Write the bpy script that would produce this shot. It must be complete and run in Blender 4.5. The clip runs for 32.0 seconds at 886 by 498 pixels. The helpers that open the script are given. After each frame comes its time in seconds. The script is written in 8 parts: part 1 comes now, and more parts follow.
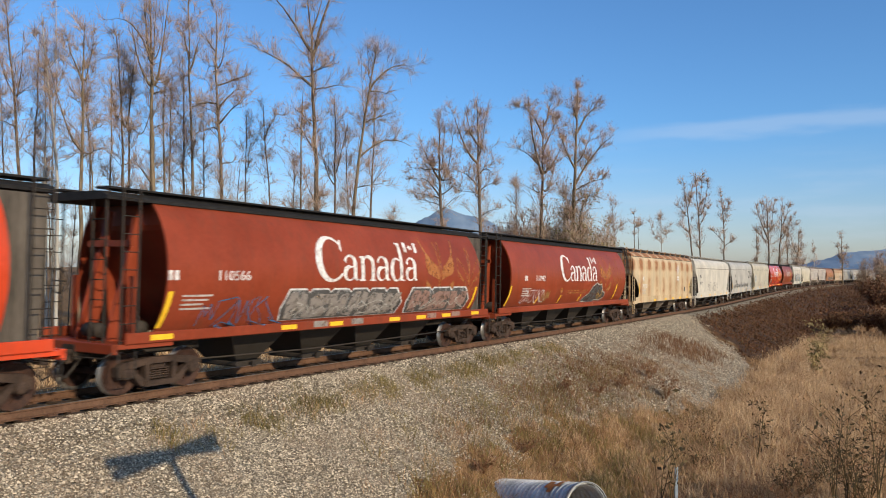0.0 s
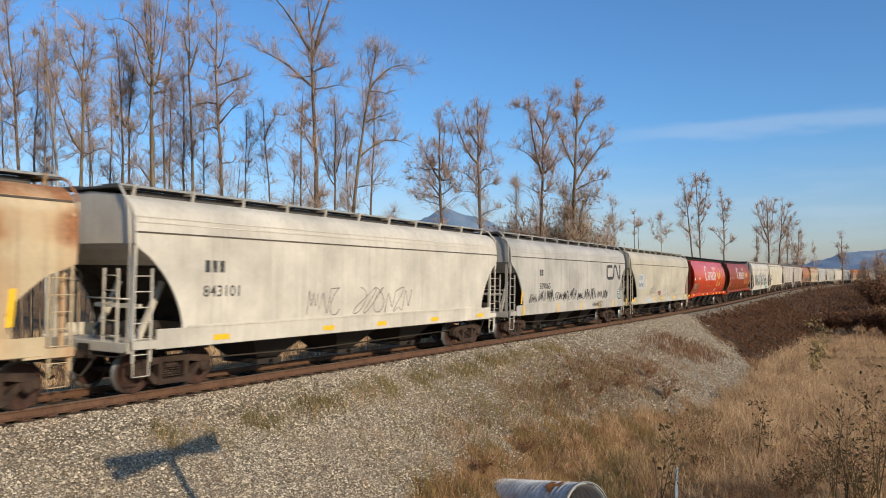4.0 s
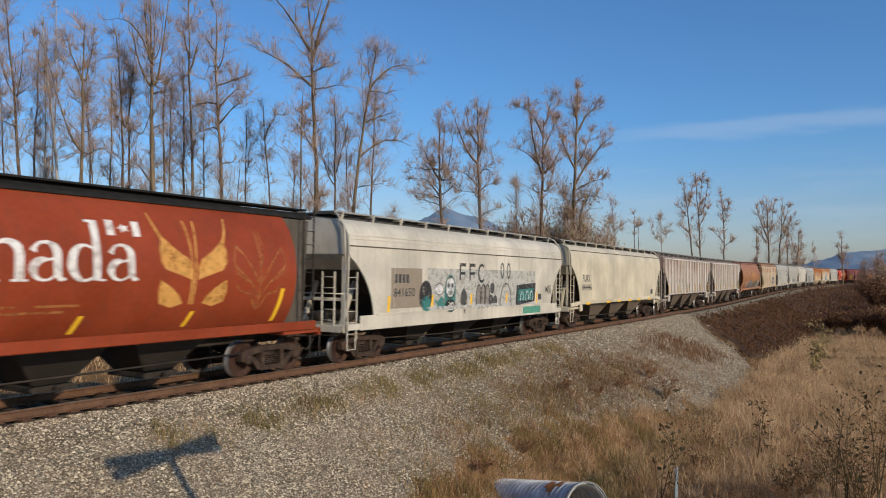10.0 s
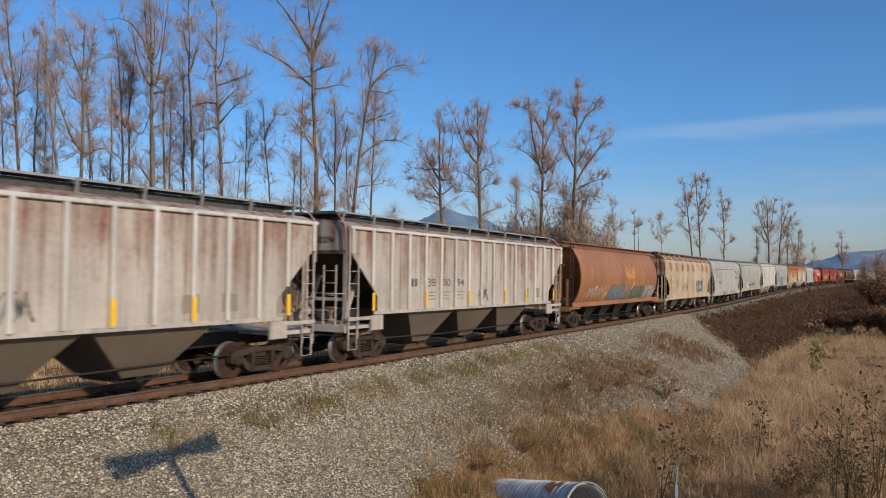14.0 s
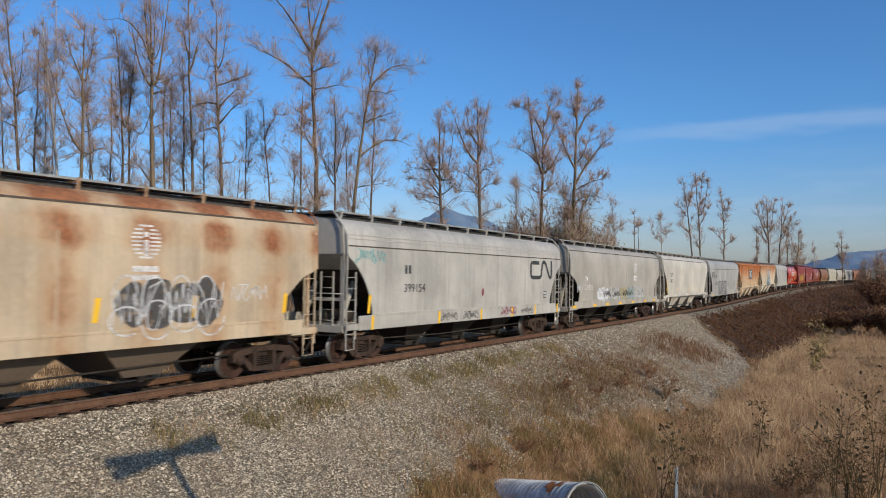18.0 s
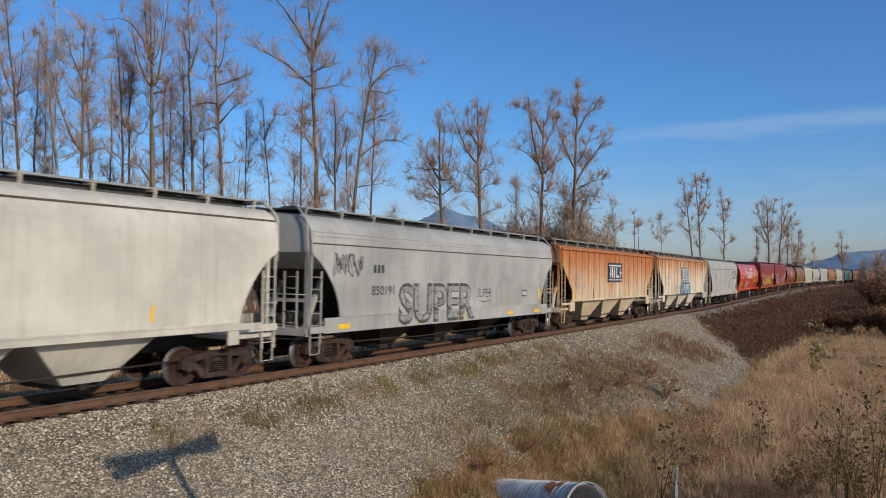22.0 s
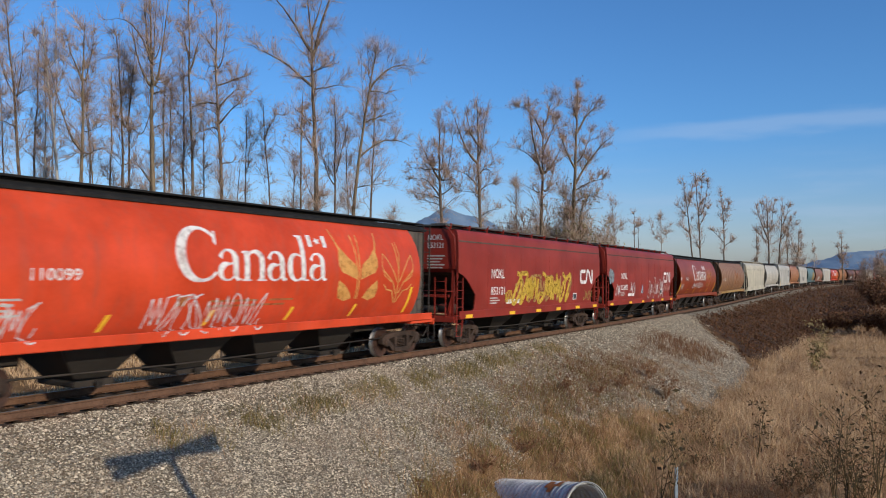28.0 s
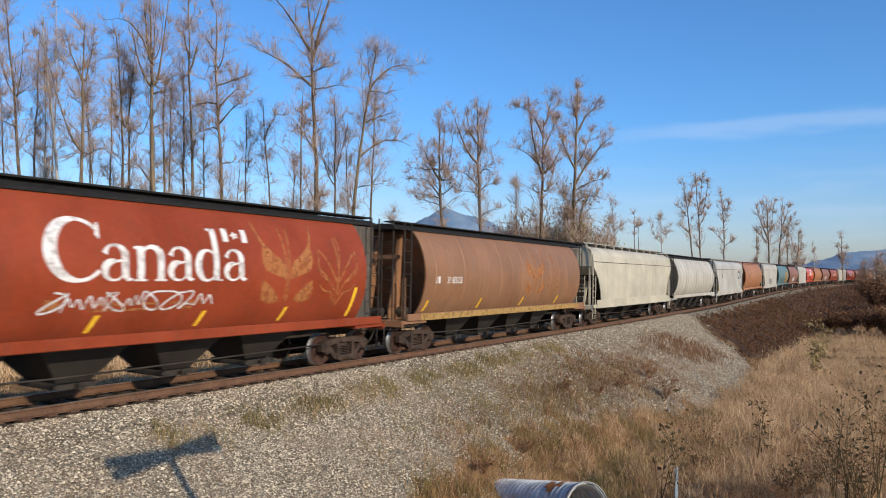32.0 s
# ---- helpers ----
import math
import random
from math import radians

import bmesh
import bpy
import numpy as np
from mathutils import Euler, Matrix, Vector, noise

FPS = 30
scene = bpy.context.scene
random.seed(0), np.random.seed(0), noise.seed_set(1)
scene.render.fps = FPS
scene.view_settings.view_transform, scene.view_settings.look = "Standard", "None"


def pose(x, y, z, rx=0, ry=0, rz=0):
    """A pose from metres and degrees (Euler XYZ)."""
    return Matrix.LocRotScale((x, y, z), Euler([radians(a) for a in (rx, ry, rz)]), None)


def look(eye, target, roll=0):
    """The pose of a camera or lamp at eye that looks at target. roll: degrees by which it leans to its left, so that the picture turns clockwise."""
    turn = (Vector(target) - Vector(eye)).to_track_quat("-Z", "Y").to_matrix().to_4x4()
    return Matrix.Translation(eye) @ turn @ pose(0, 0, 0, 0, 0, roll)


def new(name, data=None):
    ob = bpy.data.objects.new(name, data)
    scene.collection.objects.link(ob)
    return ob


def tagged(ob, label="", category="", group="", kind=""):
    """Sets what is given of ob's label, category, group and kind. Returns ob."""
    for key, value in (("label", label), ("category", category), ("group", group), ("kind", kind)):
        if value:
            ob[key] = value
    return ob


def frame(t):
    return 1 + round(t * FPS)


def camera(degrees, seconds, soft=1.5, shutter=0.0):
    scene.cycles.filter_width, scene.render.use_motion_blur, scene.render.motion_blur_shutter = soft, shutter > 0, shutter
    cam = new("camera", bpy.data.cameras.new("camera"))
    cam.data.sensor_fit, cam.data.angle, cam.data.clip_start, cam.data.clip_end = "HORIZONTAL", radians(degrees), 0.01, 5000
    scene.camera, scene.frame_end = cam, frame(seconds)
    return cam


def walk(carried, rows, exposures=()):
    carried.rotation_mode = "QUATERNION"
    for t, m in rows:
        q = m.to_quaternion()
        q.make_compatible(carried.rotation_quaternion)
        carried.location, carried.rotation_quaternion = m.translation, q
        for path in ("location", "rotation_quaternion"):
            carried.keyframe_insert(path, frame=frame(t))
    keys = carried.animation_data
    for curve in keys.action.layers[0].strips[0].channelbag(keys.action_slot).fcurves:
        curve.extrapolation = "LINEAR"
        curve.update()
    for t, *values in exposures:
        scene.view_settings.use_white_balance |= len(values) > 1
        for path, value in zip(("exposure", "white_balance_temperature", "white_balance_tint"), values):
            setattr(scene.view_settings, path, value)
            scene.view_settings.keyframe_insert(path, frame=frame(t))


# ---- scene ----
# ---- camera: it stands still, on the bank beside the line ----
EYE = Vector((0.0, 0.0, 2.757))
TILT, LEAN = 1.652, 0.76
cam = camera(60.23, 32.0, soft=1.0, shutter=0.22)
AIM = EYE + Vector((0, math.cos(radians(TILT)), math.sin(radians(TILT))))
walk(cam, [(0.0, look(EYE, AIM, LEAN)), (32.0, look(EYE, AIM, LEAN))], exposures=[(0.0, 0.33, 6500, 10), (3.2, 0.33, 6480, 10), (5.6, 0.0, 6430, 10), (14.0, 0.0, 6150, 10), (18.0, 0.0, 5950, 10), (21.0, -0.01, 5930, 10), (22.0, -0.08, 5930, 10), (26.0, -0.08, 5930, 10), (28.0, 0.02, 5950, 10), (29.0, 0.2, 5980, 10), (30.0, 0.36, 6040, 10), (32.0, 0.36, 6030, 10)])

# ---- the line: length s along it, curvature and height by knots ----
RAIL_S = np.arange(-520.0, 861.0, 1.0)
CURVE_S = [-520, -60, 0, 40, 80, 130, 200, 300, 450, 600, 860]
CURVE_K = [0.0, 0.0, 0.00035, -0.00062, 0.0001, 0.00008, 0.00093, 0.00114, 0.00114, 0.0008, 0.0]
RISE_S = [-520, 0, 30, 70, 130, 220, 450, 860]
RISE_Z = [0.0, 0.0, -0.153, -0.268, 0.134, 0.378, 1.114, 1.6]
HEAD0 = 0.52633
START = (-8.94, 14.83)
TRAIN_V, TRAIN_A = 13.888, 0.01139


def lay_line():
    k = np.interp(RAIL_S, CURVE_S, CURVE_K)
    th = np.concatenate([[0], np.cumsum((k[1:] + k[:-1]) / 2)])
    i0 = int(np.argmin(abs(RAIL_S)))
    th = th - th[i0] + HEAD0
    sx, sy = np.sin(th), np.cos(th)
    x = np.concatenate([[0], np.cumsum((sx[1:] + sx[:-1]) / 2)])
    y = np.concatenate([[0], np.cumsum((sy[1:] + sy[:-1]) / 2)])
    z = np.interp(RAIL_S, RISE_S, RISE_Z)
    z = np.convolve(np.pad(z, 12, mode="edge"), np.ones(25) / 25, mode="valid")
    return x - x[i0] + START[0], y - y[i0] + START[1], z, th


LX, LY, LZ, LTH = lay_line()


def on_line(s, d=0.0, z=0.0):
    """The place at length s, d metres to the right of the line, z above the rail's top."""
    th = np.interp(s, RAIL_S, LTH)
    return (np.interp(s, RAIL_S, LX) + d * np.cos(th), np.interp(s, RAIL_S, LY) - d * np.sin(th), np.interp(s, RAIL_S, LZ) + z)


def train_s(s16, t):
    q = t - 16.0
    return s16 - TRAIN_V * q - TRAIN_A * q * q / 2


def to_line(x, y):
    """Length along and distance right of the line for arrays of places."""
    x, y = np.asarray(x, float), np.asarray(y, float)
    ux, uy = math.sin(HEAD0), math.cos(HEAD0)
    s = np.clip((x - START[0]) * ux + (y - START[1]) * uy, -519, 859)
    for _ in range(6):
        th = np.interp(s, RAIL_S, LTH)
        lx, ly = np.interp(s, RAIL_S, LX), np.interp(s, RAIL_S, LY)
        s = np.clip(s + (x - lx) * np.sin(th) + (y - ly) * np.cos(th), -519, 859)
    th = np.interp(s, RAIL_S, LTH)
    lx, ly = np.interp(s, RAIL_S, LX), np.interp(s, RAIL_S, LY)
    d = (x - lx) * np.cos(th) - (y - ly) * np.sin(th)
    along = (x - lx) * np.sin(th) + (y - ly) * np.cos(th)
    return s + along, d


def lumps(x, y, size, seed):
    """Smooth cheap unevenness, about -1 to 1."""
    r = np.random.RandomState(seed)
    v = np.zeros(np.shape(x))
    for i in range(5):
        a, f, p = r.uniform(0, 6.28), r.uniform(0.7, 1.7) * 6.28 / size, r.uniform(0, 6.28)
        v = v + np.sin((np.asarray(x) * math.cos(a) + np.asarray(y) * math.sin(a)) * f + p)
    return v / 3.0




def ground_z(x, y):
    x, y = np.asarray(x, float), np.asarray(y, float)
    s, d = to_line(x, y)
    rise = np.interp(s, RAIL_S, LZ)
    prof = np.interp(d, [-60, -30, -14, -9, -4.2, -2.2, -1.6, -1.15, -1.0, 1.0, 1.15, 1.6, 2.1, 3.2, 7.6, 9.5, 14, 40, 90],
                     [-2.2, -2.2, -2.35, -2.3, -1.35, -0.36, -0.22, -0.2, -0.25, -0.25, -0.2, -0.22, -0.33, -0.95, -3.0, -3.25, -3.05, -2.7, -2.2])
    rough = np.interp(abs(d), [1.6, 2.6, 6, 14], [0.0, 0.05, 0.1, 0.22])
    z = prof + rise * np.interp(abs(d), [10, 60], [1, 0.3]) + rough * lumps(x, y, 6.0, 3) + 0.3 * rough * lumps(x, y, 1.7, 5)
    far = np.clip((np.abs(d) - 60) / 400, 0, 1)
    z = z * (1 - far) - 3.2 * far
    # the road bank on which the camera stands
    ux, uy = math.sin(HEAD0), math.cos(HEAD0)
    u = (x - START[0]) * ux + (y - START[1]) * uy
    top = np.interp(d, [-30, -3, 0, 3, 15, 30, 60], [-1.5, -0.3, -0.25, -0.3, 1.1, 1.2, 0.5])
    bank = top - np.maximum(0, np.maximum(u + 6.6, -17 - u)) / 1.6
    return np.where(np.abs(d) > 1.6, np.maximum(z, bank), z)


# ---- world, sun ----
SUN_EL, SUN_AZ = 24.0, 139.0     # elevation; azimuth from +Y towards +X, both in degrees
TO_SUN = Vector((math.cos(radians(SUN_EL)) * math.sin(radians(SUN_AZ)), math.cos(radians(SUN_EL)) * math.cos(radians(SUN_AZ)), math.sin(radians(SUN_EL))))


def make_world():
    w = bpy.data.worlds.new("daylight")
    scene.world = w
    w.use_nodes = True
    n, l = w.node_tree.nodes, w.node_tree.links
    bg = n["Background"]
    sky = n.new("ShaderNodeTexSky")
    sky.sky_type, sky.sun_disc = "NISHITA", False
    sky.sun_elevation, sky.sun_rotation = radians(SUN_EL), radians(SUN_AZ)
    sky.air_density, sky.dust_density, sky.ozone_density, sky.altitude = 1.0, 0.9, 3.0, 50
    # one thin streak of high cloud, and fainter haze below it
    tc = n.new("ShaderNodeTexCoord")
    dirn = tc.outputs["Generated"]
    dot = n.new("ShaderNodeVectorMath")
    dot.operation = "DOT_PRODUCT"
    dot.inputs[1].default_value = STREAK
    l.new(dirn, dot.inputs[0])
    mp = n.new("ShaderNodeMapping")
    mp.inputs["Scale"].default_value = (5.0, 5.0, 30.0)
    no = n.new("ShaderNodeTexNoise")
    no.inputs["Scale"].default_value, no.inputs["Detail"].default_value = 1.6, 5
    l.new(dirn, mp.inputs[0]), l.new(mp.outputs[0], no.inputs["Vector"])

    def ramp(x, a, b, lo, hi):
        r = n.new("ShaderNodeMapRange")
        r.interpolation_type = "SMOOTHSTEP"
        for q, v in zip((1, 2, 3, 4), (a, b, lo, hi)):
            r.inputs[q].default_value = v
        l.new(x, r.inputs[0])
        return r.outputs[0]

    def times(a, b, op="MULTIPLY"):
        m = n.new("ShaderNodeMath")
        m.operation = op
        for q, v in enumerate((a, b)):
            if isinstance(v, float):
                m.inputs[q].default_value = v
            else:
                l.new(v, m.inputs[q])
        return m.outputs[0]

    off = times(dot.outputs["Value"], times(times(no.outputs[0], -0.5, "ADD"), 0.03), "ADD")
    off_abs = n.new("ShaderNodeMath")
    off_abs.operation = "ABSOLUTE"
    l.new(off, off_abs.inputs[0])
    sx = n.new("ShaderNodeSeparateXYZ")
    l.new(dirn, sx.inputs[0])
    band = times(ramp(off_abs.outputs[0], 0.002, 0.016, 0.27, 0.0), ramp(sx.outputs[0], 0.13, 0.33, 0.0, 1.0))
    low = times(ramp(no.outputs[0], 0.45, 0.75, 0.0, 0.22), ramp(sx.outputs[2], 0.06, 0.2, 1.0, 0.0))
    mix = n.new("ShaderNodeMixRGB")
    mix.inputs[2].default_value = (4.6, 5.4, 6.6, 1)
    l.new(times(band, low, "MAXIMUM"), mix.inputs[0])
    tint = n.new("ShaderNodeMixRGB")
    tint.blend_type = "MULTIPLY"
    tint.inputs[0].default_value = 1.0
    lowhi = n.new("ShaderNodeMixRGB")
    lowhi.inputs[1].default_value, lowhi.inputs[2].default_value = (1.0, 0.98, 1.12, 1), SKY_TINT
    l.new(ramp(sx.outputs[2], 0.0, 0.2, 0.0, 1.0), lowhi.inputs[0]), l.new(lowhi.outputs[0], tint.inputs[2])
    l.new(sky.outputs[0], tint.inputs[1]), l.new(tint.outputs[0], mix.inputs[1]), l.new(mix.outputs[0], bg.inputs[0])
    bg.inputs[1].default_value = SKY_POWER
    sun = new("sun", bpy.data.lights.new("sun", "SUN"))
    sun.data.energy, sun.data.angle, sun.data.color = SUN_POWER, radians(0.53), (1.0, 0.85, 0.62)
    sun.matrix_world = look(TO_SUN * 100, (0, 0, 0))


SKY_TINT, SKY_POWER, SUN_POWER = (0.64, 0.98, 1.27, 1), 0.104, 3.35
STREAK = (0.0962, 0.1543, -0.9833)
make_world()


# ---- materials ----
def base_mat(name):
    m = bpy.data.materials.new(name)
    m.use_nodes = True
    n, l = m.node_tree.nodes, m.node_tree.links
    return m, n, l, n["Principled BSDF"]


def rgb(n, c):
    r = n.new("ShaderNodeRGB")
    r.outputs[0].default_value = (*c, 1)
    return r.outputs[0]


def coords(n, l, scale=(1, 1, 1), shift=True, kind="Object"):
    tc = n.new("ShaderNodeTexCoord")
    mp = n.new("ShaderNodeMapping")
    mp.inputs["Scale"].default_value = scale
    src = tc.outputs[kind]
    if shift:
        oi = n.new("ShaderNodeObjectInfo")
        sc = n.new("ShaderNodeMath")
        sc.operation = "MULTIPLY"
        sc.inputs[1].default_value = 60.0
        ad = n.new("ShaderNodeVectorMath")
        ad.operation = "ADD"
        l.new(oi.outputs["Random"], sc.inputs[0]), l.new(src, ad.inputs[0]), l.new(sc.outputs[0], ad.inputs[1])
        src = ad.outputs[0]
    l.new(src, mp.inputs[0])
    return mp.outputs[0]


def fuzz(n, l, vec, scale, detail=4, rough=0.55):
    t = n.new("ShaderNodeTexNoise")
    t.inputs["Scale"].default_value, t.inputs["Detail"].default_value, t.inputs["Roughness"].default_value = scale, detail, rough
    l.new(vec, t.inputs["Vector"])
    return t.outputs[0]


def span(n, l, x, a, b, lo=0.0, hi=1.0):
    r = n.new("ShaderNodeMapRange")
    for i, v in zip((1, 2, 3, 4), (a, b, lo, hi)):
        r.inputs[i].default_value = v
    l.new(x, r.inputs[0])
    return r.outputs[0]


def calc(n, l, op, a, b):
    m = n.new("ShaderNodeMath")
    m.operation = op
    for i, v in enumerate((a, b)):
        if isinstance(v, (int, float)):
            m.inputs[i].default_value = v
        else:
            l.new(v, m.inputs[i])
    return m.outputs[0]


def blend(n, l, f, a, b, how="MIX"):
    m = n.new("ShaderNodeMixRGB")
    m.blend_type = how
    for i, v in enumerate((f, a, b)):
        if isinstance(v, (int, float)):
            m.inputs[i].default_value = v
        elif isinstance(v, tuple):
            m.inputs[i].default_value = (*v, 1)
        else:
            l.new(v, m.inputs[i])
    return m.outputs[0]


def relief(n, l, bsdf, h, strength, dist):
    b = n.new("ShaderNodeBump")
    b.inputs["Strength"].default_value, b.inputs["Distance"].default_value = strength, dist
    l.new(h, b.inputs["Height"]), l.new(b.outputs[0], bsdf.inputs["Normal"])


def plain(name, c1, c2, scale=3.0, rough=0.7, metal=0.0, bump=0.3, dist=0.01, detail=6, stretch=(1, 1, 1), shift=True, big=0.0):
    """Two tones at two scales, with grain."""
    m, n, l, b = base_mat(name)
    v = coords(n, l, stretch, shift)
    f1, f2 = fuzz(n, l, v, scale, detail), fuzz(n, l, v, scale * 9, 3)
    mixf = calc(n, l, "ADD", calc(n, l, "MULTIPLY", f1, 0.65), calc(n, l, "MULTIPLY", f2, 0.35))
    col = blend(n, l, span(n, l, mixf, 0.33, 0.67), c1, c2)
    l.new(col, b.inputs["Base Color"])
    b.inputs["Roughness"].default_value, b.inputs["Metallic"].default_value, b.inputs["Specular IOR Level"].default_value = rough, metal, 0.25
    relief(n, l, b, mixf, bump, dist)
    return m


def paint(name, col, fade=0.15, grime=0.35, rust=0.0, rust_col=(0.25, 0.085, 0.03), rust_low=0.0, bands=0.0, rough=0.5, runs_down=0.0, grime_col=(0.13, 0.10, 0.075), streaky=False):
    """Weathered car paint: faded patches, runs of grime, rust that breaks through, at panel spacing if bands is set."""
    m, n, l, b = base_mat(name)
    v = coords(n, l)
    runs = fuzz(n, l, coords(n, l, (2.6, 2.6, 0.13)), 1.6, 5)
    fine = fuzz(n, l, v, 9.0, 6, 0.65)
    wide = fuzz(n, l, v, 0.55, 4)
    pale = tuple(min(1, c * 1.2 + 0.006) for c in col)
    deep = tuple(c * 0.78 for c in col)
    c = blend(n, l, span(n, l, wide, 0.35, 0.65), deep, pale)
    c = blend(n, l, fade, c, blend(n, l, span(n, l, fine, 0.3, 0.7), deep, pale))
    c = blend(n, l, calc(n, l, "MULTIPLY", span(n, l, runs, 0.5, 0.78), grime), c, grime_col)
    thin = fuzz(n, l, coords(n, l, (7.0, 7.0, 0.1)), 1.3, 4)
    c = blend(n, l, calc(n, l, "MULTIPLY", span(n, l, thin, 0.56, 0.76), grime * 0.9), c, grime_col)
    c = blend(n, l, calc(n, l, "MULTIPLY", span(n, l, fuzz(n, l, v, 3.2, 8, 0.75), 0.55, 0.75), grime * 0.5), c, grime_col)
    b.inputs["Specular IOR Level"].default_value = 0.35
    r = rough
    if rust > 0:
        mask = calc(n, l, "ADD", calc(n, l, "MULTIPLY", runs, 0.55), calc(n, l, "MULTIPLY", fuzz(n, l, v, 1.1, 8, 0.7), 0.45))
        if bands > 0:
            w = n.new("ShaderNodeTexWave")
            w.inputs["Scale"].default_value, w.inputs["Distortion"].default_value, w.inputs["Detail"].default_value = 0.314 / bands, 0.8, 2
            l.new(coords(n, l, (1, 0, 0), False), w.inputs["Vector"])
            mask = calc(n, l, "ADD", calc(n, l, "MULTIPLY", runs, 0.1), calc(n, l, "MULTIPLY", fuzz(n, l, v, 1.5, 6, 0.6), 0.45))
            mask = calc(n, l, "ADD", mask, calc(n, l, "MULTIPLY", w.outputs[1], 0.3))
            zz = n.new("ShaderNodeSeparateXYZ")
            l.new(coords(n, l, (1, 1, 1), False), zz.inputs[0])
            for z0, z1, up in ((1.6, 1.8, 0.05), (2.5, 2.95, -0.1), (3.05, 3.3, 0.2), (3.75, 3.98, -0.24), (4.02, 4.06, 0.4)):
                mask = calc(n, l, "ADD", mask, span(n, l, zz.outputs[2], z0, z1, 0.0, up))
        if runs_down > 0:
            zz = n.new("ShaderNodeSeparateXYZ")
            l.new(coords(n, l, (1, 1, 1), False), zz.inputs[0])
            mask = calc(n, l, "ADD", mask, span(n, l, zz.outputs[2], 1.6, 4.0, -runs_down * 0.6, runs_down * 0.4))
        mk = span(n, l, mask, 0.66 - 0.36 * rust, 0.84 - 0.34 * rust)
        if streaky:      # long drips that end at uneven heights
            drip = fuzz(n, l, coords(n, l, (5.5, 5.5, 0.16)), 1.4, 5, 0.6)
            mask = calc(n, l, "ADD", mask, calc(n, l, "MULTIPLY", calc(n, l, "SUBTRACT", drip, 0.5), 0.75))
            mk = span(n, l, mask, 0.64 - 0.36 * rust, 0.9 - 0.34 * rust)
            fine = calc(n, l, "ADD", calc(n, l, "MULTIPLY", fine, 0.3), calc(n, l, "MULTIPLY", drip, 0.7))
            c = blend(n, l, span(n, l, mask, 0.46 - 0.36 * rust, 0.72 - 0.36 * rust, 0.0, 0.55), c, (0.62, 0.3, 0.1))
        rc = blend(n, l, span(n, l, fine, 0.3, 0.7), tuple(c_ * 0.55 for c_ in rust_col), tuple(min(1, c_ * 1.5) for c_ in rust_col))
        if bands > 0:      # an orange stain runs out round each rust patch
            c = blend(n, l, span(n, l, mask, 0.46 - 0.36 * rust, 0.7 - 0.36 * rust, 0.0, 0.5), c, (0.45, 0.24, 0.1))
        c = blend(n, l, calc(n, l, "MULTIPLY", mk, 0.9), c, rc)
        l.new(span(n, l, mk, 0, 1, rough, 0.85), b.inputs["Roughness"])
    else:
        b.inputs["Roughness"].default_value = r
    l.new(c, b.inputs["Base Color"])
    glossy = rough < 0.42
    if glossy:
        b.inputs["Specular IOR Level"].default_value = 0.16
    relief(n, l, b, calc(n, l, "ADD", fine, calc(n, l, "MULTIPLY", wide, 2.0)), 0.05 if glossy else 0.25, 0.012)
    return m


M = {}
M["steel_dark"] = plain("dark greasy steel", (0.02, 0.016, 0.013), (0.055, 0.042, 0.032), 4, 0.75, 0.0, 0.5)
M["truck"] = plain("rusty cast steel", (0.018, 0.012, 0.009), (0.085, 0.052, 0.036), 3, 0.85, 0.0, 0.5)
M["wheel"] = plain("rusty wheel steel", (0.022, 0.012, 0.009), (0.085, 0.04, 0.026), 5, 0.75, 0.1, 0.3)
M["tread"] = plain("bright rolled steel", (0.22, 0.2, 0.185), (0.36, 0.34, 0.32), 8, 0.45, 0.7, 0.1)
M["black"] = plain("black roof coating", (0.007, 0.0065, 0.0065), (0.026, 0.023, 0.021), 5, 0.8, 0.0, 0.4)
M["galv"] = plain("galvanised steel", (0.27, 0.26, 0.235), (0.43, 0.42, 0.385), 6, 0.5, 0.3, 0.2)
M["grating"] = plain("dark grating steel", (0.05, 0.045, 0.04), (0.13, 0.12, 0.11), 12, 0.7, 0.2, 0.4)
M["rail"] = plain("brown rusted rail steel", (0.085, 0.042, 0.024), (0.18, 0.095, 0.055), 3, 0.8, 0.1, 0.3, shift=False)
M["railtop"] = plain("worn rail crown", (0.15, 0.105, 0.075), (0.27, 0.21, 0.16), 6, 0.5, 0.4, 0.1, shift=False)
M["tie"] = plain("weathered creosoted wood", (0.035, 0.023, 0.016), (0.12, 0.08, 0.055), 6, 0.9, 0.0, 0.7, stretch=(1, 8, 8))
M["yellow"] = plain("yellow reflective tape", (0.80, 0.42, 0.015), (0.9, 0.55, 0.04), 7, 0.45, 0, 0.05)
M["white"] = plain("worn white lettering", (0.62, 0.57, 0.53), (0.8, 0.77, 0.74), 5, 0.6, 0, 0.05)
M["black_letter"] = plain("worn black lettering", (0.03, 0.03, 0.032), (0.075, 0.075, 0.075), 5, 0.6, 0, 0.05)
M["pale_letter"] = plain("faint pale lettering", (0.4, 0.36, 0.32), (0.55, 0.5, 0.46), 5, 0.6, 0, 0.05)
M["wheat"] = plain("faded golden emblem", (0.50, 0.22, 0.05), (0.68, 0.36, 0.10), 4, 0.6, 0, 0.05)
M["wheat_dim"] = plain("nearly worn off emblem", (0.38, 0.13, 0.04), (0.48, 0.2, 0.065), 4, 0.6, 0, 0.05)


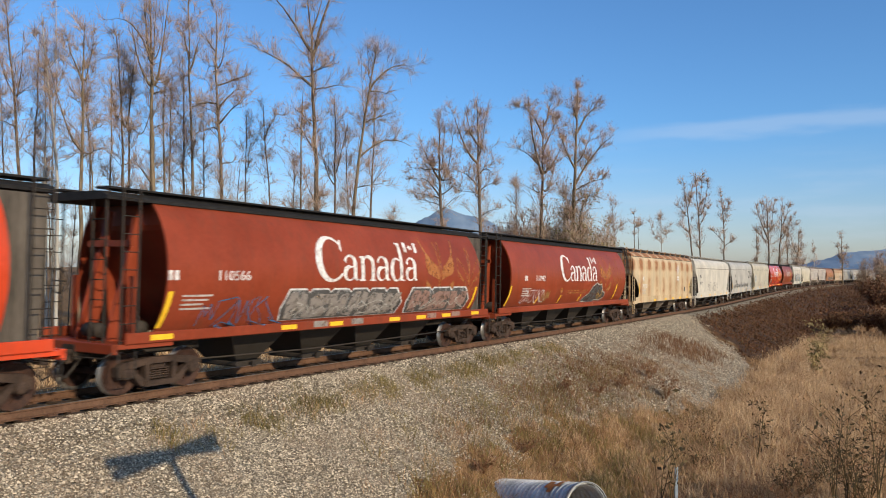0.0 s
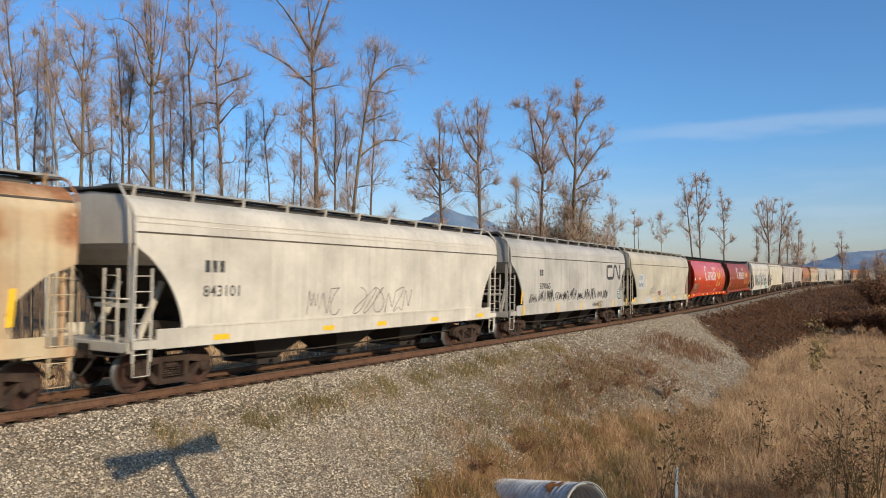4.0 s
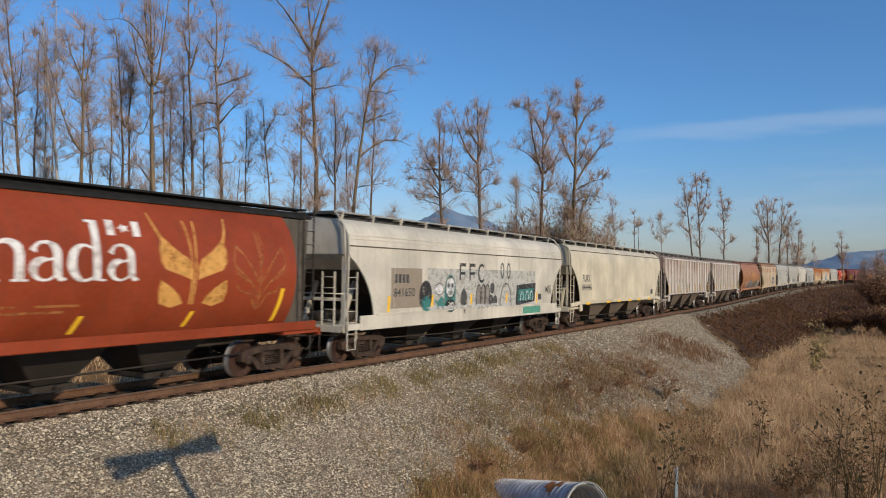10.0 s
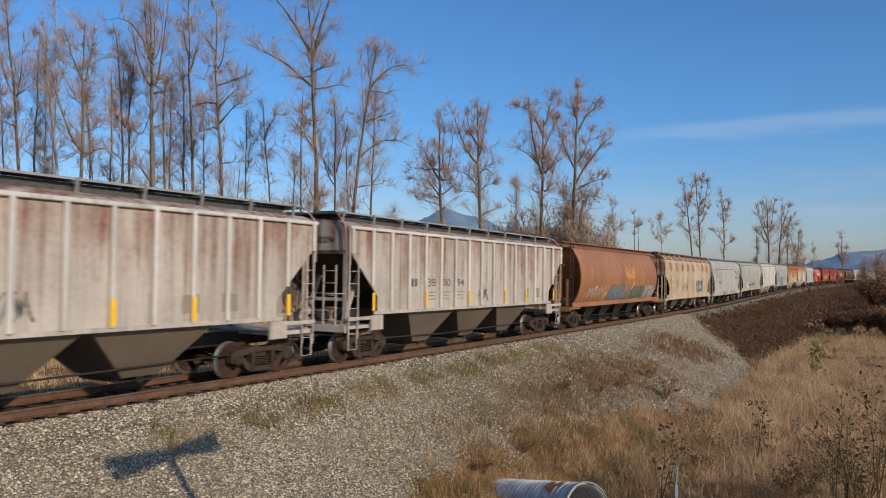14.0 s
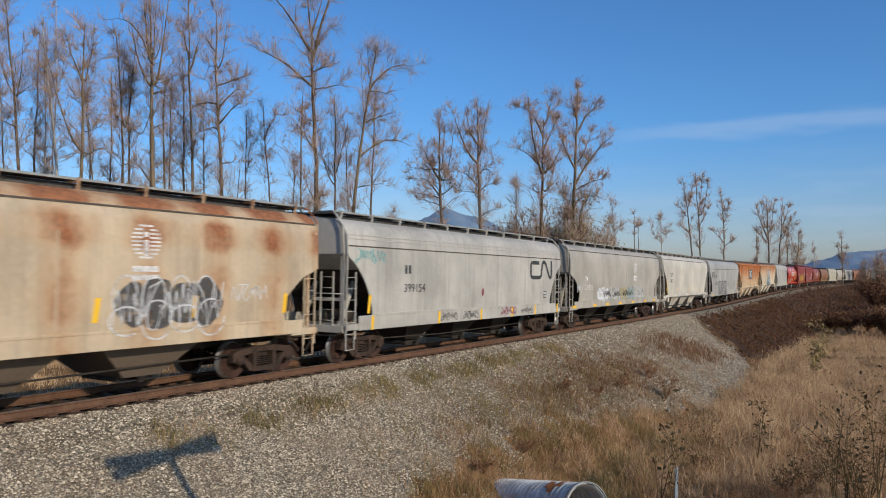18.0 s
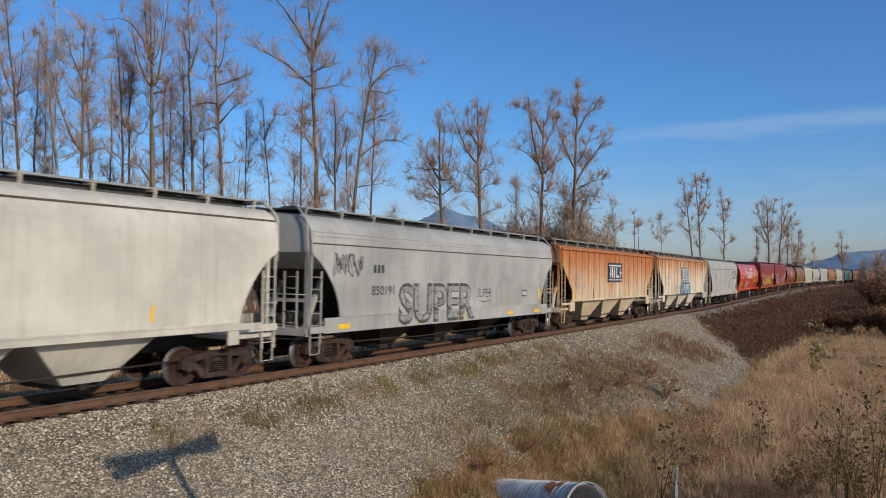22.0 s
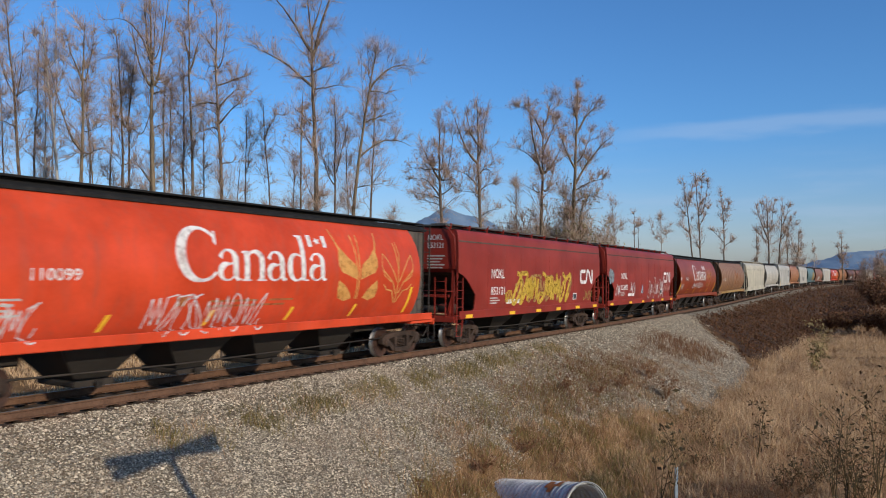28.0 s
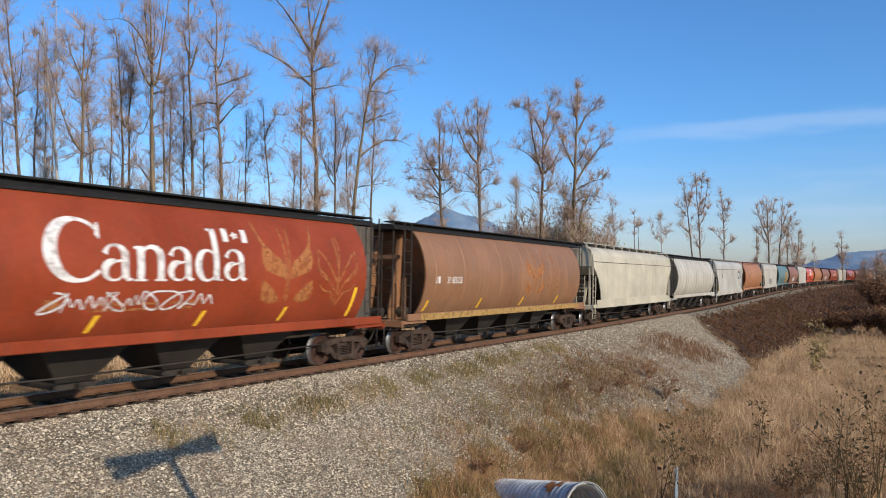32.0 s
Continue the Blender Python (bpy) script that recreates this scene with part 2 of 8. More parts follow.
# ---- mesh kit ----
class Kit:
    """Gathers faces for one mesh."""

    def __init__(self):
        self.v, self.f, self.sm, self.mi = [], [], [], []

    def add(self, verts, faces, smooth=False, mat=0):
        o = len(self.v)
        self.v.extend(tuple(map(float, p)) for p in verts)
        self.f.extend(tuple(i + o for i in q) for q in faces)
        self.sm.extend([smooth] * len(faces))
        self.mi.extend([mat] * len(faces))
        return self

    def box(self, c, size, turn=None, mat=0, ch=0.0):
        """A box; ch chamfers its edges along the longest axis."""
        sx, sy, sz = (a / 2 for a in size)
        if ch > 0:
            k = int(np.argmax(size))
            a, b = [i for i in range(3) if i != k]
            h = [sx, sy, sz]
            ring = [(h[a], h[b] - ch), (h[a] - ch, h[b]), (-h[a] + ch, h[b]), (-h[a], h[b] - ch), (-h[a], -h[b] + ch), (-h[a] + ch, -h[b]), (h[a] - ch, -h[b]), (h[a], -h[b] + ch)]
            pts = []
            for e in (-1, 1):
                for p, q in ring:
                    w = [0, 0, 0]
                    w[k], w[a], w[b] = e * h[k], p, q
                    pts.append(w)
            fs = [(i, (i + 1) % 8, 8 + (i + 1) % 8, 8 + i) for i in range(8)] + [tuple(range(7, -1, -1)), tuple(range(8, 16))]
        else:
            pts = [(x, y, z) for x in (-sx, sx) for y in (-sy, sy) for z in (-sz, sz)]
            fs = [(0, 1, 3, 2), (4, 6, 7, 5), (0, 4, 5, 1), (2, 3, 7, 6), (0, 2, 6, 4), (1, 5, 7, 3)]
        m = Matrix.Translation(c) @ (turn if turn else Matrix.Identity(4))
        return self.add([m @ Vector(p) for p in pts], fs, False, mat)

    def tube(self, pts, radii, n=6, smooth=True, mat=0, caps=True):
        """A tube along points; radii one number or one for each point."""
        pts = [Vector(p) for p in pts]
        if isinstance(radii, (int, float)):
            radii = [radii] * len(pts)
        vs, side = [], None
        for i, p in enumerate(pts):
            t = (pts[min(i + 1, len(pts) - 1)] - pts[max(i - 1, 0)]).normalized()
            if side is None:
                side = t.orthogonal().normalized()
            side = (side - t * side.dot(t))
            side = side.normalized() if side.length > 1e-6 else t.orthogonal().normalized()
            up = t.cross(side)
            for k in range(n):
                a = 2 * math.pi * k / n
                vs.append(p + (side * math.cos(a) + up * math.sin(a)) * radii[i])
        fs = [(i * n + k, i * n + (k + 1) % n, (i + 1) * n + (k + 1) % n, (i + 1) * n + k) for i in range(len(pts) - 1) for k in range(n)]
        self.add(vs, fs, smooth, mat)
        if caps:
            o = len(self.v) - len(vs)
            self.f += [tuple(o + k for k in range(n - 1, -1, -1)), tuple(len(self.v) - n + k for k in range(n))]
            self.sm += [False, False]
            self.mi += [mat, mat]
        return self

    def lathe(self, prof, axis_from, axis_to, n=20, mat=0, smooth=True):
        """prof: (along, radius) pairs, turned round the axis."""
        a, b = Vector(axis_from), Vector(axis_to)
        t = (b - a).normalized()
        s = t.orthogonal().normalized()
        u = t.cross(s)
        vs = [a + t * x + (s * math.cos(2 * math.pi * k / n) + u * math.sin(2 * math.pi * k / n)) * r for x, r in prof for k in range(n)]
        fs = [(i * n + k, i * n + (k + 1) % n, (i + 1) * n + (k + 1) % n, (i + 1) * n + k) for i in range(len(prof) - 1) for k in range(n)]
        return self.add(vs, fs, smooth, mat)

    def prism(self, poly, y0, y1, mat=0, smooth=False):
        """A polygon in x, z, drawn out from y0 to y1."""
        n = len(poly)
        vs = [(x, y0, z) for x, z in poly] + [(x, y1, z) for x, z in poly]
        fs = [(i, (i + 1) % n, n + (i + 1) % n, n + i) for i in range(n)] + [tuple(range(n - 1, -1, -1)), tuple(range(n, 2 * n))]
        return self.add(vs, fs, smooth, mat)

    def grid(self, rows, smooth=True, mat=0, flip=False):
        """A sheet through rows of points, all rows alike in length."""
        w = len(rows[0])
        vs = [p for r in rows for p in r]
        fs = []
        for i in range(len(rows) - 1):
            for k in range(w - 1):
                q = (i * w + k, i * w + k + 1, (i + 1) * w + k + 1, (i + 1) * w + k)
                fs.append(q[::-1] if flip else q)
        return self.add(vs, fs, smooth, mat)

    def mesh(self, name):
        me = bpy.data.meshes.new(name)
        me.from_pydata(self.v, [], self.f)
        me.polygons.foreach_set("use_smooth", self.sm)
        me.polygons.foreach_set("material_index", self.mi)
        me.update()
        return me


def raw_mesh(name, verts, faces, smooth=False):
    """A mesh from arrays: verts (n, 3), faces (m, 3 or 4)."""
    verts, faces = np.asarray(verts, np.float32), np.asarray(faces, np.int32)
    me = bpy.data.meshes.new(name)
    me.vertices.add(len(verts))
    me.vertices.foreach_set("co", verts.ravel())
    k = faces.shape[1]
    me.loops.add(faces.size)
    me.loops.foreach_set("vertex_index", faces.ravel())
    me.polygons.add(len(faces))
    me.polygons.foreach_set("loop_start", np.arange(0, faces.size, k, dtype=np.int32))
    me.polygons.foreach_set("use_smooth", np.full(len(faces), smooth))
    me.update(calc_edges=True)
    return me


def put(name, kit, material, parent=None, label="", at=None):
    """Links a kit or mesh as one object, under a thing or a part."""
    me = kit.mesh(name) if isinstance(kit, Kit) else kit
    if not me.materials:
        for m in (material if isinstance(material, (list, tuple)) else [material]):
            me.materials.append(m)
    ob = new(name, me)
    if parent is not None:
        ob.parent = parent
    if at is not None:
        ob.matrix_basis = at if isinstance(at, Matrix) else Matrix.Translation(at)
    if label:
        tagged(ob, label)
    return ob


# ---- ground ----
def ground_mat():
    """Gravel on the line's bank, dry grass and fallen bramble leaves below it; shade beyond and between the rails is
    painted in. The zones follow the lie of the ground.
    """
    m, n, l, b = base_mat("ground")
    v = coords(n, l, (1, 1, 1), False)
    at = n.new("ShaderNodeAttribute")
    at.attribute_name = "zone"
    sep = n.new("ShaderNodeSeparateColor")
    l.new(at.outputs["Color"], sep.inputs[0])
    vo = n.new("ShaderNodeTexVoronoi")
    vo.inputs["Scale"].default_value = 24.0
    l.new(v, vo.inputs["Vector"])
    sv = n.new("ShaderNodeSeparateColor")
    l.new(vo.outputs["Color"], sv.inputs[0])
    stone = blend(n, l, sv.outputs[0], (0.19, 0.15, 0.10), (0.55, 0.475, 0.355))
    stone = blend(n, l, span(n, l, fuzz(n, l, v, 0.6, 4), 0.4, 0.7, 0.0, 0.45), stone, (0.27, 0.2, 0.13))
    stone = blend(n, l, span(n, l, vo.outputs["Distance"], 0.35, 0.75, 0.0, 0.75), stone, (0.06, 0.05, 0.04))
    f1, f2 = fuzz(n, l, v, 1.3, 6), fuzz(n, l, v, 22, 4)
    straw = blend(n, l, span(n, l, f1, 0.35, 0.65), (0.2, 0.095, 0.035), (0.42, 0.24, 0.09))
    straw = blend(n, l, span(n, l, f2, 0.35, 0.7), straw, (0.07, 0.042, 0.022))
    litter_and_shade = blend(n, l, span(n, l, f2, 0.35, 0.65), (0.035, 0.02, 0.012), (0.10, 0.055, 0.03))
    edge = span(n, l, calc(n, l, "ADD", sep.outputs[0], calc(n, l, "MULTIPLY", calc(n, l, "SUBTRACT", fuzz(n, l, v, 0.9, 6, 0.7), 0.5), 0.9)), 0.42, 0.6)
    c = blend(n, l, edge, straw, stone)
    # Bramble ground, and the painted train shadow on the far side.
    c = blend(n, l, sep.outputs[1], c, litter_and_shade)
    # Between the rails the stones are darkened, as shade under the train.
    c = blend(n, l, calc(n, l, "MULTIPLY", sep.outputs[2], 0.85), c, blend(n, l, sv.outputs[1], (0.02, 0.016, 0.012), (0.09, 0.07, 0.052)))
    l.new(c, b.inputs["Base Color"])
    b.inputs["Roughness"].default_value, b.inputs["Specular IOR Level"].default_value = 0.95, 0.15
    h = calc(n, l, "SUBTRACT", calc(n, l, "MULTIPLY", f2, 0.6), calc(n, l, "MULTIPLY", vo.outputs["Distance"], edge))
    relief(n, l, b, h, 0.8, 0.05)
    return m


def gravel_share(s, d):
    """1 where the bank is bare gravel, 0 where plants cover it."""
    x = np.interp(d, [-6, -3.5, -2.0, 2.6, 3.6], [0.0, 0.15, 1, 1, 0.92])
    reach = np.interp(s, [-5, 2, 6, 10, 16, 22, 27, 34, 43, 47, 53], [8.0, 7.4, 6.4, 5.7, 5.7, 6.8, 8.1, 8.2, 8.0, 6.5, 2.8])
    reach = reach + 0.7 * lumps(s, d, 3.2, 71) + 0.35 * lumps(s, d, 1.1, 72)
    return x * np.clip((reach - d) / 0.9 + 0.5, 0, 1)


def bramble_and_shade(s, d):
    s = s + 1.6 * lumps(s, d, 3.0, 73) + 0.8 * lumps(s, d, 1.0, 74)
    a = np.clip((s - 50.5 - np.maximum(0, (d - 3)) * -1.2) / 3.0, 0, 1) * np.clip((d - 2.0) / 0.8, 0, 1)
    # Strip beyond the line, coloured dark to stand for the train's shadow.
    far_shade = np.clip((-2.0 - d) / 0.6, 0, 1) * np.clip((d + 13.5) / 1.5, 0, 1)
    return np.maximum(far_shade, a * np.clip((np.interp(s, [46, 60, 80, 110, 200], [8.2, 8.8, 9.6, 13, 22]) - d) / 1.0, 0, 1))


def spaced(knots):
    out = []
    for (a, b, st) in knots:
        out += list(np.arange(a, b - 1e-6, st))
    return np.array(out + [knots[-1][1]])


def make_ground():
    us = spaced([(-4600, -600, 500), (-600, -60, 30), (-60, -12, 4), (-12, 66, 0.45), (66, 140, 1.5), (140, 400, 6), (400, 900, 25), (900, 4700, 420)])
    ws = spaced([(-4700, -500, 420), (-500, -60, 40), (-60, -9, 2.5), (-9, -1.6, 0.5), (-1.6, -0.8, 0.2), (-0.8, 0.8, 0.4), (0.8, 2.0, 0.15), (2.0, 16, 0.36), (16, 45, 1.5), (45, 120, 8), (120, 500, 40), (500, 4700, 420)])
    hx, hy = math.sin(HEAD0), math.cos(HEAD0)
    # sideways drift of the line from its first direction, at each u
    lu = (LX - START[0]) * hx + (LY - START[1]) * hy
    lw = (LX - START[0]) * hy - (LY - START[1]) * hx
    U, W = np.meshgrid(us, ws, indexing="ij")
    off = np.interp(U, lu, lw)
    off = np.where(U > lu[-1], lw[-1], off) * np.clip(1 - (np.abs(W) - 60) / 2500, 0, 1)
    W = W + off
    X, Y = START[0] + U * hx + W * hy, START[1] + U * hy - W * hx
    Z = ground_z(X, Y)
    S, D = to_line(X, Y)
    nu, nw = U.shape
    idx = np.arange(nu * nw).reshape(nu, nw)
    faces = np.stack([idx[:-1, :-1], idx[1:, :-1], idx[1:, 1:], idx[:-1, 1:]], -1).reshape(-1, 4)[:, ::-1]
    me = raw_mesh("ground", np.stack([X, Y, Z], -1).reshape(-1, 3), faces, True)
    at = me.color_attributes.new("zone", "FLOAT_COLOR", "POINT")
    col = np.zeros((nu * nw, 4), np.float32)
    # The third channel marks the painted shade between the rails.
    col[:, 0], col[:, 1], col[:, 2], col[:, 3] = gravel_share(S, D).ravel(), bramble_and_shade(S, D).ravel(), np.clip((1.0 - np.abs(D)) / 0.25, 0, 1).ravel(), 1
    at.data.foreach_set("color", col.ravel())
    put("ground", me, ground_mat())
    tagged(bpy.data.objects["ground"], "gravel railway bank falling to dry grassy ditch and fields", "ground", kind="structure")


make_ground()


# ---- track ----
def make_track():
    track = tagged(new("railway_track"), "rusty steel rails on weathered wooden ties in gravel", "railway track", kind="structure")
    prof = [(-0.07, -0.18), (0.07, -0.18), (0.07, -0.165), (0.02, -0.15), (0.01, -0.05), (0.036, -0.035), (0.036, -0.006), (0.028, 0.0), (-0.028, 0.0), (-0.036, -0.006), (-0.036, -0.035), (-0.01, -0.05), (-0.02, -0.15), (-0.07, -0.165)]
    ss = np.concatenate([np.arange(-515, -20, 15.0), np.arange(-20, 120, 1.5), np.arange(120, 850, 6.0)])
    for d in (0.7525, -0.7525):
        k = Kit()
        rows = []
        for s in ss:
            rows.append([on_line(s, d + a, z) for a, z in prof + prof[:1]])
        w = len(prof) + 1
        k.grid(rows, False, 0)
        for i in range(len(k.f)):
            if i % (w - 1) in (6, 7, 8):
                k.mi[i] = 1
        put("rail", k, [M["rail"], M["railtop"]], track)
    rnd = random.Random(4)
    ties = [Kit().box((0, 0, -0.09), (2.6, 0.23, 0.18), ch=0.015).mesh("tie") for _ in range(1)]
    plate = Kit().box((0, 0, -0.172), (0.36, 0.2, 0.02)).tube([(0.11, 0.06, -0.17), (0.11, 0.06, -0.135)], 0.02, 5).tube([(0.11, -0.06, -0.17), (0.11, -0.06, -0.135)], 0.02, 5).mesh("tie_plate")
    ties[0].materials.append(M["tie"]), plate.materials.append(M["rail"])
    n = 0
    s = -8.0
    while s < 110:
        x, y, z = on_line(s, rnd.uniform(-0.05, 0.05))
        th = float(np.interp(s, RAIL_S, LTH))
        t = put("tie", ties[0], M["tie"], track, at=pose(float(x), float(y), float(z) - 0.182 + rnd.uniform(-0.012, 0.004), 0, 0, -math.degrees(th) + rnd.uniform(-0.8, 0.8)))
        if s < 45:
            for d in (0.7525, -0.7525):
                put("tie_plate", plate, M["rail"], t, at=(d, 0, 0.18 - 0.004))
        s += 0.53 + rnd.uniform(-0.03, 0.03)
        n += 1
    k = Kit()
    for s in list(np.arange(-120, -8, 0.6)) + list(np.arange(110, 330, 0.6)):
        x, y, z = on_line(s)
        k.box((float(x), float(y), float(z) - 0.27), (2.6, 0.23, 0.18), turn=Matrix.Rotation(-float(np.interp(s, RAIL_S, LTH)), 4, "Z"))
    tagged(put("far_ties", k, M["tie"], track), kind="stuff")


make_track()


# ---- loose gravel ----
def scatter(n, s0, s1, d0, d1, seed, share=None):
    r = np.random.RandomState(seed)
    s, d = r.uniform(s0, s1, n), r.uniform(d0, d1, n)
    if share is not None:
        keep = r.uniform(0, 1, n) < share(s, d)
        s, d = s[keep], d[keep]
    x, y, _ = on_line(s, d)
    return r, s, d, x, y


def stones_mat():
    m, n, l, b = base_mat("crushed stone")
    g = n.new("ShaderNodeNewGeometry")
    tone = g.outputs["Random Per Island"]
    c = blend(n, l, calc(n, l, "POWER", tone, 1.75), (0.10, 0.072, 0.045), (0.83, 0.69, 0.49))
    v = coords(n, l, (1, 1, 1), False)
    c = blend(n, l, span(n, l, fuzz(n, l, v, 0.7, 3), 0.4, 0.7, 0.0, 0.35), c, (0.33, 0.22, 0.14))
    c = blend(n, l, span(n, l, fuzz(n, l, v, 30, 3), 0.4, 0.7, 0.0, 0.3), c, (0.1, 0.085, 0.07))
    l.new(c, b.inputs["Base Color"])
    b.inputs["Roughness"].default_value = 0.9
    return m


def make_stones():
    V, F = [], []
    base = np.array([(1, 0, -0.3), (0.3, 0.95, -0.3), (-0.8, 0.6, -0.3), (-0.8, -0.6, -0.3), (0.3, -0.95, -0.3), (0.35, 0.1, 0.8), (-0.4, 0.05, 0.75)])
    tri = np.array([(0, 1, 5), (1, 2, 6), (1, 6, 5), (2, 3, 6), (3, 4, 6), (4, 5, 6), (4, 0, 5)])
    off = 0
    for n, s0, s1, d0, d1, seed, size in ((105000, -5, 12, 0.95, 7.8, 1, 0.0195), (72000, 12, 54, 0.95, 8.4, 2, 0.027)):
        r, s, d, x, y = scatter(n, s0, s1, d0, d1, seed, gravel_share)
        m = len(s)
        z = ground_z(x, y)
        sz = size * r.lognormal(0, 0.24, m)
        P = base[None] * (1 + r.uniform(-0.3, 0.3, (m, 7, 3))) * sz[:, None, None] * np.array([1.25, 1, 0.75])
        a = r.uniform(0, 6.28, m)
        ca, sa = np.cos(a)[:, None], np.sin(a)[:, None]
        px, py = P[..., 0] * ca - P[..., 1] * sa, P[..., 0] * sa + P[..., 1] * ca
        pts = np.stack([px + x[:, None], py + y[:, None], P[..., 2] + (z + sz * 0.45)[:, None]], -1)
        V.append(pts.reshape(-1, 3))
        F.append((tri[None] + (np.arange(m) * 7)[:, None, None] + off).reshape(-1, 3))
        off += m * 7
    tagged(put("ballast_stones", raw_mesh("ballast_stones", np.concatenate(V), np.concatenate(F)), stones_mat()), "loose crushed grey and tan stones on the bank", "gravel", kind="stuff")


make_stones()


# ---- grass, brambles, shrubs ----
def leaf_mat(name, cols, rough=0.8):
    m, n, l, b = base_mat(name)
    g = n.new("ShaderNodeNewGeometry")
    ra = n.new("ShaderNodeValToRGB")
    ra.color_ramp.elements[0].color, ra.color_ramp.elements[1].color = (*cols[0], 1), (*cols[-1], 1)
    for i, c in enumerate(cols[1:-1]):
        e = ra.color_ramp.elements.new((i + 1) / (len(cols) - 1))
        e.color = (*c, 1)
    l.new(g.outputs["Random Per Island"], ra.inputs[0])
    v = coords(n, l, (1, 1, 1), False)
    c = blend(n, l, span(n, l, fuzz(n, l, v, 0.5, 3), 0.35, 0.65, 0.0, 0.4), ra.outputs[0], tuple(a * 0.6 for a in cols[0]))
    l.new(c, b.inputs["Base Color"])
    b.inputs["Roughness"].default_value, b.inputs["Specular IOR Level"].default_value = rough, 0.1
    return m


M["straw"] = leaf_mat("dry grass", [(0.25, 0.125, 0.062), (0.52, 0.32, 0.17), (0.7, 0.47, 0.27), (0.29, 0.145, 0.075)])
M["pale_straw"] = leaf_mat("pale dry grass", [(0.47, 0.28, 0.14), (0.8, 0.57, 0.34), (0.63, 0.41, 0.22)])
M["green_grass"] = leaf_mat("half-dry grass", [(0.12, 0.1, 0.035), (0.25, 0.19, 0.07), (0.33, 0.23, 0.09)])
M["bramble"] = leaf_mat("bramble leaves", [(0.06, 0.028, 0.016), (0.15, 0.068, 0.036), (0.22, 0.105, 0.05), (0.085, 0.06, 0.03)])
M["redstem"] = leaf_mat("red-brown stems", [(0.15, 0.07, 0.038), (0.3, 0.15, 0.078), (0.25, 0.16, 0.08)])


def blades(x, y, z, r, height, width, lean):
    """Bent blades of two joints: arrays of verts and faces."""
    m = len(x)
    a, h = r.uniform(0, 6.28, m), height * r.lognormal(0, 0.28, m)
    la, ln = r.uniform(0, 6.28, m), lean * r.uniform(0.2, 1.2, m) * h
    w = width * r.uniform(0.6, 1.4, m)
    wx, wy = np.cos(a) * w / 2, np.sin(a) * w / 2
    lx, ly = np.cos(la) * ln, np.sin(la) * ln
    P = np.stack([np.stack([x - wx, y - wy, z - 0.03], -1), np.stack([x + wx, y + wy, z - 0.03], -1),
                  np.stack([x + wx * 0.8 + lx * 0.35, y + wy * 0.8 + ly * 0.35, z + h * 0.6], -1), np.stack([x - wx * 0.8 + lx * 0.35, y - wy * 0.8 + ly * 0.35, z + h * 0.6], -1),
                  np.stack([x + lx, y + ly, z + h * 0.97], -1)], 1)
    f = np.array([(0, 1, 2), (0, 2, 3), (3, 2, 4)])
    return P.reshape(-1, 3), (f[None] + (np.arange(m) * 5)[:, None, None]).reshape(-1, 3)


def clumped(r, n, per, s0, s1, d0, d1, spread, share):
    s, d = r.uniform(s0, s1, n), r.uniform(d0, d1, n)
    keep = r.uniform(0, 1, n) < share(s, d)
    s, d = np.repeat(s[keep], per), np.repeat(d[keep], per)
    tall = np.repeat(r.lognormal(0, 0.24, keep.sum()), per)
    s, d = s + r.normal(0, spread, len(s)), d + r.normal(0, spread, len(d))
    x, y, _ = on_line(s, d)
    return x, y, ground_z(x, y), tall


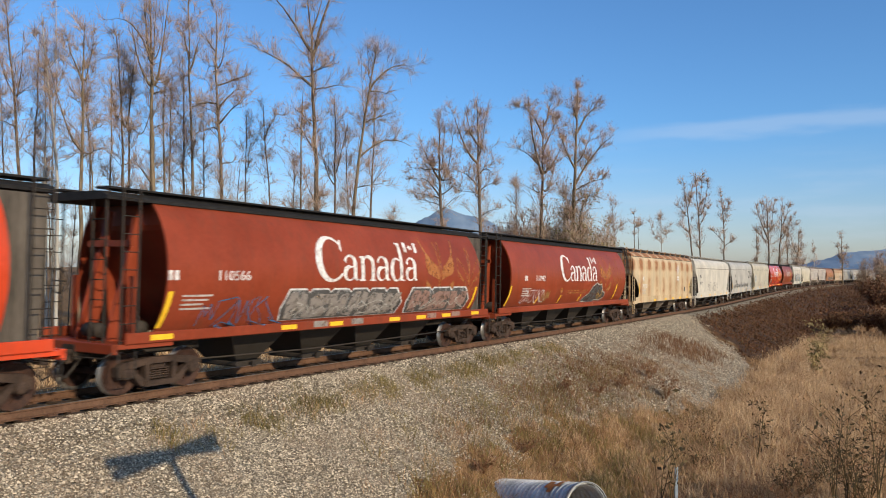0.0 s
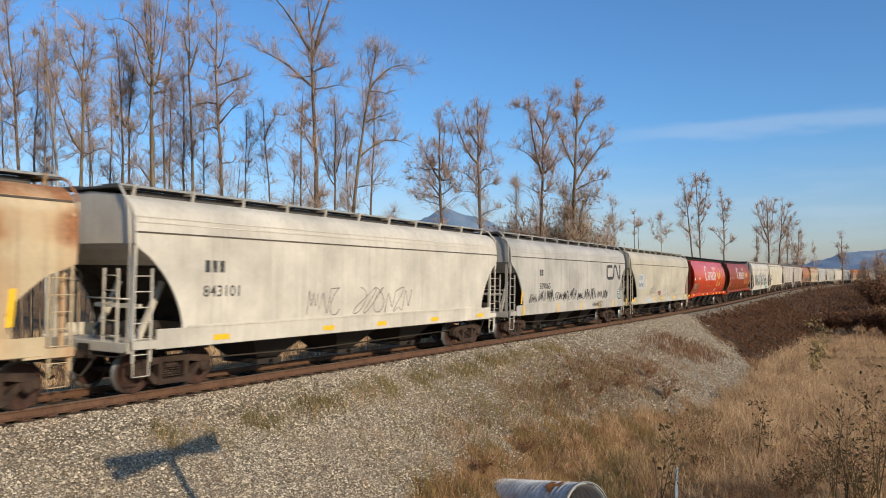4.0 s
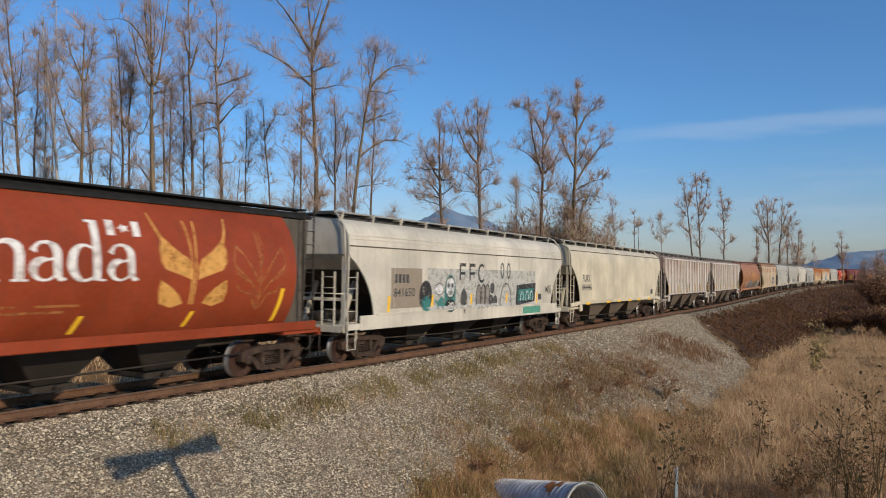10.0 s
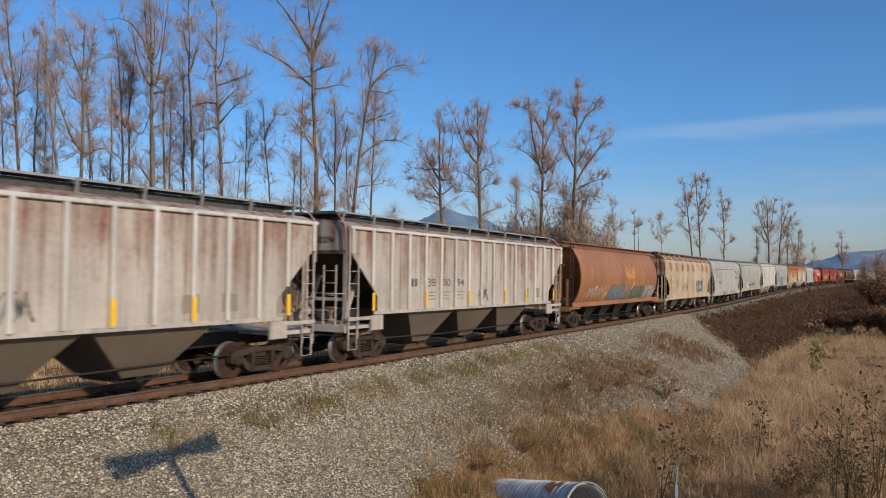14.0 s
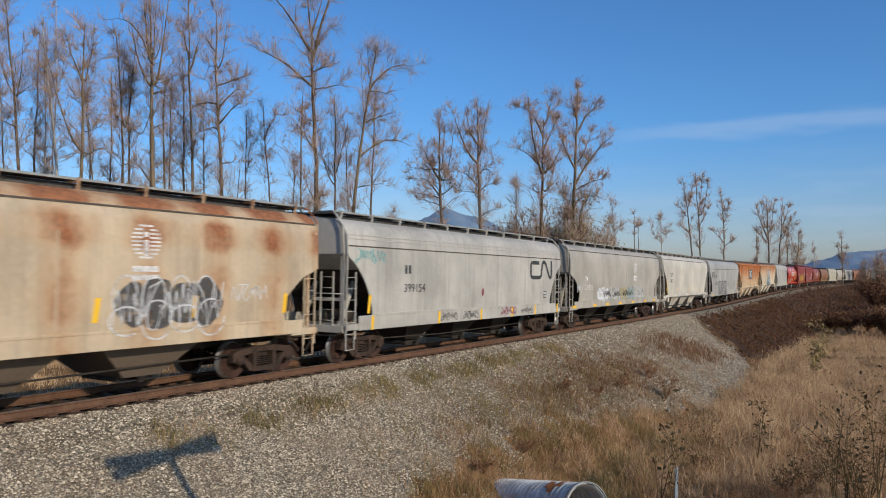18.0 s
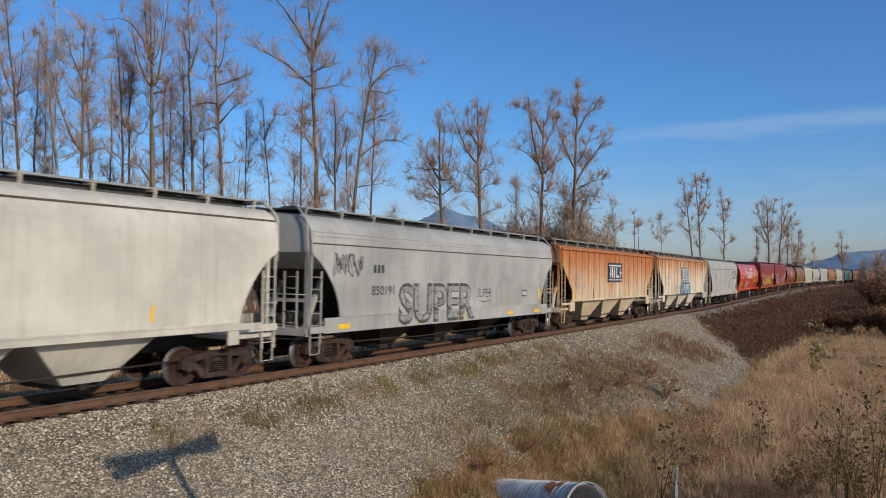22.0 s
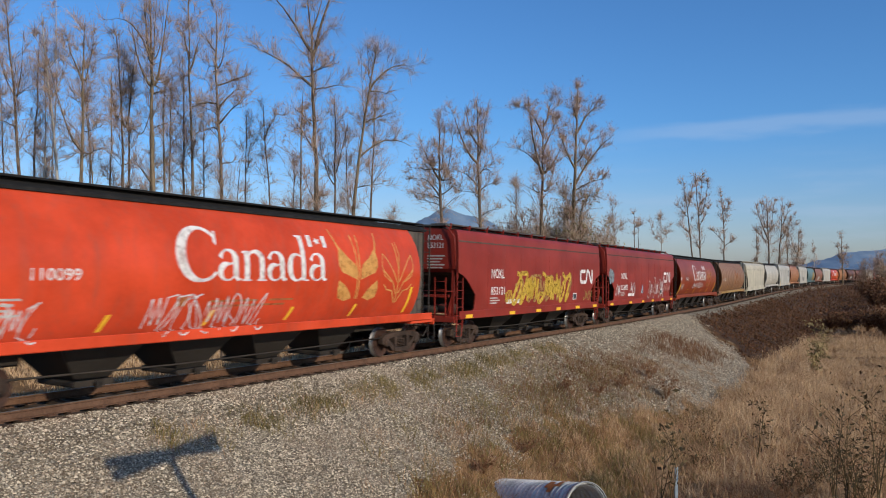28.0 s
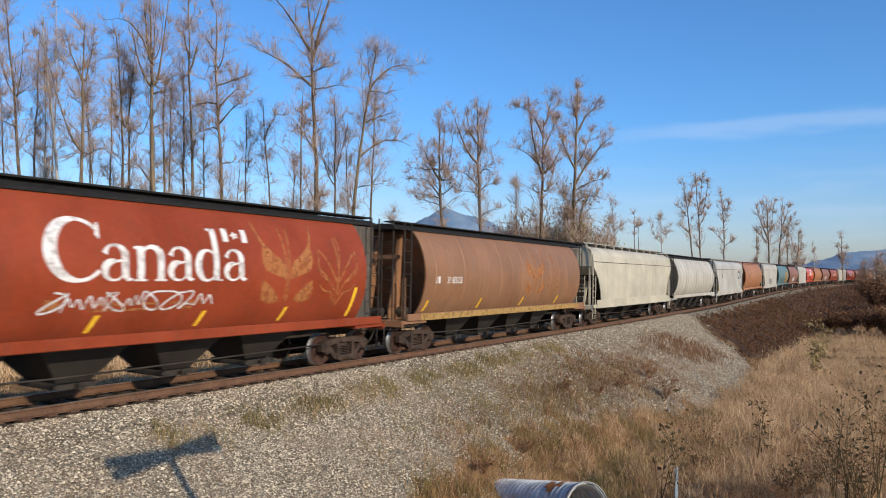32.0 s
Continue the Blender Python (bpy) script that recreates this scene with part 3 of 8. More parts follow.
def make_grass():
    V, F, off = {}, {}, {}

    def grow(kind, n, per, s0, s1, d0, d1, spread, share, h, w, lean, seed):
        r = np.random.RandomState(seed)
        x, y, z, tall = clumped(r, n, per, s0, s1, d0, d1, spread, share)
        v, f = blades(x, y, z, r, h * tall, w, lean)
        o = off.get(kind, 0)
        V.setdefault(kind, []).append(v), F.setdefault(kind, []).append(f + o)
        off[kind] = o + len(v)

    bare = lambda s, d: np.clip(1 - gravel_share(s, d) - bramble_and_shade(s, d), 0, 1)
    patchy = lambda s, d: bare(s, d) * (0.45 + 0.55 * (lumps(s, d, 5.0, 8) > -0.2))
    # the ditch and the field beside the camera
    grow("straw", 10500, 14, 4, 40, 4.6, 24, 0.12, patchy, 0.24, 0.008, 1.5, 11)
    grow("redstem", 3400, 13, 6, 46, 5.0, 20, 0.22, lambda s, d: bare(s, d) * (lumps(s, d, 3.0, 41) > 0.25), 0.22, 0.010, 1.7, 22)
    grow("pale_straw", 2300, 16, 4, 30, 5.2, 18, 0.09, lambda s, d: bare(s, d) * (lumps(s, d, 2.4, 43) > 0.0), 0.28, 0.007, 1.2, 24)
    grow("straw", 4200, 10, 36, 110, 6, 40, 0.3, patchy, 0.38, 0.02, 1.3, 12)
    grow("pale_straw", 4300, 14, 22, 72, 8.2, 24, 0.2, patchy, 0.5, 0.011, 1.0, 13)
    # knee-high feathery tussocks in the ditch
    grow("pale_straw", 1500, 22, 13, 44, 8.8, 22, 0.16, lambda s, d: bare(s, d) * (lumps(s, d, 3.4, 45) > -0.1), 0.62, 0.007, 0.75, 25)
    grow("straw", 1300, 20, 12, 44, 8.4, 22, 0.18, lambda s, d: bare(s, d) * (lumps(s, d, 3.0, 46) > 0.0), 0.5, 0.007, 0.9, 26)
    grow("straw", 3000, 9, 100, 330, 8, 90, 0.8, bare, 0.6, 0.06, 0.7, 14)
    grow("green_grass", 700, 14, 6, 34, 4.0, 9.5, 0.2, patchy, 0.22, 0.012, 1.0, 15)
    grow("green_grass", 900, 16, 6, 20, 6.0, 10.5, 0.2, lambda s, d: bare(s, d) * (lumps(s, d, 2.6, 47) > 0.15), 0.26, 0.012, 1.1, 27)
    # the far side of the line
    grow("pale_straw", 4800, 12, -10, 70, -40, -14.2, 0.3, lambda s, d: 0.95 + 0 * s, 0.34, 0.022, 1.2, 16)
    grow("straw", 1800, 9, 60, 260, -60, -4, 0.8, lambda s, d: 0.9 + 0 * s, 0.8, 0.08, 0.5, 17)
    # tufts on the gravel, along two old courses of the bank
    grow("green_grass", 2400, 12, 2, 24, 2.0, 4.0, 0.14, lambda s, d: np.exp(-((d - 2.85 + 0.02 * s) / 0.28) ** 2) * (lumps(s, d, 2.2, 61) > -0.3), 0.15, 0.012, 1.2, 18)
    grow("straw", 500, 10, 2, 26, 2.0, 4.2, 0.16, lambda s, d: np.exp(-((d - 2.9 + 0.02 * s) / 0.4) ** 2), 0.12, 0.010, 1.3, 62)
    # broad brown and olive weeds on the middle of the bank
    grow("redstem", 1300, 12, 12, 33, 2.8, 6.6, 0.2, lambda s, d: np.clip(1.2 - ((s - 23) / 9) ** 2 - ((d - 4.4) / 2.0) ** 2, 0, 1), 0.16, 0.012, 1.1, 63)
    grow("green_grass", 1200, 12, 7, 32, 3.0, 6.6, 0.2, lambda s, d: np.clip(1.1 - ((s - 19) / 10) ** 2 - ((d - 4.6) / 2.0) ** 2, 0, 1) * 0.8, 0.15, 0.013, 1.2, 64)
    grow("straw", 1300, 10, 6, 46, 2.9, 7, 0.15, lambda s, d: 0.7 * (lumps(s, d, 3.5, 21) > 0.0) * (s < 38) * np.clip((d - 3.0) / 1.2, 0, 1), 0.11, 0.009, 1.6, 19)
    grow("green_grass", 800, 10, 7, 32, 3.2, 7, 0.16, lambda s, d: 0.7 * (lumps(s, d, 2.6, 51) > 0.0) * np.clip((d - 3.0) / 1.0, 0, 1), 0.1, 0.009, 1.5, 52)
    grow("redstem", 1900, 12, 7, 38, 3.2, 7, 0.2, lambda s, d: 0.9 * (lumps(s, d, 4.0, 27) > -0.35) * np.clip((d - 3.0) / 0.8, 0, 1) * np.clip((37 - s) / 5, 0, 1) * np.clip((s - 7) / 6, 0.1, 1), 0.13, 0.009, 1.6, 23)
    grow("redstem", 700, 14, 30, 46, 3.0, 6.8, 0.22, lambda s, d: np.clip(1.25 - ((s - 37 - (d - 3) * 1.2) / 4.5) ** 2 - ((d - 4.6) / 2.0) ** 2, 0, 1), 0.34, 0.012, 0.9, 65)
    names = {"redstem": "low_weeds", "straw": "dry_grass", "pale_straw": "tall_dry_grass", "green_grass": "half_dry_grass"}
    for k in V:
        tagged(put(names[k], raw_mesh(names[k], np.concatenate(V[k]), np.concatenate(F[k])), M[k]), {"straw": "golden-brown dry grass in the ditch and fields", "pale_straw": "tall pale straw-coloured grass", "green_grass": "short half-green tufts on the gravel", "redstem": "low red-brown weeds between grass and gravel"}[k], "grass", kind="stuff")


make_grass()


def scraps(x, y, z, r, size):
    """Small randomly turned leaf quads."""
    m = len(x)
    a, b = r.normal(0, 1, (m, 3)), r.normal(0, 1, (m, 3))
    a /= np.linalg.norm(a, axis=1)[:, None]
    b -= a * (a * b).sum(1)[:, None]
    b /= np.linalg.norm(b, axis=1)[:, None]
    s = (size * r.lognormal(0, 0.3, m))[:, None]
    c = np.stack([x, y, z], -1)
    P = np.stack([c - a * s, c - b * s * 0.45, c + a * s, c + b * s * 0.45], 1)
    return P.reshape(-1, 3), np.arange(m * 4).reshape(-1, 4)


def make_brambles():
    V, F, o = [], [], 0
    for n, s0, s1, d0, d1, hh, size, seed in ((34000, 45, 105, 1.8, 13, 0.8, 0.07, 31), (20000, 100, 300, 2.2, 22, 1.2, 0.14, 32)):
        r = np.random.RandomState(seed)
        s, d = r.uniform(s0, s1, n), r.uniform(d0, d1, n)
        keep = r.uniform(0, 1, n) < bramble_and_shade(s, d)
        s, d = s[keep], d[keep]
        x, y, _ = on_line(s, d)
        top = hh * (0.35 + 0.65 * np.clip(lumps(x, y, 4.0, 33) * 0.6 + 0.5, 0, 1)) * np.clip((d - 1.6) / 1.5, 0.2, 1)
        v, f = scraps(x, y, ground_z(x, y) + top * r.uniform(0.05, 1, len(x)) ** 0.7, r, size)
        V.append(v), F.append(f + o)
        o += len(v)
    tagged(put("bramble_bank", raw_mesh("bramble_bank", np.concatenate(V), np.concatenate(F)), M["bramble"]), "dark brown withered brambles covering the bank", "brambles", kind="stuff")


make_brambles()


def shrub_mesh(seed, height, spread, n_stem, n_leaf, leaf, stem_r=0.012):
    rnd, r = random.Random(seed), np.random.RandomState(seed)
    k, tips = Kit(), []
    for i in range(n_stem):
        a = rnd.uniform(0, 6.28)
        h = height * rnd.uniform(0.55, 1.0)
        out = spread * rnd.uniform(0.2, 1)
        pts = [Vector((0.1 * math.cos(a) * t, 0.1 * math.sin(a) * t, 0)) + Vector((math.cos(a) * out * t ** 1.4, math.sin(a) * out * t ** 1.4, h * t)) + Vector((rnd.uniform(-1, 1), rnd.uniform(-1, 1), 0)) * 0.05 * height * t for t in np.linspace(0, 1, 6)]
        k.tube(pts, [stem_r * (1.1 - t) for t in np.linspace(0, 1, 6)], 4, caps=False)
        tips += pts[2:]
        for j in range(4):
            p = pts[rnd.randint(2, 4)]
            q = p + Vector((rnd.uniform(-1, 1), rnd.uniform(-1, 1), rnd.uniform(0.2, 1))) * height * 0.18
            k.tube([p, (p + q) / 2 + Vector((0, 0, 0.02)), q], [stem_r * 0.5, stem_r * 0.4, stem_r * 0.2], 3, caps=False)
            tips += [q, (p + q) / 2]
    pick = r.randint(0, len(tips), n_leaf)
    c = np.array([tuple(tips[i]) for i in pick]) + r.normal(0, height * 0.05, (n_leaf, 3))
    c[:, 2] = np.maximum(c[:, 2], 0.03)
    v, f = scraps(c[:, 0], c[:, 1], c[:, 2], r, leaf)
    return k.mesh("stems"), raw_mesh("foliage", v, f)


def add_shrub(x, y, seed, height, spread, n_stem, n_leaf, leaf, mat, label, stem=None, stem_r=0.012, z=None):
    t = tagged(new("shrub"), label, "shrub")
    t.location = (x, y, float(ground_z(x, y)) if z is None else z)
    st, fo = shrub_mesh(seed, height, spread, n_stem, n_leaf, leaf, stem_r)
    put("stem", st, stem or M["redstem"], t)
    put("foliage", fo, mat, t)
    return t


# ---- trees ----
M["bark"] = plain("grey-brown furrowed bark", (0.035, 0.024, 0.017), (0.25, 0.18, 0.125), 2.2, 0.95, 0, 0.8, 0.03, stretch=(4, 4, 0.5))
M["bark_gold"] = plain("lichen-yellow bark", (0.045, 0.035, 0.024), (0.31, 0.225, 0.14), 2.2, 0.95, 0, 0.8, 0.03, stretch=(4, 4, 0.5))
M["bark_pale"] = plain("bleached dead wood", (0.30, 0.27, 0.23), (0.5, 0.46, 0.40), 3, 0.9, 0, 0.6, 0.02, stretch=(4, 4, 0.5))
M["twig"] = leaf_mat("bare twigs", [(0.30, 0.195, 0.14), (0.52, 0.36, 0.26), (0.70, 0.52, 0.38)], 0.9)
M["dead_leaf"] = leaf_mat("withered brown leaves", [(0.24, 0.12, 0.085), (0.4, 0.215, 0.15), (0.5, 0.32, 0.22)], 0.8)
M["olive_leaf"] = leaf_mat("thin olive leaves", [(0.16, 0.14, 0.055), (0.3, 0.26, 0.1), (0.42, 0.33, 0.15)], 0.8)


def sticks(A, B, ra, rb, n=3):
    """Straight tapered sticks for many twigs at once."""
    A, B = np.asarray(A), np.asarray(B)
    t = B - A
    t = t / (np.linalg.norm(t, axis=1)[:, None] + 1e-9)
    h = np.where(np.abs(t[:, 2:3]) < 0.9, np.array([[0, 0, 1.0]]), np.array([[1.0, 0, 0]]))
    u = np.cross(t, h)
    u /= np.linalg.norm(u, axis=1)[:, None]
    w = np.cross(t, u)
    ra, rb = np.broadcast_to(ra, len(A))[:, None], np.broadcast_to(rb, len(A))[:, None]
    ring = [np.cos(2 * np.pi * k / n) * u + np.sin(2 * np.pi * k / n) * w for k in range(n)]
    P = np.stack([A + q * ra for q in ring] + [B + q * rb for q in ring], 1)
    f = np.array([(k, (k + 1) % n, n + (k + 1) % n, n + k) for k in range(n)])
    return P.reshape(-1, 3), (f[None] + (np.arange(len(A)) * 2 * n)[:, None, None]).reshape(-1, 4)


def grow(r, A, D, L, n, wiggle, up):
    """Many crooked shoots at once: starts, directions and lengths; gives their joints (m, n + 1, 3) and last directions."""
    pts, v = [A], D / np.linalg.norm(D, axis=1)[:, None]
    for _ in range(n):
        v = v + r.normal(0, wiggle, v.shape) + np.array([0, 0, up])
        v = v / np.linalg.norm(v, axis=1)[:, None]
        pts.append(pts[-1] + v * (L / n)[:, None])
    return np.stack(pts, 1), v


def shoots(parts, P, ra, rb, sides):
    """Adds the wood of many shoots, tapering from ra to rb."""
    n = P.shape[1] - 1
    for i in range(n):
        parts.append(sticks(P[:, i], P[:, i + 1], ra + (rb - ra) * i / n, ra + (rb - ra) * (i + 1) / n, sides))


def joined(name, parts):
    o, F = 0, []
    for v, f in parts:
        F.append(f + o)
        o += len(v)
    return raw_mesh(name, np.concatenate([v for v, f in parts]), np.concatenate(F), True)


def along(r, P, R, m, lo):
    """m random places on polylines P (k, n + 1, 3) past the share lo: places, directions, radii, index, share."""
    k, n = len(P), P.shape[1] - 1
    i, f = r.randint(0, k, m), lo + (1 - lo) * r.uniform(0, 1, m)
    j = np.minimum((f * n).astype(int), n - 1)
    a, b = P[i, j], P[i, j + 1]
    d = (b - a) / (np.linalg.norm(b - a, axis=1)[:, None] + 1e-9)
    return a + (b - a) * (f * n - j)[:, None], d, R[0][i] + (R[1][i] - R[0][i]) * f, i, f


def sideways(r, d, out, up):
    """Directions that leave d by out, and rise by up."""
    q = r.normal(0, 1, d.shape)
    q -= d * (q * d).sum(1)[:, None]
    q /= np.linalg.norm(q, axis=1)[:, None]
    return d + q * out + np.array([0, 0, up])


def tree_meshes(seed, height, trunk_r, low, spread, lean=0.0, bend=0.0, boughs=(), near=1.0, leaf_n=300, leaf=0.05, twigs=1.0, leaf_low=0.5):
    """A tall leafless tree: a leading stem, rising boughs (height, reach across, rise, sag, radius), side branches in three orders and a few leaves.
    near: 1 for slender twigs; larger for trees that stand far off, whose twigs gather into thicker sprays."""
    r = np.random.RandomState(seed)
    wood, fine = [], []
    n = 20
    f = np.linspace(0, 1, n + 1)
    wob = np.cumsum(r.normal(0, 0.035, (n + 1, 2)), 0) * (height / 20)
    wob -= wob[0]
    deep = r.normal(0, 0.6)
    stem = np.stack([lean * f ** 1.6 + 4 * bend * f * (1 - f) * 0.8 + wob[:, 0], deep * f + wob[:, 1], -0.4 + (height + 0.4) * f], -1)
    rr = 0.72 * trunk_r * (0.06 + 0.94 * (1 - f) ** 0.8) * np.where(f < 0.04, 1.2, 1.0) + 0.012
    for i in range(n):
        wood.append(sticks(stem[i:i + 1], stem[i + 1:i + 2], rr[i], rr[i + 1], 9))
    limbs = [(stem[int(n * low / height):], 1.0, low)]
    thick = [(rr[int(n * low / height)], 0.02)]
    for hh, reach, rise, sag, rad in boughs:
        q = np.clip((hh + 0.4) / (height + 0.4), 0, 1)
        p0 = np.array([np.interp(q, f, stem[:, c]) for c in range(3)])
        t = np.linspace(0, 1, 9)
        side = r.normal(0, 0.3) * abs(reach)
        w = np.cumsum(r.normal(0, 0.03, (9, 3)), 0) * max(1.0, abs(reach) * 0.35)
        w -= w[0]
        pts = p0 + np.stack([reach * t, side * t, rise * t + 4 * sag * t * (1 - t)], -1) + w
        rb = np.maximum(0.72 * rad * (1 - 0.85 * t) ** 1.15, 0.012 * near)
        for i in range(8):
            wood.append(sticks(pts[i:i + 1], pts[i + 1:i + 2], rb[i], rb[i + 1], 6))
        limbs.append((pts, 0.75, low))
        thick.append((0.72 * rad, 0.012 * near))
    # side branches off the stem and the boughs, as many as their length asks for
    P1, D1, L1, R1 = [], [], [], []
    for (pts, scale, _), (ta, tb) in zip(limbs, thick):
        long = float(np.linalg.norm(np.diff(pts, axis=0), axis=1).sum())
        m = max(4, int(long * (4.6 if scale == 1.0 else 3.6) / near ** 0.55 * twigs))
        P, d, rad, i, g = along(r, pts[None], (np.array([ta]), np.array([tb])), m, 0.0 if scale == 1.0 else 0.12)
        P1.append(P)
        D1.append(sideways(r, d, 1.05 if scale == 1.0 else 0.9, 0.2))
        L1.append(1.9 * spread * scale * (0.35 + 0.65 * np.sin(np.pi * np.clip(g * 0.8 + 0.2, 0, 1))) * (0.9 if scale == 1.0 else 0.8) * r.uniform(0.15, 1.0, m) ** 1.3)
        R1.append(np.clip(rad * 0.28, 0.011 * near, 0.035))
    P1, D1, L1, R1 = np.concatenate(P1), np.concatenate(D1), np.concatenate(L1), np.concatenate(R1)
    B1, _ = grow(r, P1, D1, L1, 5, 0.2, 0.1)
    shoots(wood, B1, R1, np.full(len(R1), 0.007 * near), 4)
    m2 = int(len(B1) * 6)
    P2, d2, q2, i2, g2 = along(r, B1, (R1, np.full(len(R1), 0.01 * near)), m2, 0.18)
    L2 = np.maximum(0.25, L1[i2]) * r.uniform(0.25, 0.62, m2) * (1.15 - 0.5 * g2)
    B2, v2 = grow(r, P2, sideways(r, d2, 0.75, 0.15), L2, 2, 0.18, 0.1)
    shoots(fine, B2, np.clip(q2 * 0.6, 0.0065 * near, 0.014 * near), np.full(m2, 0.0052 * near), 3)
    m3 = int(m2 * 4.2)
    P3, d3, _, i3, _ = along(r, B2, (np.zeros(m2), np.zeros(m2)), m3, 0.15)
    L3 = r.uniform(0.25, 0.95, m3) * near ** 0.45
    B3, v3 = grow(r, P3, sideways(r, d3, 0.8, 0.15), L3, 1, 0.1, 0.05)
    shoots(fine, B3, np.full(m3, 0.007 * near), np.full(m3, 0.0042 * near), 3)
    leaves = None
    if leaf_n:
        tips = B3[:, 1]
        ok = np.where(tips[:, 2] > height * leaf_low)[0]
        ok = ok if len(ok) else np.arange(m3)
        # leaves hang on in patches
        ok = ok[np.argsort(lumps(tips[ok, 0] * 1.3 + tips[ok, 1], tips[ok, 2], 4.0, seed) + r.normal(0, 0.5, len(ok)))][-max(30, int(len(ok) * 0.6)):]
        c = tips[r.choice(ok, leaf_n)] + r.normal(0, 0.05, (leaf_n, 3))
        leaves = raw_mesh("foliage", *scraps(c[:, 0], c[:, 1], c[:, 2], r, leaf))
    return joined("trunk", wood), joined("crown", fine), leaves


TREE_FOOT = -4.0      # the roots reach well below the field
TREES_SET = []


def add_tree(x, y, meshes, bark, label, turn=0.0, size=1.0, leafy=None, group="row of bare trees"):
    t = tagged(new("tree"), label, "tree", group)
    t.matrix_basis = pose(x, y, TREE_FOOT, 0, 0, turn) @ Matrix.Scale(size, 4)
    put("trunk", meshes[0], bark, t)
    put("crown", meshes[1], M["twig"], t)
    if meshes[2] is not None:
        put("foliage", meshes[2], leafy or M["dead_leaf"], t)
    return t


def place(px, depth):
    """Across and forward, for a bearing given as across / forward * 1351."""
    return (px - 784) / 1351.0 * depth, depth


def bare_tree(x, depth, height, r, bark, low, spread, lean=0.0, bend=0.0, boughs=(), leafy=200, twigs=1.0):
    """One tree of the row: where it stands, its height, trunk radius, where its crown begins and how far its branches reach."""
    near = 1.0 if depth < 60 else 1.7 if depth < 110 else 2.0 if depth < 170 else 2.4
    TREES_SET.append(x)
    twigs *= 0.85 if depth < 60 else 1.0 if depth < 110 else 0.75
    ms = tree_meshes(100 + len(TREES_SET), height, r, max(3.0, low - 2.0), spread * (1.3 if depth < 60 else 1.45 if depth < 110 else 1.15), lean, bend, boughs, near, int(leafy * (1.6 if depth < 110 else 0.9)), 0.034 if depth < 60 else 0.05 if depth < 110 else 0.06, twigs)
    kind = {"bark": "tall bare tree with grey-brown bark and few withered leaves", "bark_gold": "tall bare tree with yellowish lichened bark", "bark_pale": "slender tree with bleached bare trunk"}[bark]
    add_tree(x, depth, ms, M[bark], kind)


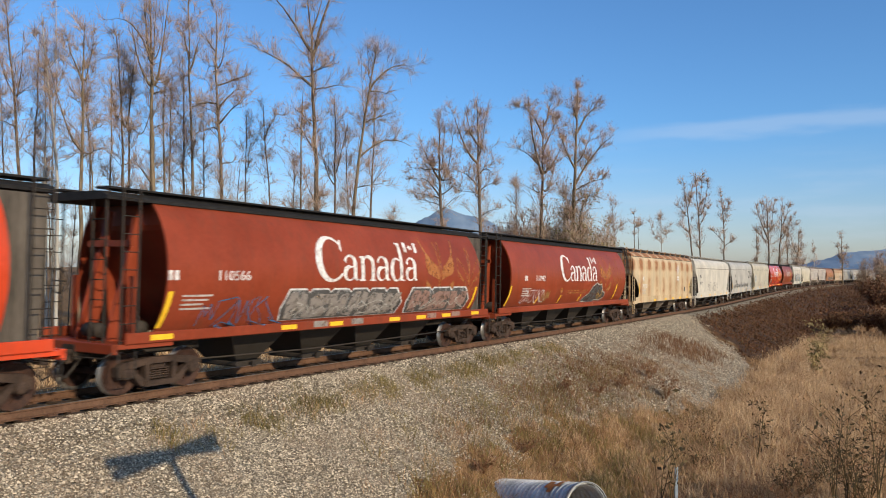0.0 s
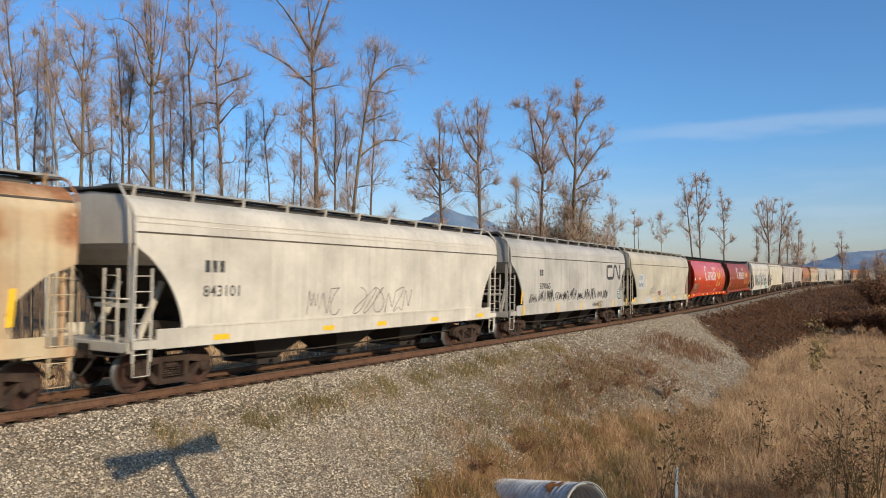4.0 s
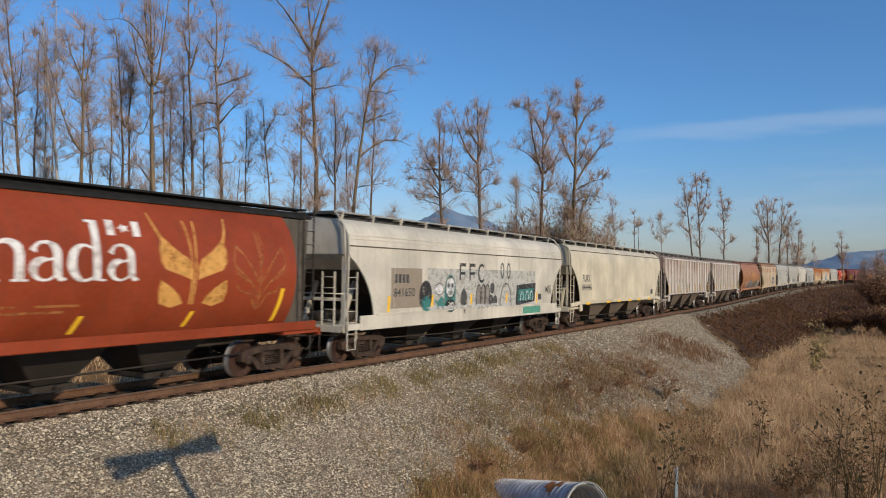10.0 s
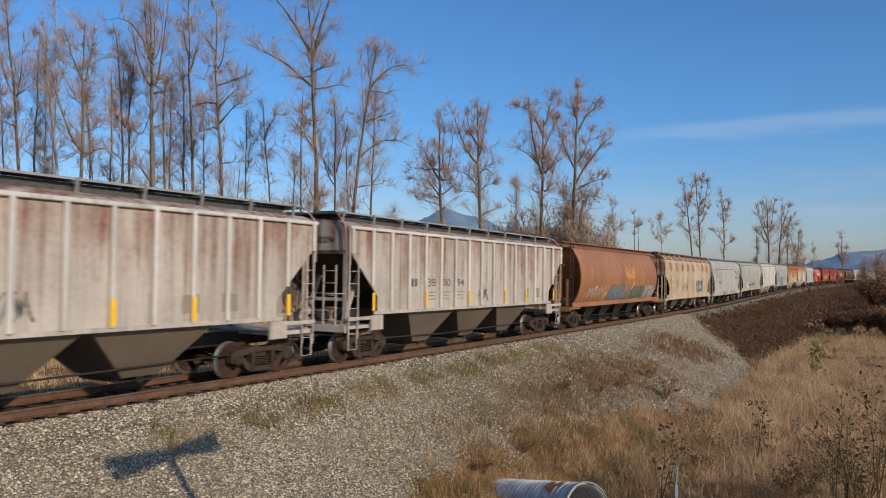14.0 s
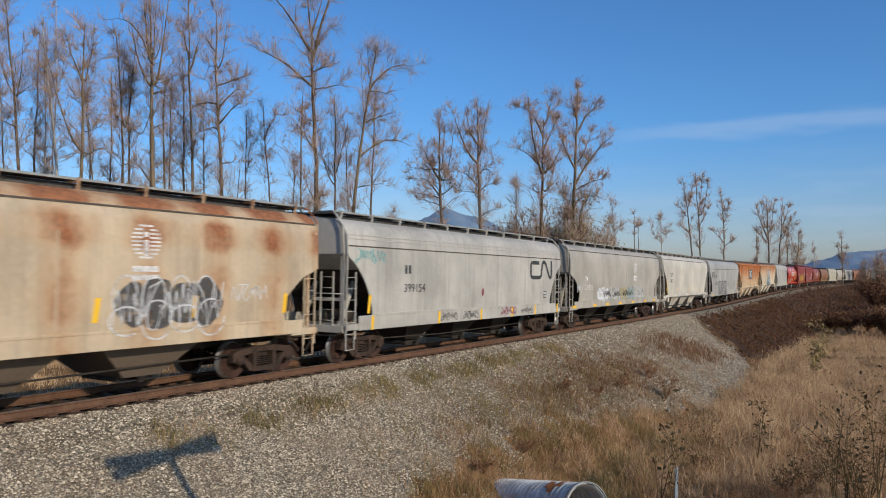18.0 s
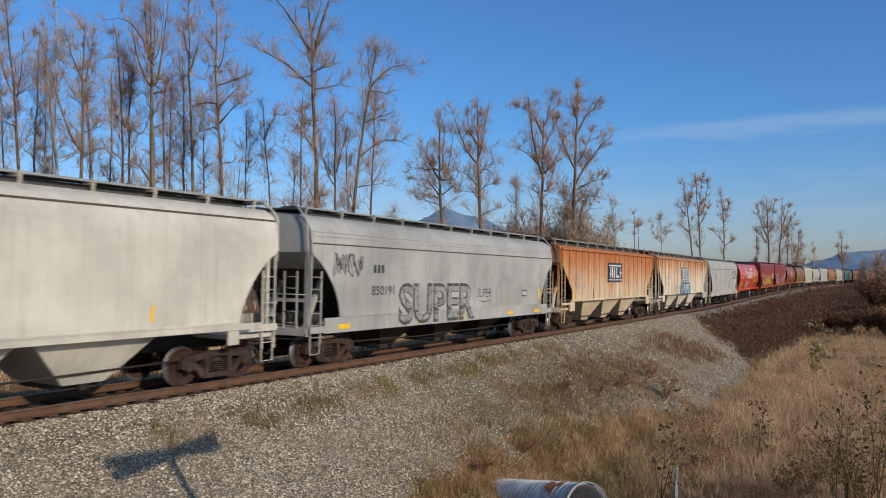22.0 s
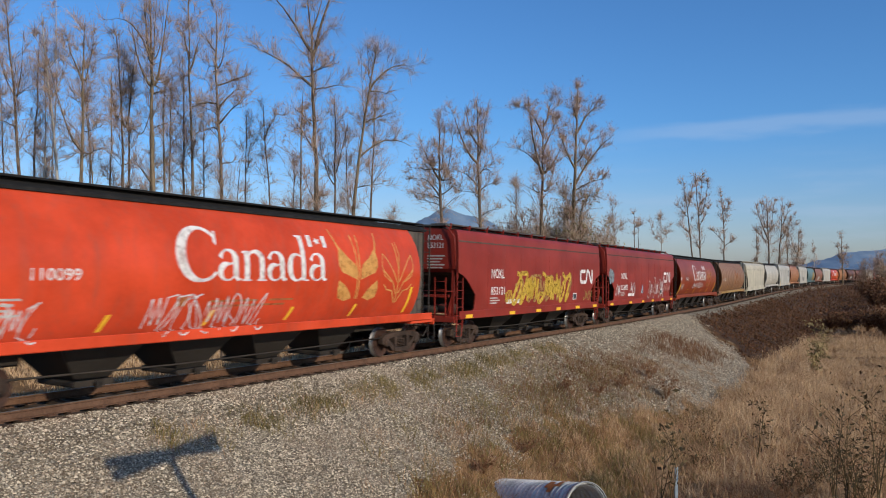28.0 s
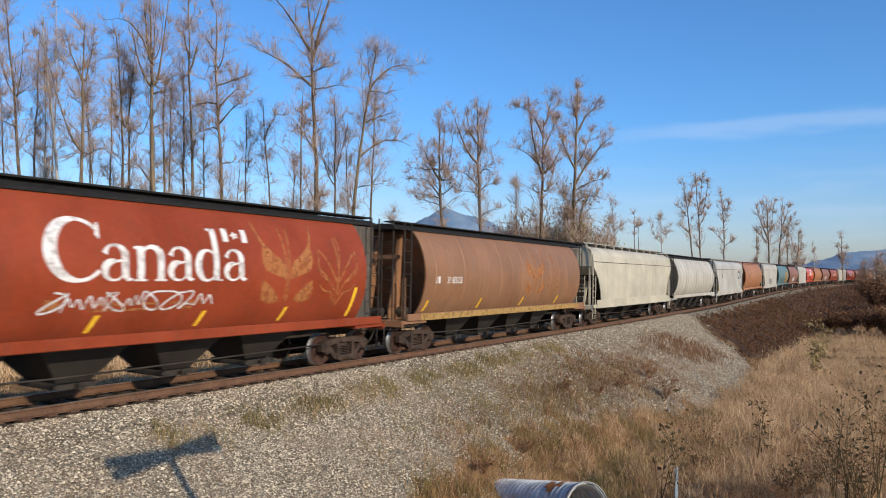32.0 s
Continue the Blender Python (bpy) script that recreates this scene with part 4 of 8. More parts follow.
def make_trees():
    bare_tree(-25.3, 46.0, 23.3, 0.20, "bark", 13.8, 1.2, lean=-1.4, bend=0.3, boughs=[(16.9, -1.2, 2.7, -0.2, 0.07), (15.0, -1.3, 0.5, 0.2, 0.05), (17.4, 0.7, 3.5, -1.9, 0.09)])
    bare_tree(-26.3, 49.0, 21.4, 0.15, "bark", 14.0, 1.1, lean=-0.2, bend=-0.1)
    bare_tree(-22.8, 45.0, 22.0, 0.18, "bark_pale", 14.1, 1.1, lean=-1.6, bend=0.3, boughs=[(18.5, 1.2, 1.7, 0.1, 0.07), (16.8, 0.8, 2.7, -0.4, 0.08), (19.2, -1.4, 1.9, 0.1, 0.07)])
    bare_tree(-24.3, 47.0, 18.7, 0.14, "bark_pale", 13.8, 0.8, lean=-0.4, bend=0.0)
    bare_tree(-24.5, 48.0, 24.5, 0.09, "bark_pale", 20.7, 0.4, lean=-0.2, bend=-0.0, twigs=0.3)
    bare_tree(-20.6, 43.0, 20.8, 0.21, "bark_gold", 14.5, 1.1, lean=-0.3, bend=0.1, boughs=[(13.3, -1.4, 5.0, -0.7, 0.11), (17.4, -1.0, 2.8, -0.1, 0.10), (17.5, 0.7, 2.8, -1.0, 0.10), (14.5, 0.9, 0.2, -0.1, 0.05), (12.9, 1.3, 0.5, 0.1, 0.05)])
    bare_tree(-21.0, 48.0, 17.9, 0.11, "bark_gold", 13.2, 0.8, lean=-1.7, bend=0.1, boughs=[(13.8, -1.4, -0.2, 0.1, 0.05)])
    bare_tree(-22.9, 52.0, 20.4, 0.12, "bark_gold", 14.6, 0.9, lean=-0.5, bend=0.0)
    bare_tree(-19.4, 46.0, 20.8, 0.17, "bark", 13.3, 1.2, lean=-0.8, bend=0.3, boughs=[(16.3, -0.8, 1.2, -1.0, 0.07), (15.9, 0.8, 4.7, -2.5, 0.12), (17.8, 0.2, 2.8, -1.9, 0.09)])
    bare_tree(-19.3, 47.0, 19.5, 0.14, "bark_gold", 13.1, 0.9, lean=-0.3, bend=0.1)
    bare_tree(-16.5, 44.0, 23.5, 0.27, "bark_gold", 13.1, 1.5, lean=-0.6, bend=-0.0, boughs=[(17.3, -1.3, 3.6, -1.0, 0.15), (18.7, -0.8, 4.6, -0.6, 0.15), (17.8, 1.1, 5.2, -2.5, 0.16), (19.2, 0.4, 4.2, -2.5, 0.11), (18.7, -2.4, 2.2, 0.9, 0.08), (16.0, -1.2, -0.5, -1.3, 0.05), (16.7, 1.3, -0.8, 0.6, 0.07), (19.7, 0.6, 2.2, -1.7, 0.08)], leafy=500, twigs=0.6)
    bare_tree(-17.7, 46.0, 18.2, 0.15, "bark_gold", 13.0, 0.7, lean=-0.3, bend=0.0)
    bare_tree(-16.6, 45.0, 17.9, 0.15, "bark_gold", 12.9, 0.7)
    bare_tree(-15.6, 46.0, 19.7, 0.15, "bark", 12.7, 0.9, lean=-0.5, bend=0.2, boughs=[(16.1, -0.8, 1.7, -0.6, 0.05), (14.8, -1.0, -1.0, 0.2, 0.04)])
    bare_tree(-15.1, 46.0, 23.2, 0.17, "bark_gold", 12.7, 1.0, lean=-0.5, bend=0.1, boughs=[(16.3, 1.2, 0.4, 0.2, 0.07), (18.4, 0.6, 2.3, 0.1, 0.10), (19.2, -0.8, 1.7, 0.6, 0.07), (14.4, 0.9, 1.2, 0.1, 0.05)])
    bare_tree(-12.0, 42.0, 21.1, 0.20, "bark", 12.2, 0.9, lean=-0.7, bend=0.1, boughs=[(16.9, 1.7, 0.8, -0.0, 0.08), (15.6, 1.7, 1.1, 0.4, 0.08), (14.7, 1.7, 1.3, 0.1, 0.08), (14.3, -0.8, 0.1, 0.2, 0.06), (15.9, -1.5, -0.0, 0.1, 0.06), (18.2, 0.6, 2.1, -1.0, 0.08), (18.8, -0.8, 1.1, -0.0, 0.06), (12.5, 0.9, 0.3, 0.0, 0.05), (17.9, -0.7, -0.6, 0.4, 0.05)])
    bare_tree(-14.0, 54.0, 17.3, 0.10, "bark_gold", 12.8, 0.9)
    bare_tree(-11.6, 52.0, 17.9, 0.12, "bark", 12.6, 0.8, lean=-0.7, bend=0.1, boughs=[(15.5, 1.1, 1.8, 0.6, 0.05)])
    bare_tree(-10.9, 54.0, 15.0, 0.10, "bark", 12.6, 0.6)
    bare_tree(-10.3, 54.0, 19.6, 0.16, "bark_gold", 13.0, 1.3, leafy=1500)
    bare_tree(-7.8, 46.0, 24.4, 0.27, "bark", 12.5, 1.2, lean=-0.8, bend=0.2, boughs=[(17.9, -4.0, 2.6, 0.2, 0.14), (20.0, -2.9, 3.6, 0.3, 0.14), (19.7, 1.2, 1.8, 0.5, 0.10), (19.4, 1.6, 4.4, 1.0, 0.15), (17.7, 1.8, 0.5, -0.0, 0.07), (18.8, 1.6, 0.3, 0.0, 0.07), (18.6, -1.4, -0.1, -0.1, 0.06), (13.9, -1.1, 1.6, 0.1, 0.09), (15.7, -0.9, -0.4, 0.3, 0.07), (21.1, 0.7, 2.6, -0.0, 0.10)], leafy=1300)
    bare_tree(-7.8, 56.0, 19.5, 0.17, "bark", 12.9, 1.5, lean=-0.4, bend=0.1, boughs=[(12.9, -1.3, 4.6, -0.6, 0.08), (13.7, 1.0, 3.6, -0.5, 0.08)], leafy=700)
    bare_tree(-7.2, 58.0, 17.2, 0.11, "bark", 13.1, 0.9, lean=-0.3, bend=0.1)
    bare_tree(-5.7, 50.0, 21.7, 0.24, "bark_gold", 12.6, 1.3, lean=1.3, bend=-0.5, boughs=[(14.2, 3.5, 0.9, 0.8, 0.11), (16.5, 1.9, 0.8, 0.1, 0.07), (18.6, 2.8, 1.6, 0.9, 0.09), (18.6, 1.7, 0.0, 0.1, 0.07), (12.2, 1.9, 0.2, -0.0, 0.06), (17.8, -0.3, 3.0, -2.1, 0.07), (19.7, -0.4, 1.9, -0.9, 0.07)], leafy=300)
    bare_tree(-5.3, 56.0, 19.7, 0.17, "bark", 13.3, 1.2, lean=0.5, bend=-0.0, leafy=300)
    bare_tree(-33.0, 58.0, 22.3, 0.13, "bark", 15.4, 1.1, lean=-0.3, bend=0.1)
    bare_tree(-26.7, 58.0, 22.0, 0.13, "bark", 15.0, 1.1, lean=-0.4, bend=0.2)
    bare_tree(-20.9, 58.0, 21.2, 0.13, "bark_gold", 14.4, 1.1, lean=0.2, bend=0.0)
    bare_tree(-18.2, 58.0, 19.0, 0.11, "bark", 13.8, 0.9)
    bare_tree(-33.7, 56.0, 24.7, 0.21, "bark", 15.5, 1.5)
    bare_tree(0.2, 92.0, 25.1, 0.44, "bark", 12.9, 1.8, lean=-0.8, bend=-0.0, boughs=[(17.8, -2.5, 4.8, -0.4, 0.24), (18.4, 1.4, 5.1, -2.5, 0.24), (15.6, -3.4, 2.4, 1.0, 0.17), (15.5, -3.0, 0.6, 0.1, 0.14), (16.0, 1.8, 1.6, -0.2, 0.14), (19.0, -3.3, 0.5, 0.0, 0.14), (14.6, -2.8, 0.9, 0.2, 0.10), (19.7, 0.6, 4.5, -2.5, 0.17)], leafy=3200)
    bare_tree(4.7, 92.0, 27.2, 0.41, "bark", 13.0, 1.6, lean=-0.5, bend=0.1, boughs=[(19.9, -3.3, 6.6, -1.1, 0.24), (20.8, 1.0, 5.9, -1.8, 0.20), (16.9, -3.0, 1.9, 0.6, 0.14), (16.1, -2.6, 0.4, 0.1, 0.10), (18.4, 1.8, -0.1, 0.8, 0.14), (16.4, 1.8, 1.1, 0.3, 0.14), (22.2, -1.6, 4.6, -0.9, 0.20), (13.3, 1.8, 1.0, 0.3, 0.10)], leafy=3200)
    bare_tree(11.8, 92.0, 25.0, 0.44, "bark", 13.0, 1.8, lean=-0.3, bend=-0.2, boughs=[(18.4, -1.9, 9.6, -1.6, 0.31), (23.0, -3.0, 3.6, 1.3, 0.17), (18.9, -3.1, 2.9, 0.4, 0.14), (18.5, 2.6, 4.2, -0.8, 0.24), (16.8, 1.5, 3.1, -1.6, 0.14), (21.3, 1.5, 3.8, -0.0, 0.17), (24.3, 1.1, 3.7, -0.9, 0.17), (16.1, -1.6, 1.0, 0.0, 0.10)], leafy=3200)
    bare_tree(15.7, 94.0, 29.4, 0.49, "bark_gold", 13.1, 1.5, lean=0.4, bend=-0.0, boughs=[(17.4, 4.5, 6.2, 0.8, 0.24), (19.5, -2.5, 6.1, -0.5, 0.21), (23.7, 2.8, 3.3, 0.7, 0.21), (16.7, 3.8, 1.6, 0.3, 0.14), (20.2, 1.8, 3.9, -0.8, 0.14), (25.5, -0.9, 3.3, -0.3, 0.17), (15.3, 3.3, 0.6, 0.5, 0.14)], leafy=3600)
    bare_tree(10.2, 104.0, 19.1, 0.19, "bark_pale", 14.2, 0.9, lean=-0.3, bend=0.0)
    bare_tree(27.0, 120.0, 18.1, 0.22, "bark_pale", 10.7, 1.2, lean=-0.3, bend=0.1, boughs=[(11.6, -1.0, 3.5, -1.0, 0.09), (12.0, 1.1, 2.4, 0.2, 0.09)], leafy=1500)
    bare_tree(30.0, 120.0, 16.4, 0.16, "bark", 14.3, 0.5, lean=-0.3, bend=0.0, boughs=[(13.8, 0.8, 1.3, -0.2, 0.09)], twigs=0.4)
    bare_tree(31.4, 122.0, 14.9, 0.14, "bark", 13.5, 0.5, lean=-0.2, bend=0.1, twigs=0.5)
    bare_tree(43.1, 150.0, 18.0, 0.19, "bark_pale", 12.9, 1.6, lean=-0.3, bend=0.3, boughs=[(12.9, -2.2, 3.9, -0.6, 0.11), (13.4, 2.0, 3.0, -0.4, 0.11)])
    bare_tree(49.3, 150.0, 25.4, 0.28, "bark", 13.5, 1.6, lean=-2.5, bend=0.4, boughs=[(18.0, -2.1, 3.3, -0.5, 0.14), (15.2, -2.6, 1.6, -0.2, 0.11), (19.6, 0.9, 5.4, -0.9, 0.17)], leafy=500)
    bare_tree(51.3, 152.0, 26.8, 0.28, "bark", 13.1, 1.7, lean=-1.1, bend=0.3, boughs=[(18.7, 1.6, 7.0, -2.5, 0.17), (16.4, 2.2, 4.0, -0.1, 0.11), (19.8, 0.9, 6.6, -2.1, 0.14)], leafy=500)
    bare_tree(55.9, 152.0, 23.3, 0.25, "bark", 12.6, 1.5, lean=-0.3, bend=0.3, boughs=[(13.1, -2.4, 2.4, 0.2, 0.11), (12.0, 2.1, 1.4, 0.3, 0.11), (17.1, 1.0, 4.9, -1.4, 0.11)], leafy=300)
    bare_tree(77.3, 180.0, 24.3, 0.37, "bark", 12.4, 2.4, lean=-0.8, bend=-0.0, boughs=[(15.1, -3.2, 7.6, -0.4, 0.23), (17.1, 1.6, 7.0, -2.5, 0.20), (14.4, -3.2, 3.3, -0.3, 0.17), (18.4, -1.7, 5.6, -2.5, 0.20)], leafy=500)
    bare_tree(79.5, 182.0, 23.8, 0.34, "bark", 12.5, 2.4, lean=1.3, bend=0.4, boughs=[(15.9, 3.0, 5.7, -0.3, 0.20), (18.6, 1.9, 4.6, -0.7, 0.17), (15.2, 3.5, 3.2, -0.2, 0.17)], leafy=500)
    bare_tree(87.4, 188.0, 17.4, 0.28, "bark_gold", 11.4, 1.7, lean=0.6, bend=0.0, boughs=[(12.1, -1.8, 4.2, -0.9, 0.17), (12.8, 1.5, 3.5, -1.3, 0.17)], leafy=700)
    bare_tree(85.2, 188.0, 16.9, 0.28, "bark", 11.4, 1.9, lean=-0.3, bend=0.1, leafy=500)
    bare_tree(75.9, 185.0, 17.1, 0.24, "bark", 11.9, 1.8, lean=-0.6, bend=0.2, leafy=400)
    bare_tree(111.9, 230.0, 15.4, 0.26, "bark_pale", 11.1, 1.4, lean=-0.2, bend=0.1, leafy=300)
    bare_tree(123.0, 235.0, 19.5, 0.43, "bark_gold", 10.5, 1.6, lean=-0.2, bend=0.1, boughs=[(11.9, -1.6, 5.2, -2.1, 0.22), (12.7, 1.6, 4.4, -2.3, 0.22)], leafy=1400)
    # thin understorey between the trunks
    small = [tree_meshes(300 + j, 12, 0.07, 4.5, 1.5, 0.5 - 0.3 * j, 0.2, (), 1.0, 120, 0.04, 0.8) for j in range(4)]
    rnd = random.Random(8)
    for j in range(30):
        x, y = place(-14 + j * 24.5 + rnd.uniform(-10, 10), rnd.uniform(47, 66))
        add_tree(x, y, small[j % 4], M["bark"], "thin bare sapling in the undergrowth", rnd.uniform(0, 360), rnd.uniform(0.7, 1.15), group="saplings under the trees")
    bushy = [tree_meshes(330 + j, 9, 0.12, 1.2, 2.6, 0, 0, [(1.5 + 0.5 * q, 2.2 * math.cos(q * 2.1 + j), 4.0, 0.3, 0.07) for q in range(5)], 1.9, 2600, 0.06, 1.2, 0.15) for j in range(3)]
    for px, dep, sz in ((872, 94, 1.2), (890, 96, 1.35), (925, 98, 1.5), (950, 99, 1.3), (1032, 93, 1.6), (1002, 95, 1.75), (985, 98, 1.5), (1052, 100, 1.25), (700, 96, 1.0), (740, 98, 1.1), (830, 98, 1.1), (1068, 105, 0.9), (1150, 150, 0.9), (1200, 155, 0.8), (1262, 155, 0.9), (1300, 160, 0.8), (1335, 185, 1.0), (1380, 185, 1.1), (1405, 185, 1.3), (1430, 210, 0.8), (1460, 240, 0.8), (1475, 230, 0.8), (1510, 260, 0.9), (1535, 250, 1.25), (1552, 240, 1.5), (1572, 230, 1.4)):
        x, y = place(px, dep)
        olive = px in (1032, 1002, 985)
        add_tree(x, y, bushy[px % 3], M["bark"], "dense bushy tree with thin olive leaves" if olive else "dense bare bushy tree", px * 7 % 360, sz, M["olive_leaf"] if olive else None, group="bushes behind the line")


make_trees()


# ---- near things: pipe, stake, sign, shrubs, hills ----
def make_pipe():
    t = tagged(new("culvert_pipe"), "corrugated grey metal culvert pipe with rust patch", "pipe")
    r0, n = 0.583, 32
    mat = plain("galvanised corrugated metal", (0.3, 0.285, 0.26), (0.74, 0.71, 0.66), 2.2, 0.75, 0.1, 0.3)
    prof = []
    L = 3.15
    for i in range(0, 265):
        x = L * i / 264
        prof.append((x, r0 + 0.02 * math.sin(2 * math.pi * x / 0.165)))
    prof += [(L, r0 - 0.03)] + [(x, r - 0.03) for x, r in prof[::-1]]
    put("pipe_wall", Kit().lathe(prof, (0, 0, 0), (1, 0, 0), n), mat, t)
    put("end_band", Kit().lathe([(0.0, r0 - 0.03), (0.0, r0 + 0.04), (0.09, r0 + 0.04), (0.09, r0 + 0.02)], (L - 0.06, 0, 0), (L + 1, 0, 0), n), M["galv"], t)
    rust = plain("orange rust", (0.3, 0.1, 0.03), (0.5, 0.2, 0.06), 6, 0.9)
    rnd = random.Random(2)
    for x, a, w in ((2.25, 1.2, 0.16), (2.55, 1.3, 0.13), (2.4, 1.0, 0.12)):
        rows = [[(x + dx * w, (r0 + 0.028) * -math.cos(a + da) , (r0 + 0.028) * math.sin(a + da)) for da in np.linspace(-0.22, 0.22, 5)] for dx in (-0.6, -0.2, 0.3, 0.7)]
        put("rust_patch", Kit().grid(rows, True), rust, t)
    return t


PIPE = make_pipe()
PIPE.matrix_basis = pose(1.62, 19.41, -3.066, 0, -11.8, -59)


def make_sign():
    """The post beside the road whose shadow falls on the bank."""
    t = tagged(new("road_signpost"), "tall grey post with a wide cross board", "sign")
    x, y = 3.88, 4.4
    z = float(ground_z(x, y))
    t.location = (x, y, z)
    H = 5.45 - z
    put("post", Kit().tube([(0, 0, -0.3), (0, 0, H)], 0.075, 10), M["galv"], t)
    k = Kit()
    for q in (-0.13, 0.1):
        k.box((0, 0.03 * np.sign(q), 0.0), (2.6, 0.04, 0.25), turn=Matrix.Rotation(q, 4, "Y"), ch=0.01)
    k.box((-0.4, 0, -0.03), (1.0, 0.08, 0.3), ch=0.01)
    put("board", k, M["galv"], t, at=pose(0, 0, H - 0.1, 0, 0, 90 - math.degrees(HEAD0)))


make_sign()


def make_stake():
    t = tagged(new("marker_stake"), "weathered blue-grey marker stake in the grass", "stake")
    x, y = 6.2, 20.2
    t.location = (x, y, float(ground_z(x, y)))
    put("stake_post", Kit().box((0, 0, 0.45), (0.09, 0.05, 1.15), ch=0.012).box((0, -0.03, 0.85), (0.07, 0.02, 0.2)), plain("blue-grey painted wood", (0.2, 0.24, 0.28), (0.36, 0.4, 0.43), 6, 0.8), t)


make_stake()
M["dark_leaf"] = leaf_mat("dark withered leaves", [(0.045, 0.036, 0.02), (0.11, 0.08, 0.04), (0.18, 0.115, 0.055)])
M["pale_leaf"] = leaf_mat("pale straw-green leaves", [(0.2, 0.15, 0.06), (0.36, 0.27, 0.12), (0.46, 0.34, 0.17)])
for px, dep, h, sp, ns_, nl, lf, seed in ((1192, 19.5, 3.2, 0.3, 3, 70, 0.07, 1), (1170, 19.8, 2.2, 0.4, 3, 50, 0.06, 2), (1500, 17.5, 3.6, 0.6, 6, 220, 0.045, 3), (1520, 17.2, 2.6, 0.5, 5, 150, 0.04, 4), (1552, 18, 3.9, 0.5, 5, 170, 0.045, 5), (1340, 24, 2.5, 0.4, 3, 120, 0.05, 6), (1478, 18.5, 3.0, 0.45, 5, 140, 0.04, 9), (1465, 22, 1.2, 0.7, 9, 260, 0.03, 7), (1390, 20, 1.0, 0.6, 9, 220, 0.028, 8), (1535, 19, 1.4, 0.8, 10, 300, 0.03, 10), (1430, 21, 1.0, 0.7, 8, 200, 0.028, 14)):
    x, y = place(px, dep)
    add_shrub(x, y, seed, h, sp, ns_, nl, lf, M["dark_leaf"], "thin upright weed with dark withered leaves", stem=M["dark_leaf"], stem_r=0.016)
for px, dep, h, sp, seed in ((1450, 52, 2.2, 0.5, 11), (1456, 60, 3.2, 0.7, 12), (1445, 46, 1.6, 0.6, 13)):
    x, y = place(px, dep)
    add_shrub(x, y, seed, h, sp, 5, 260, 0.09, M["pale_leaf"], "slim shrub with pale grey-green leaves")
for px, dep, h, sp, seed in ((1500, 80, 2.3, 2.2, 21), (1535, 82, 2.6, 2.4, 22), (1565, 78, 2.8, 2.4, 23), (1475, 84, 1.8, 2.0, 24), (1590, 76, 3.0, 2.4, 25), (1550, 130, 4.5, 4.0, 26), (1580, 120, 4.5, 4.0, 27), (1540, 160, 5.2, 4.0, 28), (1562, 170, 6.0, 4.5, 29)):
    x, y = place(px, dep)
    add_shrub(x, y, seed, h, sp, 40, 2600, 0.10 if dep < 100 else 0.16, M["bramble"], "dense dark brown bush", stem_r=0.016)
# low dark brush in the dry grass
brush = random.Random(77)
for j in range(20):
    x, y = place(brush.uniform(1215, 1575), brush.uniform(18.5, 30))
    add_shrub(x, y, 60 + j, brush.uniform(0.5, 1.1), brush.uniform(0.5, 0.9), 10, 170, 0.03, M["dark_leaf"] if j % 3 else M["redstem"], "low dark brush in the dry grass", stem_r=0.007)
# weeds on the gravel slope
for px, dep, h, sp, nl, seed in ((1180, 34, 1.2, 0.9, 500, 31), (1150, 36, 1.0, 0.9, 400, 32), (1100, 32, 0.8, 0.8, 300, 33), (1060, 30, 0.6, 0.7, 260, 34), (1000, 29, 0.5, 0.7, 220, 35), (930, 22, 0.5, 0.6, 240, 36), (860, 19.5, 0.5, 0.6, 260, 37)):
    x, y = place(px, dep)
    add_shrub(x, y, seed, h, sp, 22, nl, 0.035, M["redstem"], "low red-brown weed on the gravel", stem_r=0.006)


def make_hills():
    m, n, l, b = base_mat("distant wooded hills with painted haze")
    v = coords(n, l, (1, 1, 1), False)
    # The blue haze of distance is put into the hills' colour.
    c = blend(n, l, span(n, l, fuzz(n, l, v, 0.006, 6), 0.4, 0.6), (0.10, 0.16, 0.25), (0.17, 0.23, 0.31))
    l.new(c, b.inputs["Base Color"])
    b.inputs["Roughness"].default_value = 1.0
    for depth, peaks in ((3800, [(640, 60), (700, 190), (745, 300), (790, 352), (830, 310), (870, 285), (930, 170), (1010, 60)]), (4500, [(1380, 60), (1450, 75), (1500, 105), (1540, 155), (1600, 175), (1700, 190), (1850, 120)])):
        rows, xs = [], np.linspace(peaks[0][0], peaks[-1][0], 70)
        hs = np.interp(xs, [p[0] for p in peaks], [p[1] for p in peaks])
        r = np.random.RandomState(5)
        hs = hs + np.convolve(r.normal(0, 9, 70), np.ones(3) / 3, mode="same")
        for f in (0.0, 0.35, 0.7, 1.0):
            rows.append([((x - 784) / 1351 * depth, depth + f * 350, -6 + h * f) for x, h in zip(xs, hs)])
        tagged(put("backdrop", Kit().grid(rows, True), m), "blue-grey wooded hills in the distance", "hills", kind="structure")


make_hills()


# ---- the train: shared running gear ----
WHEEL_R, AXLE_HALF = 0.457, 0.89


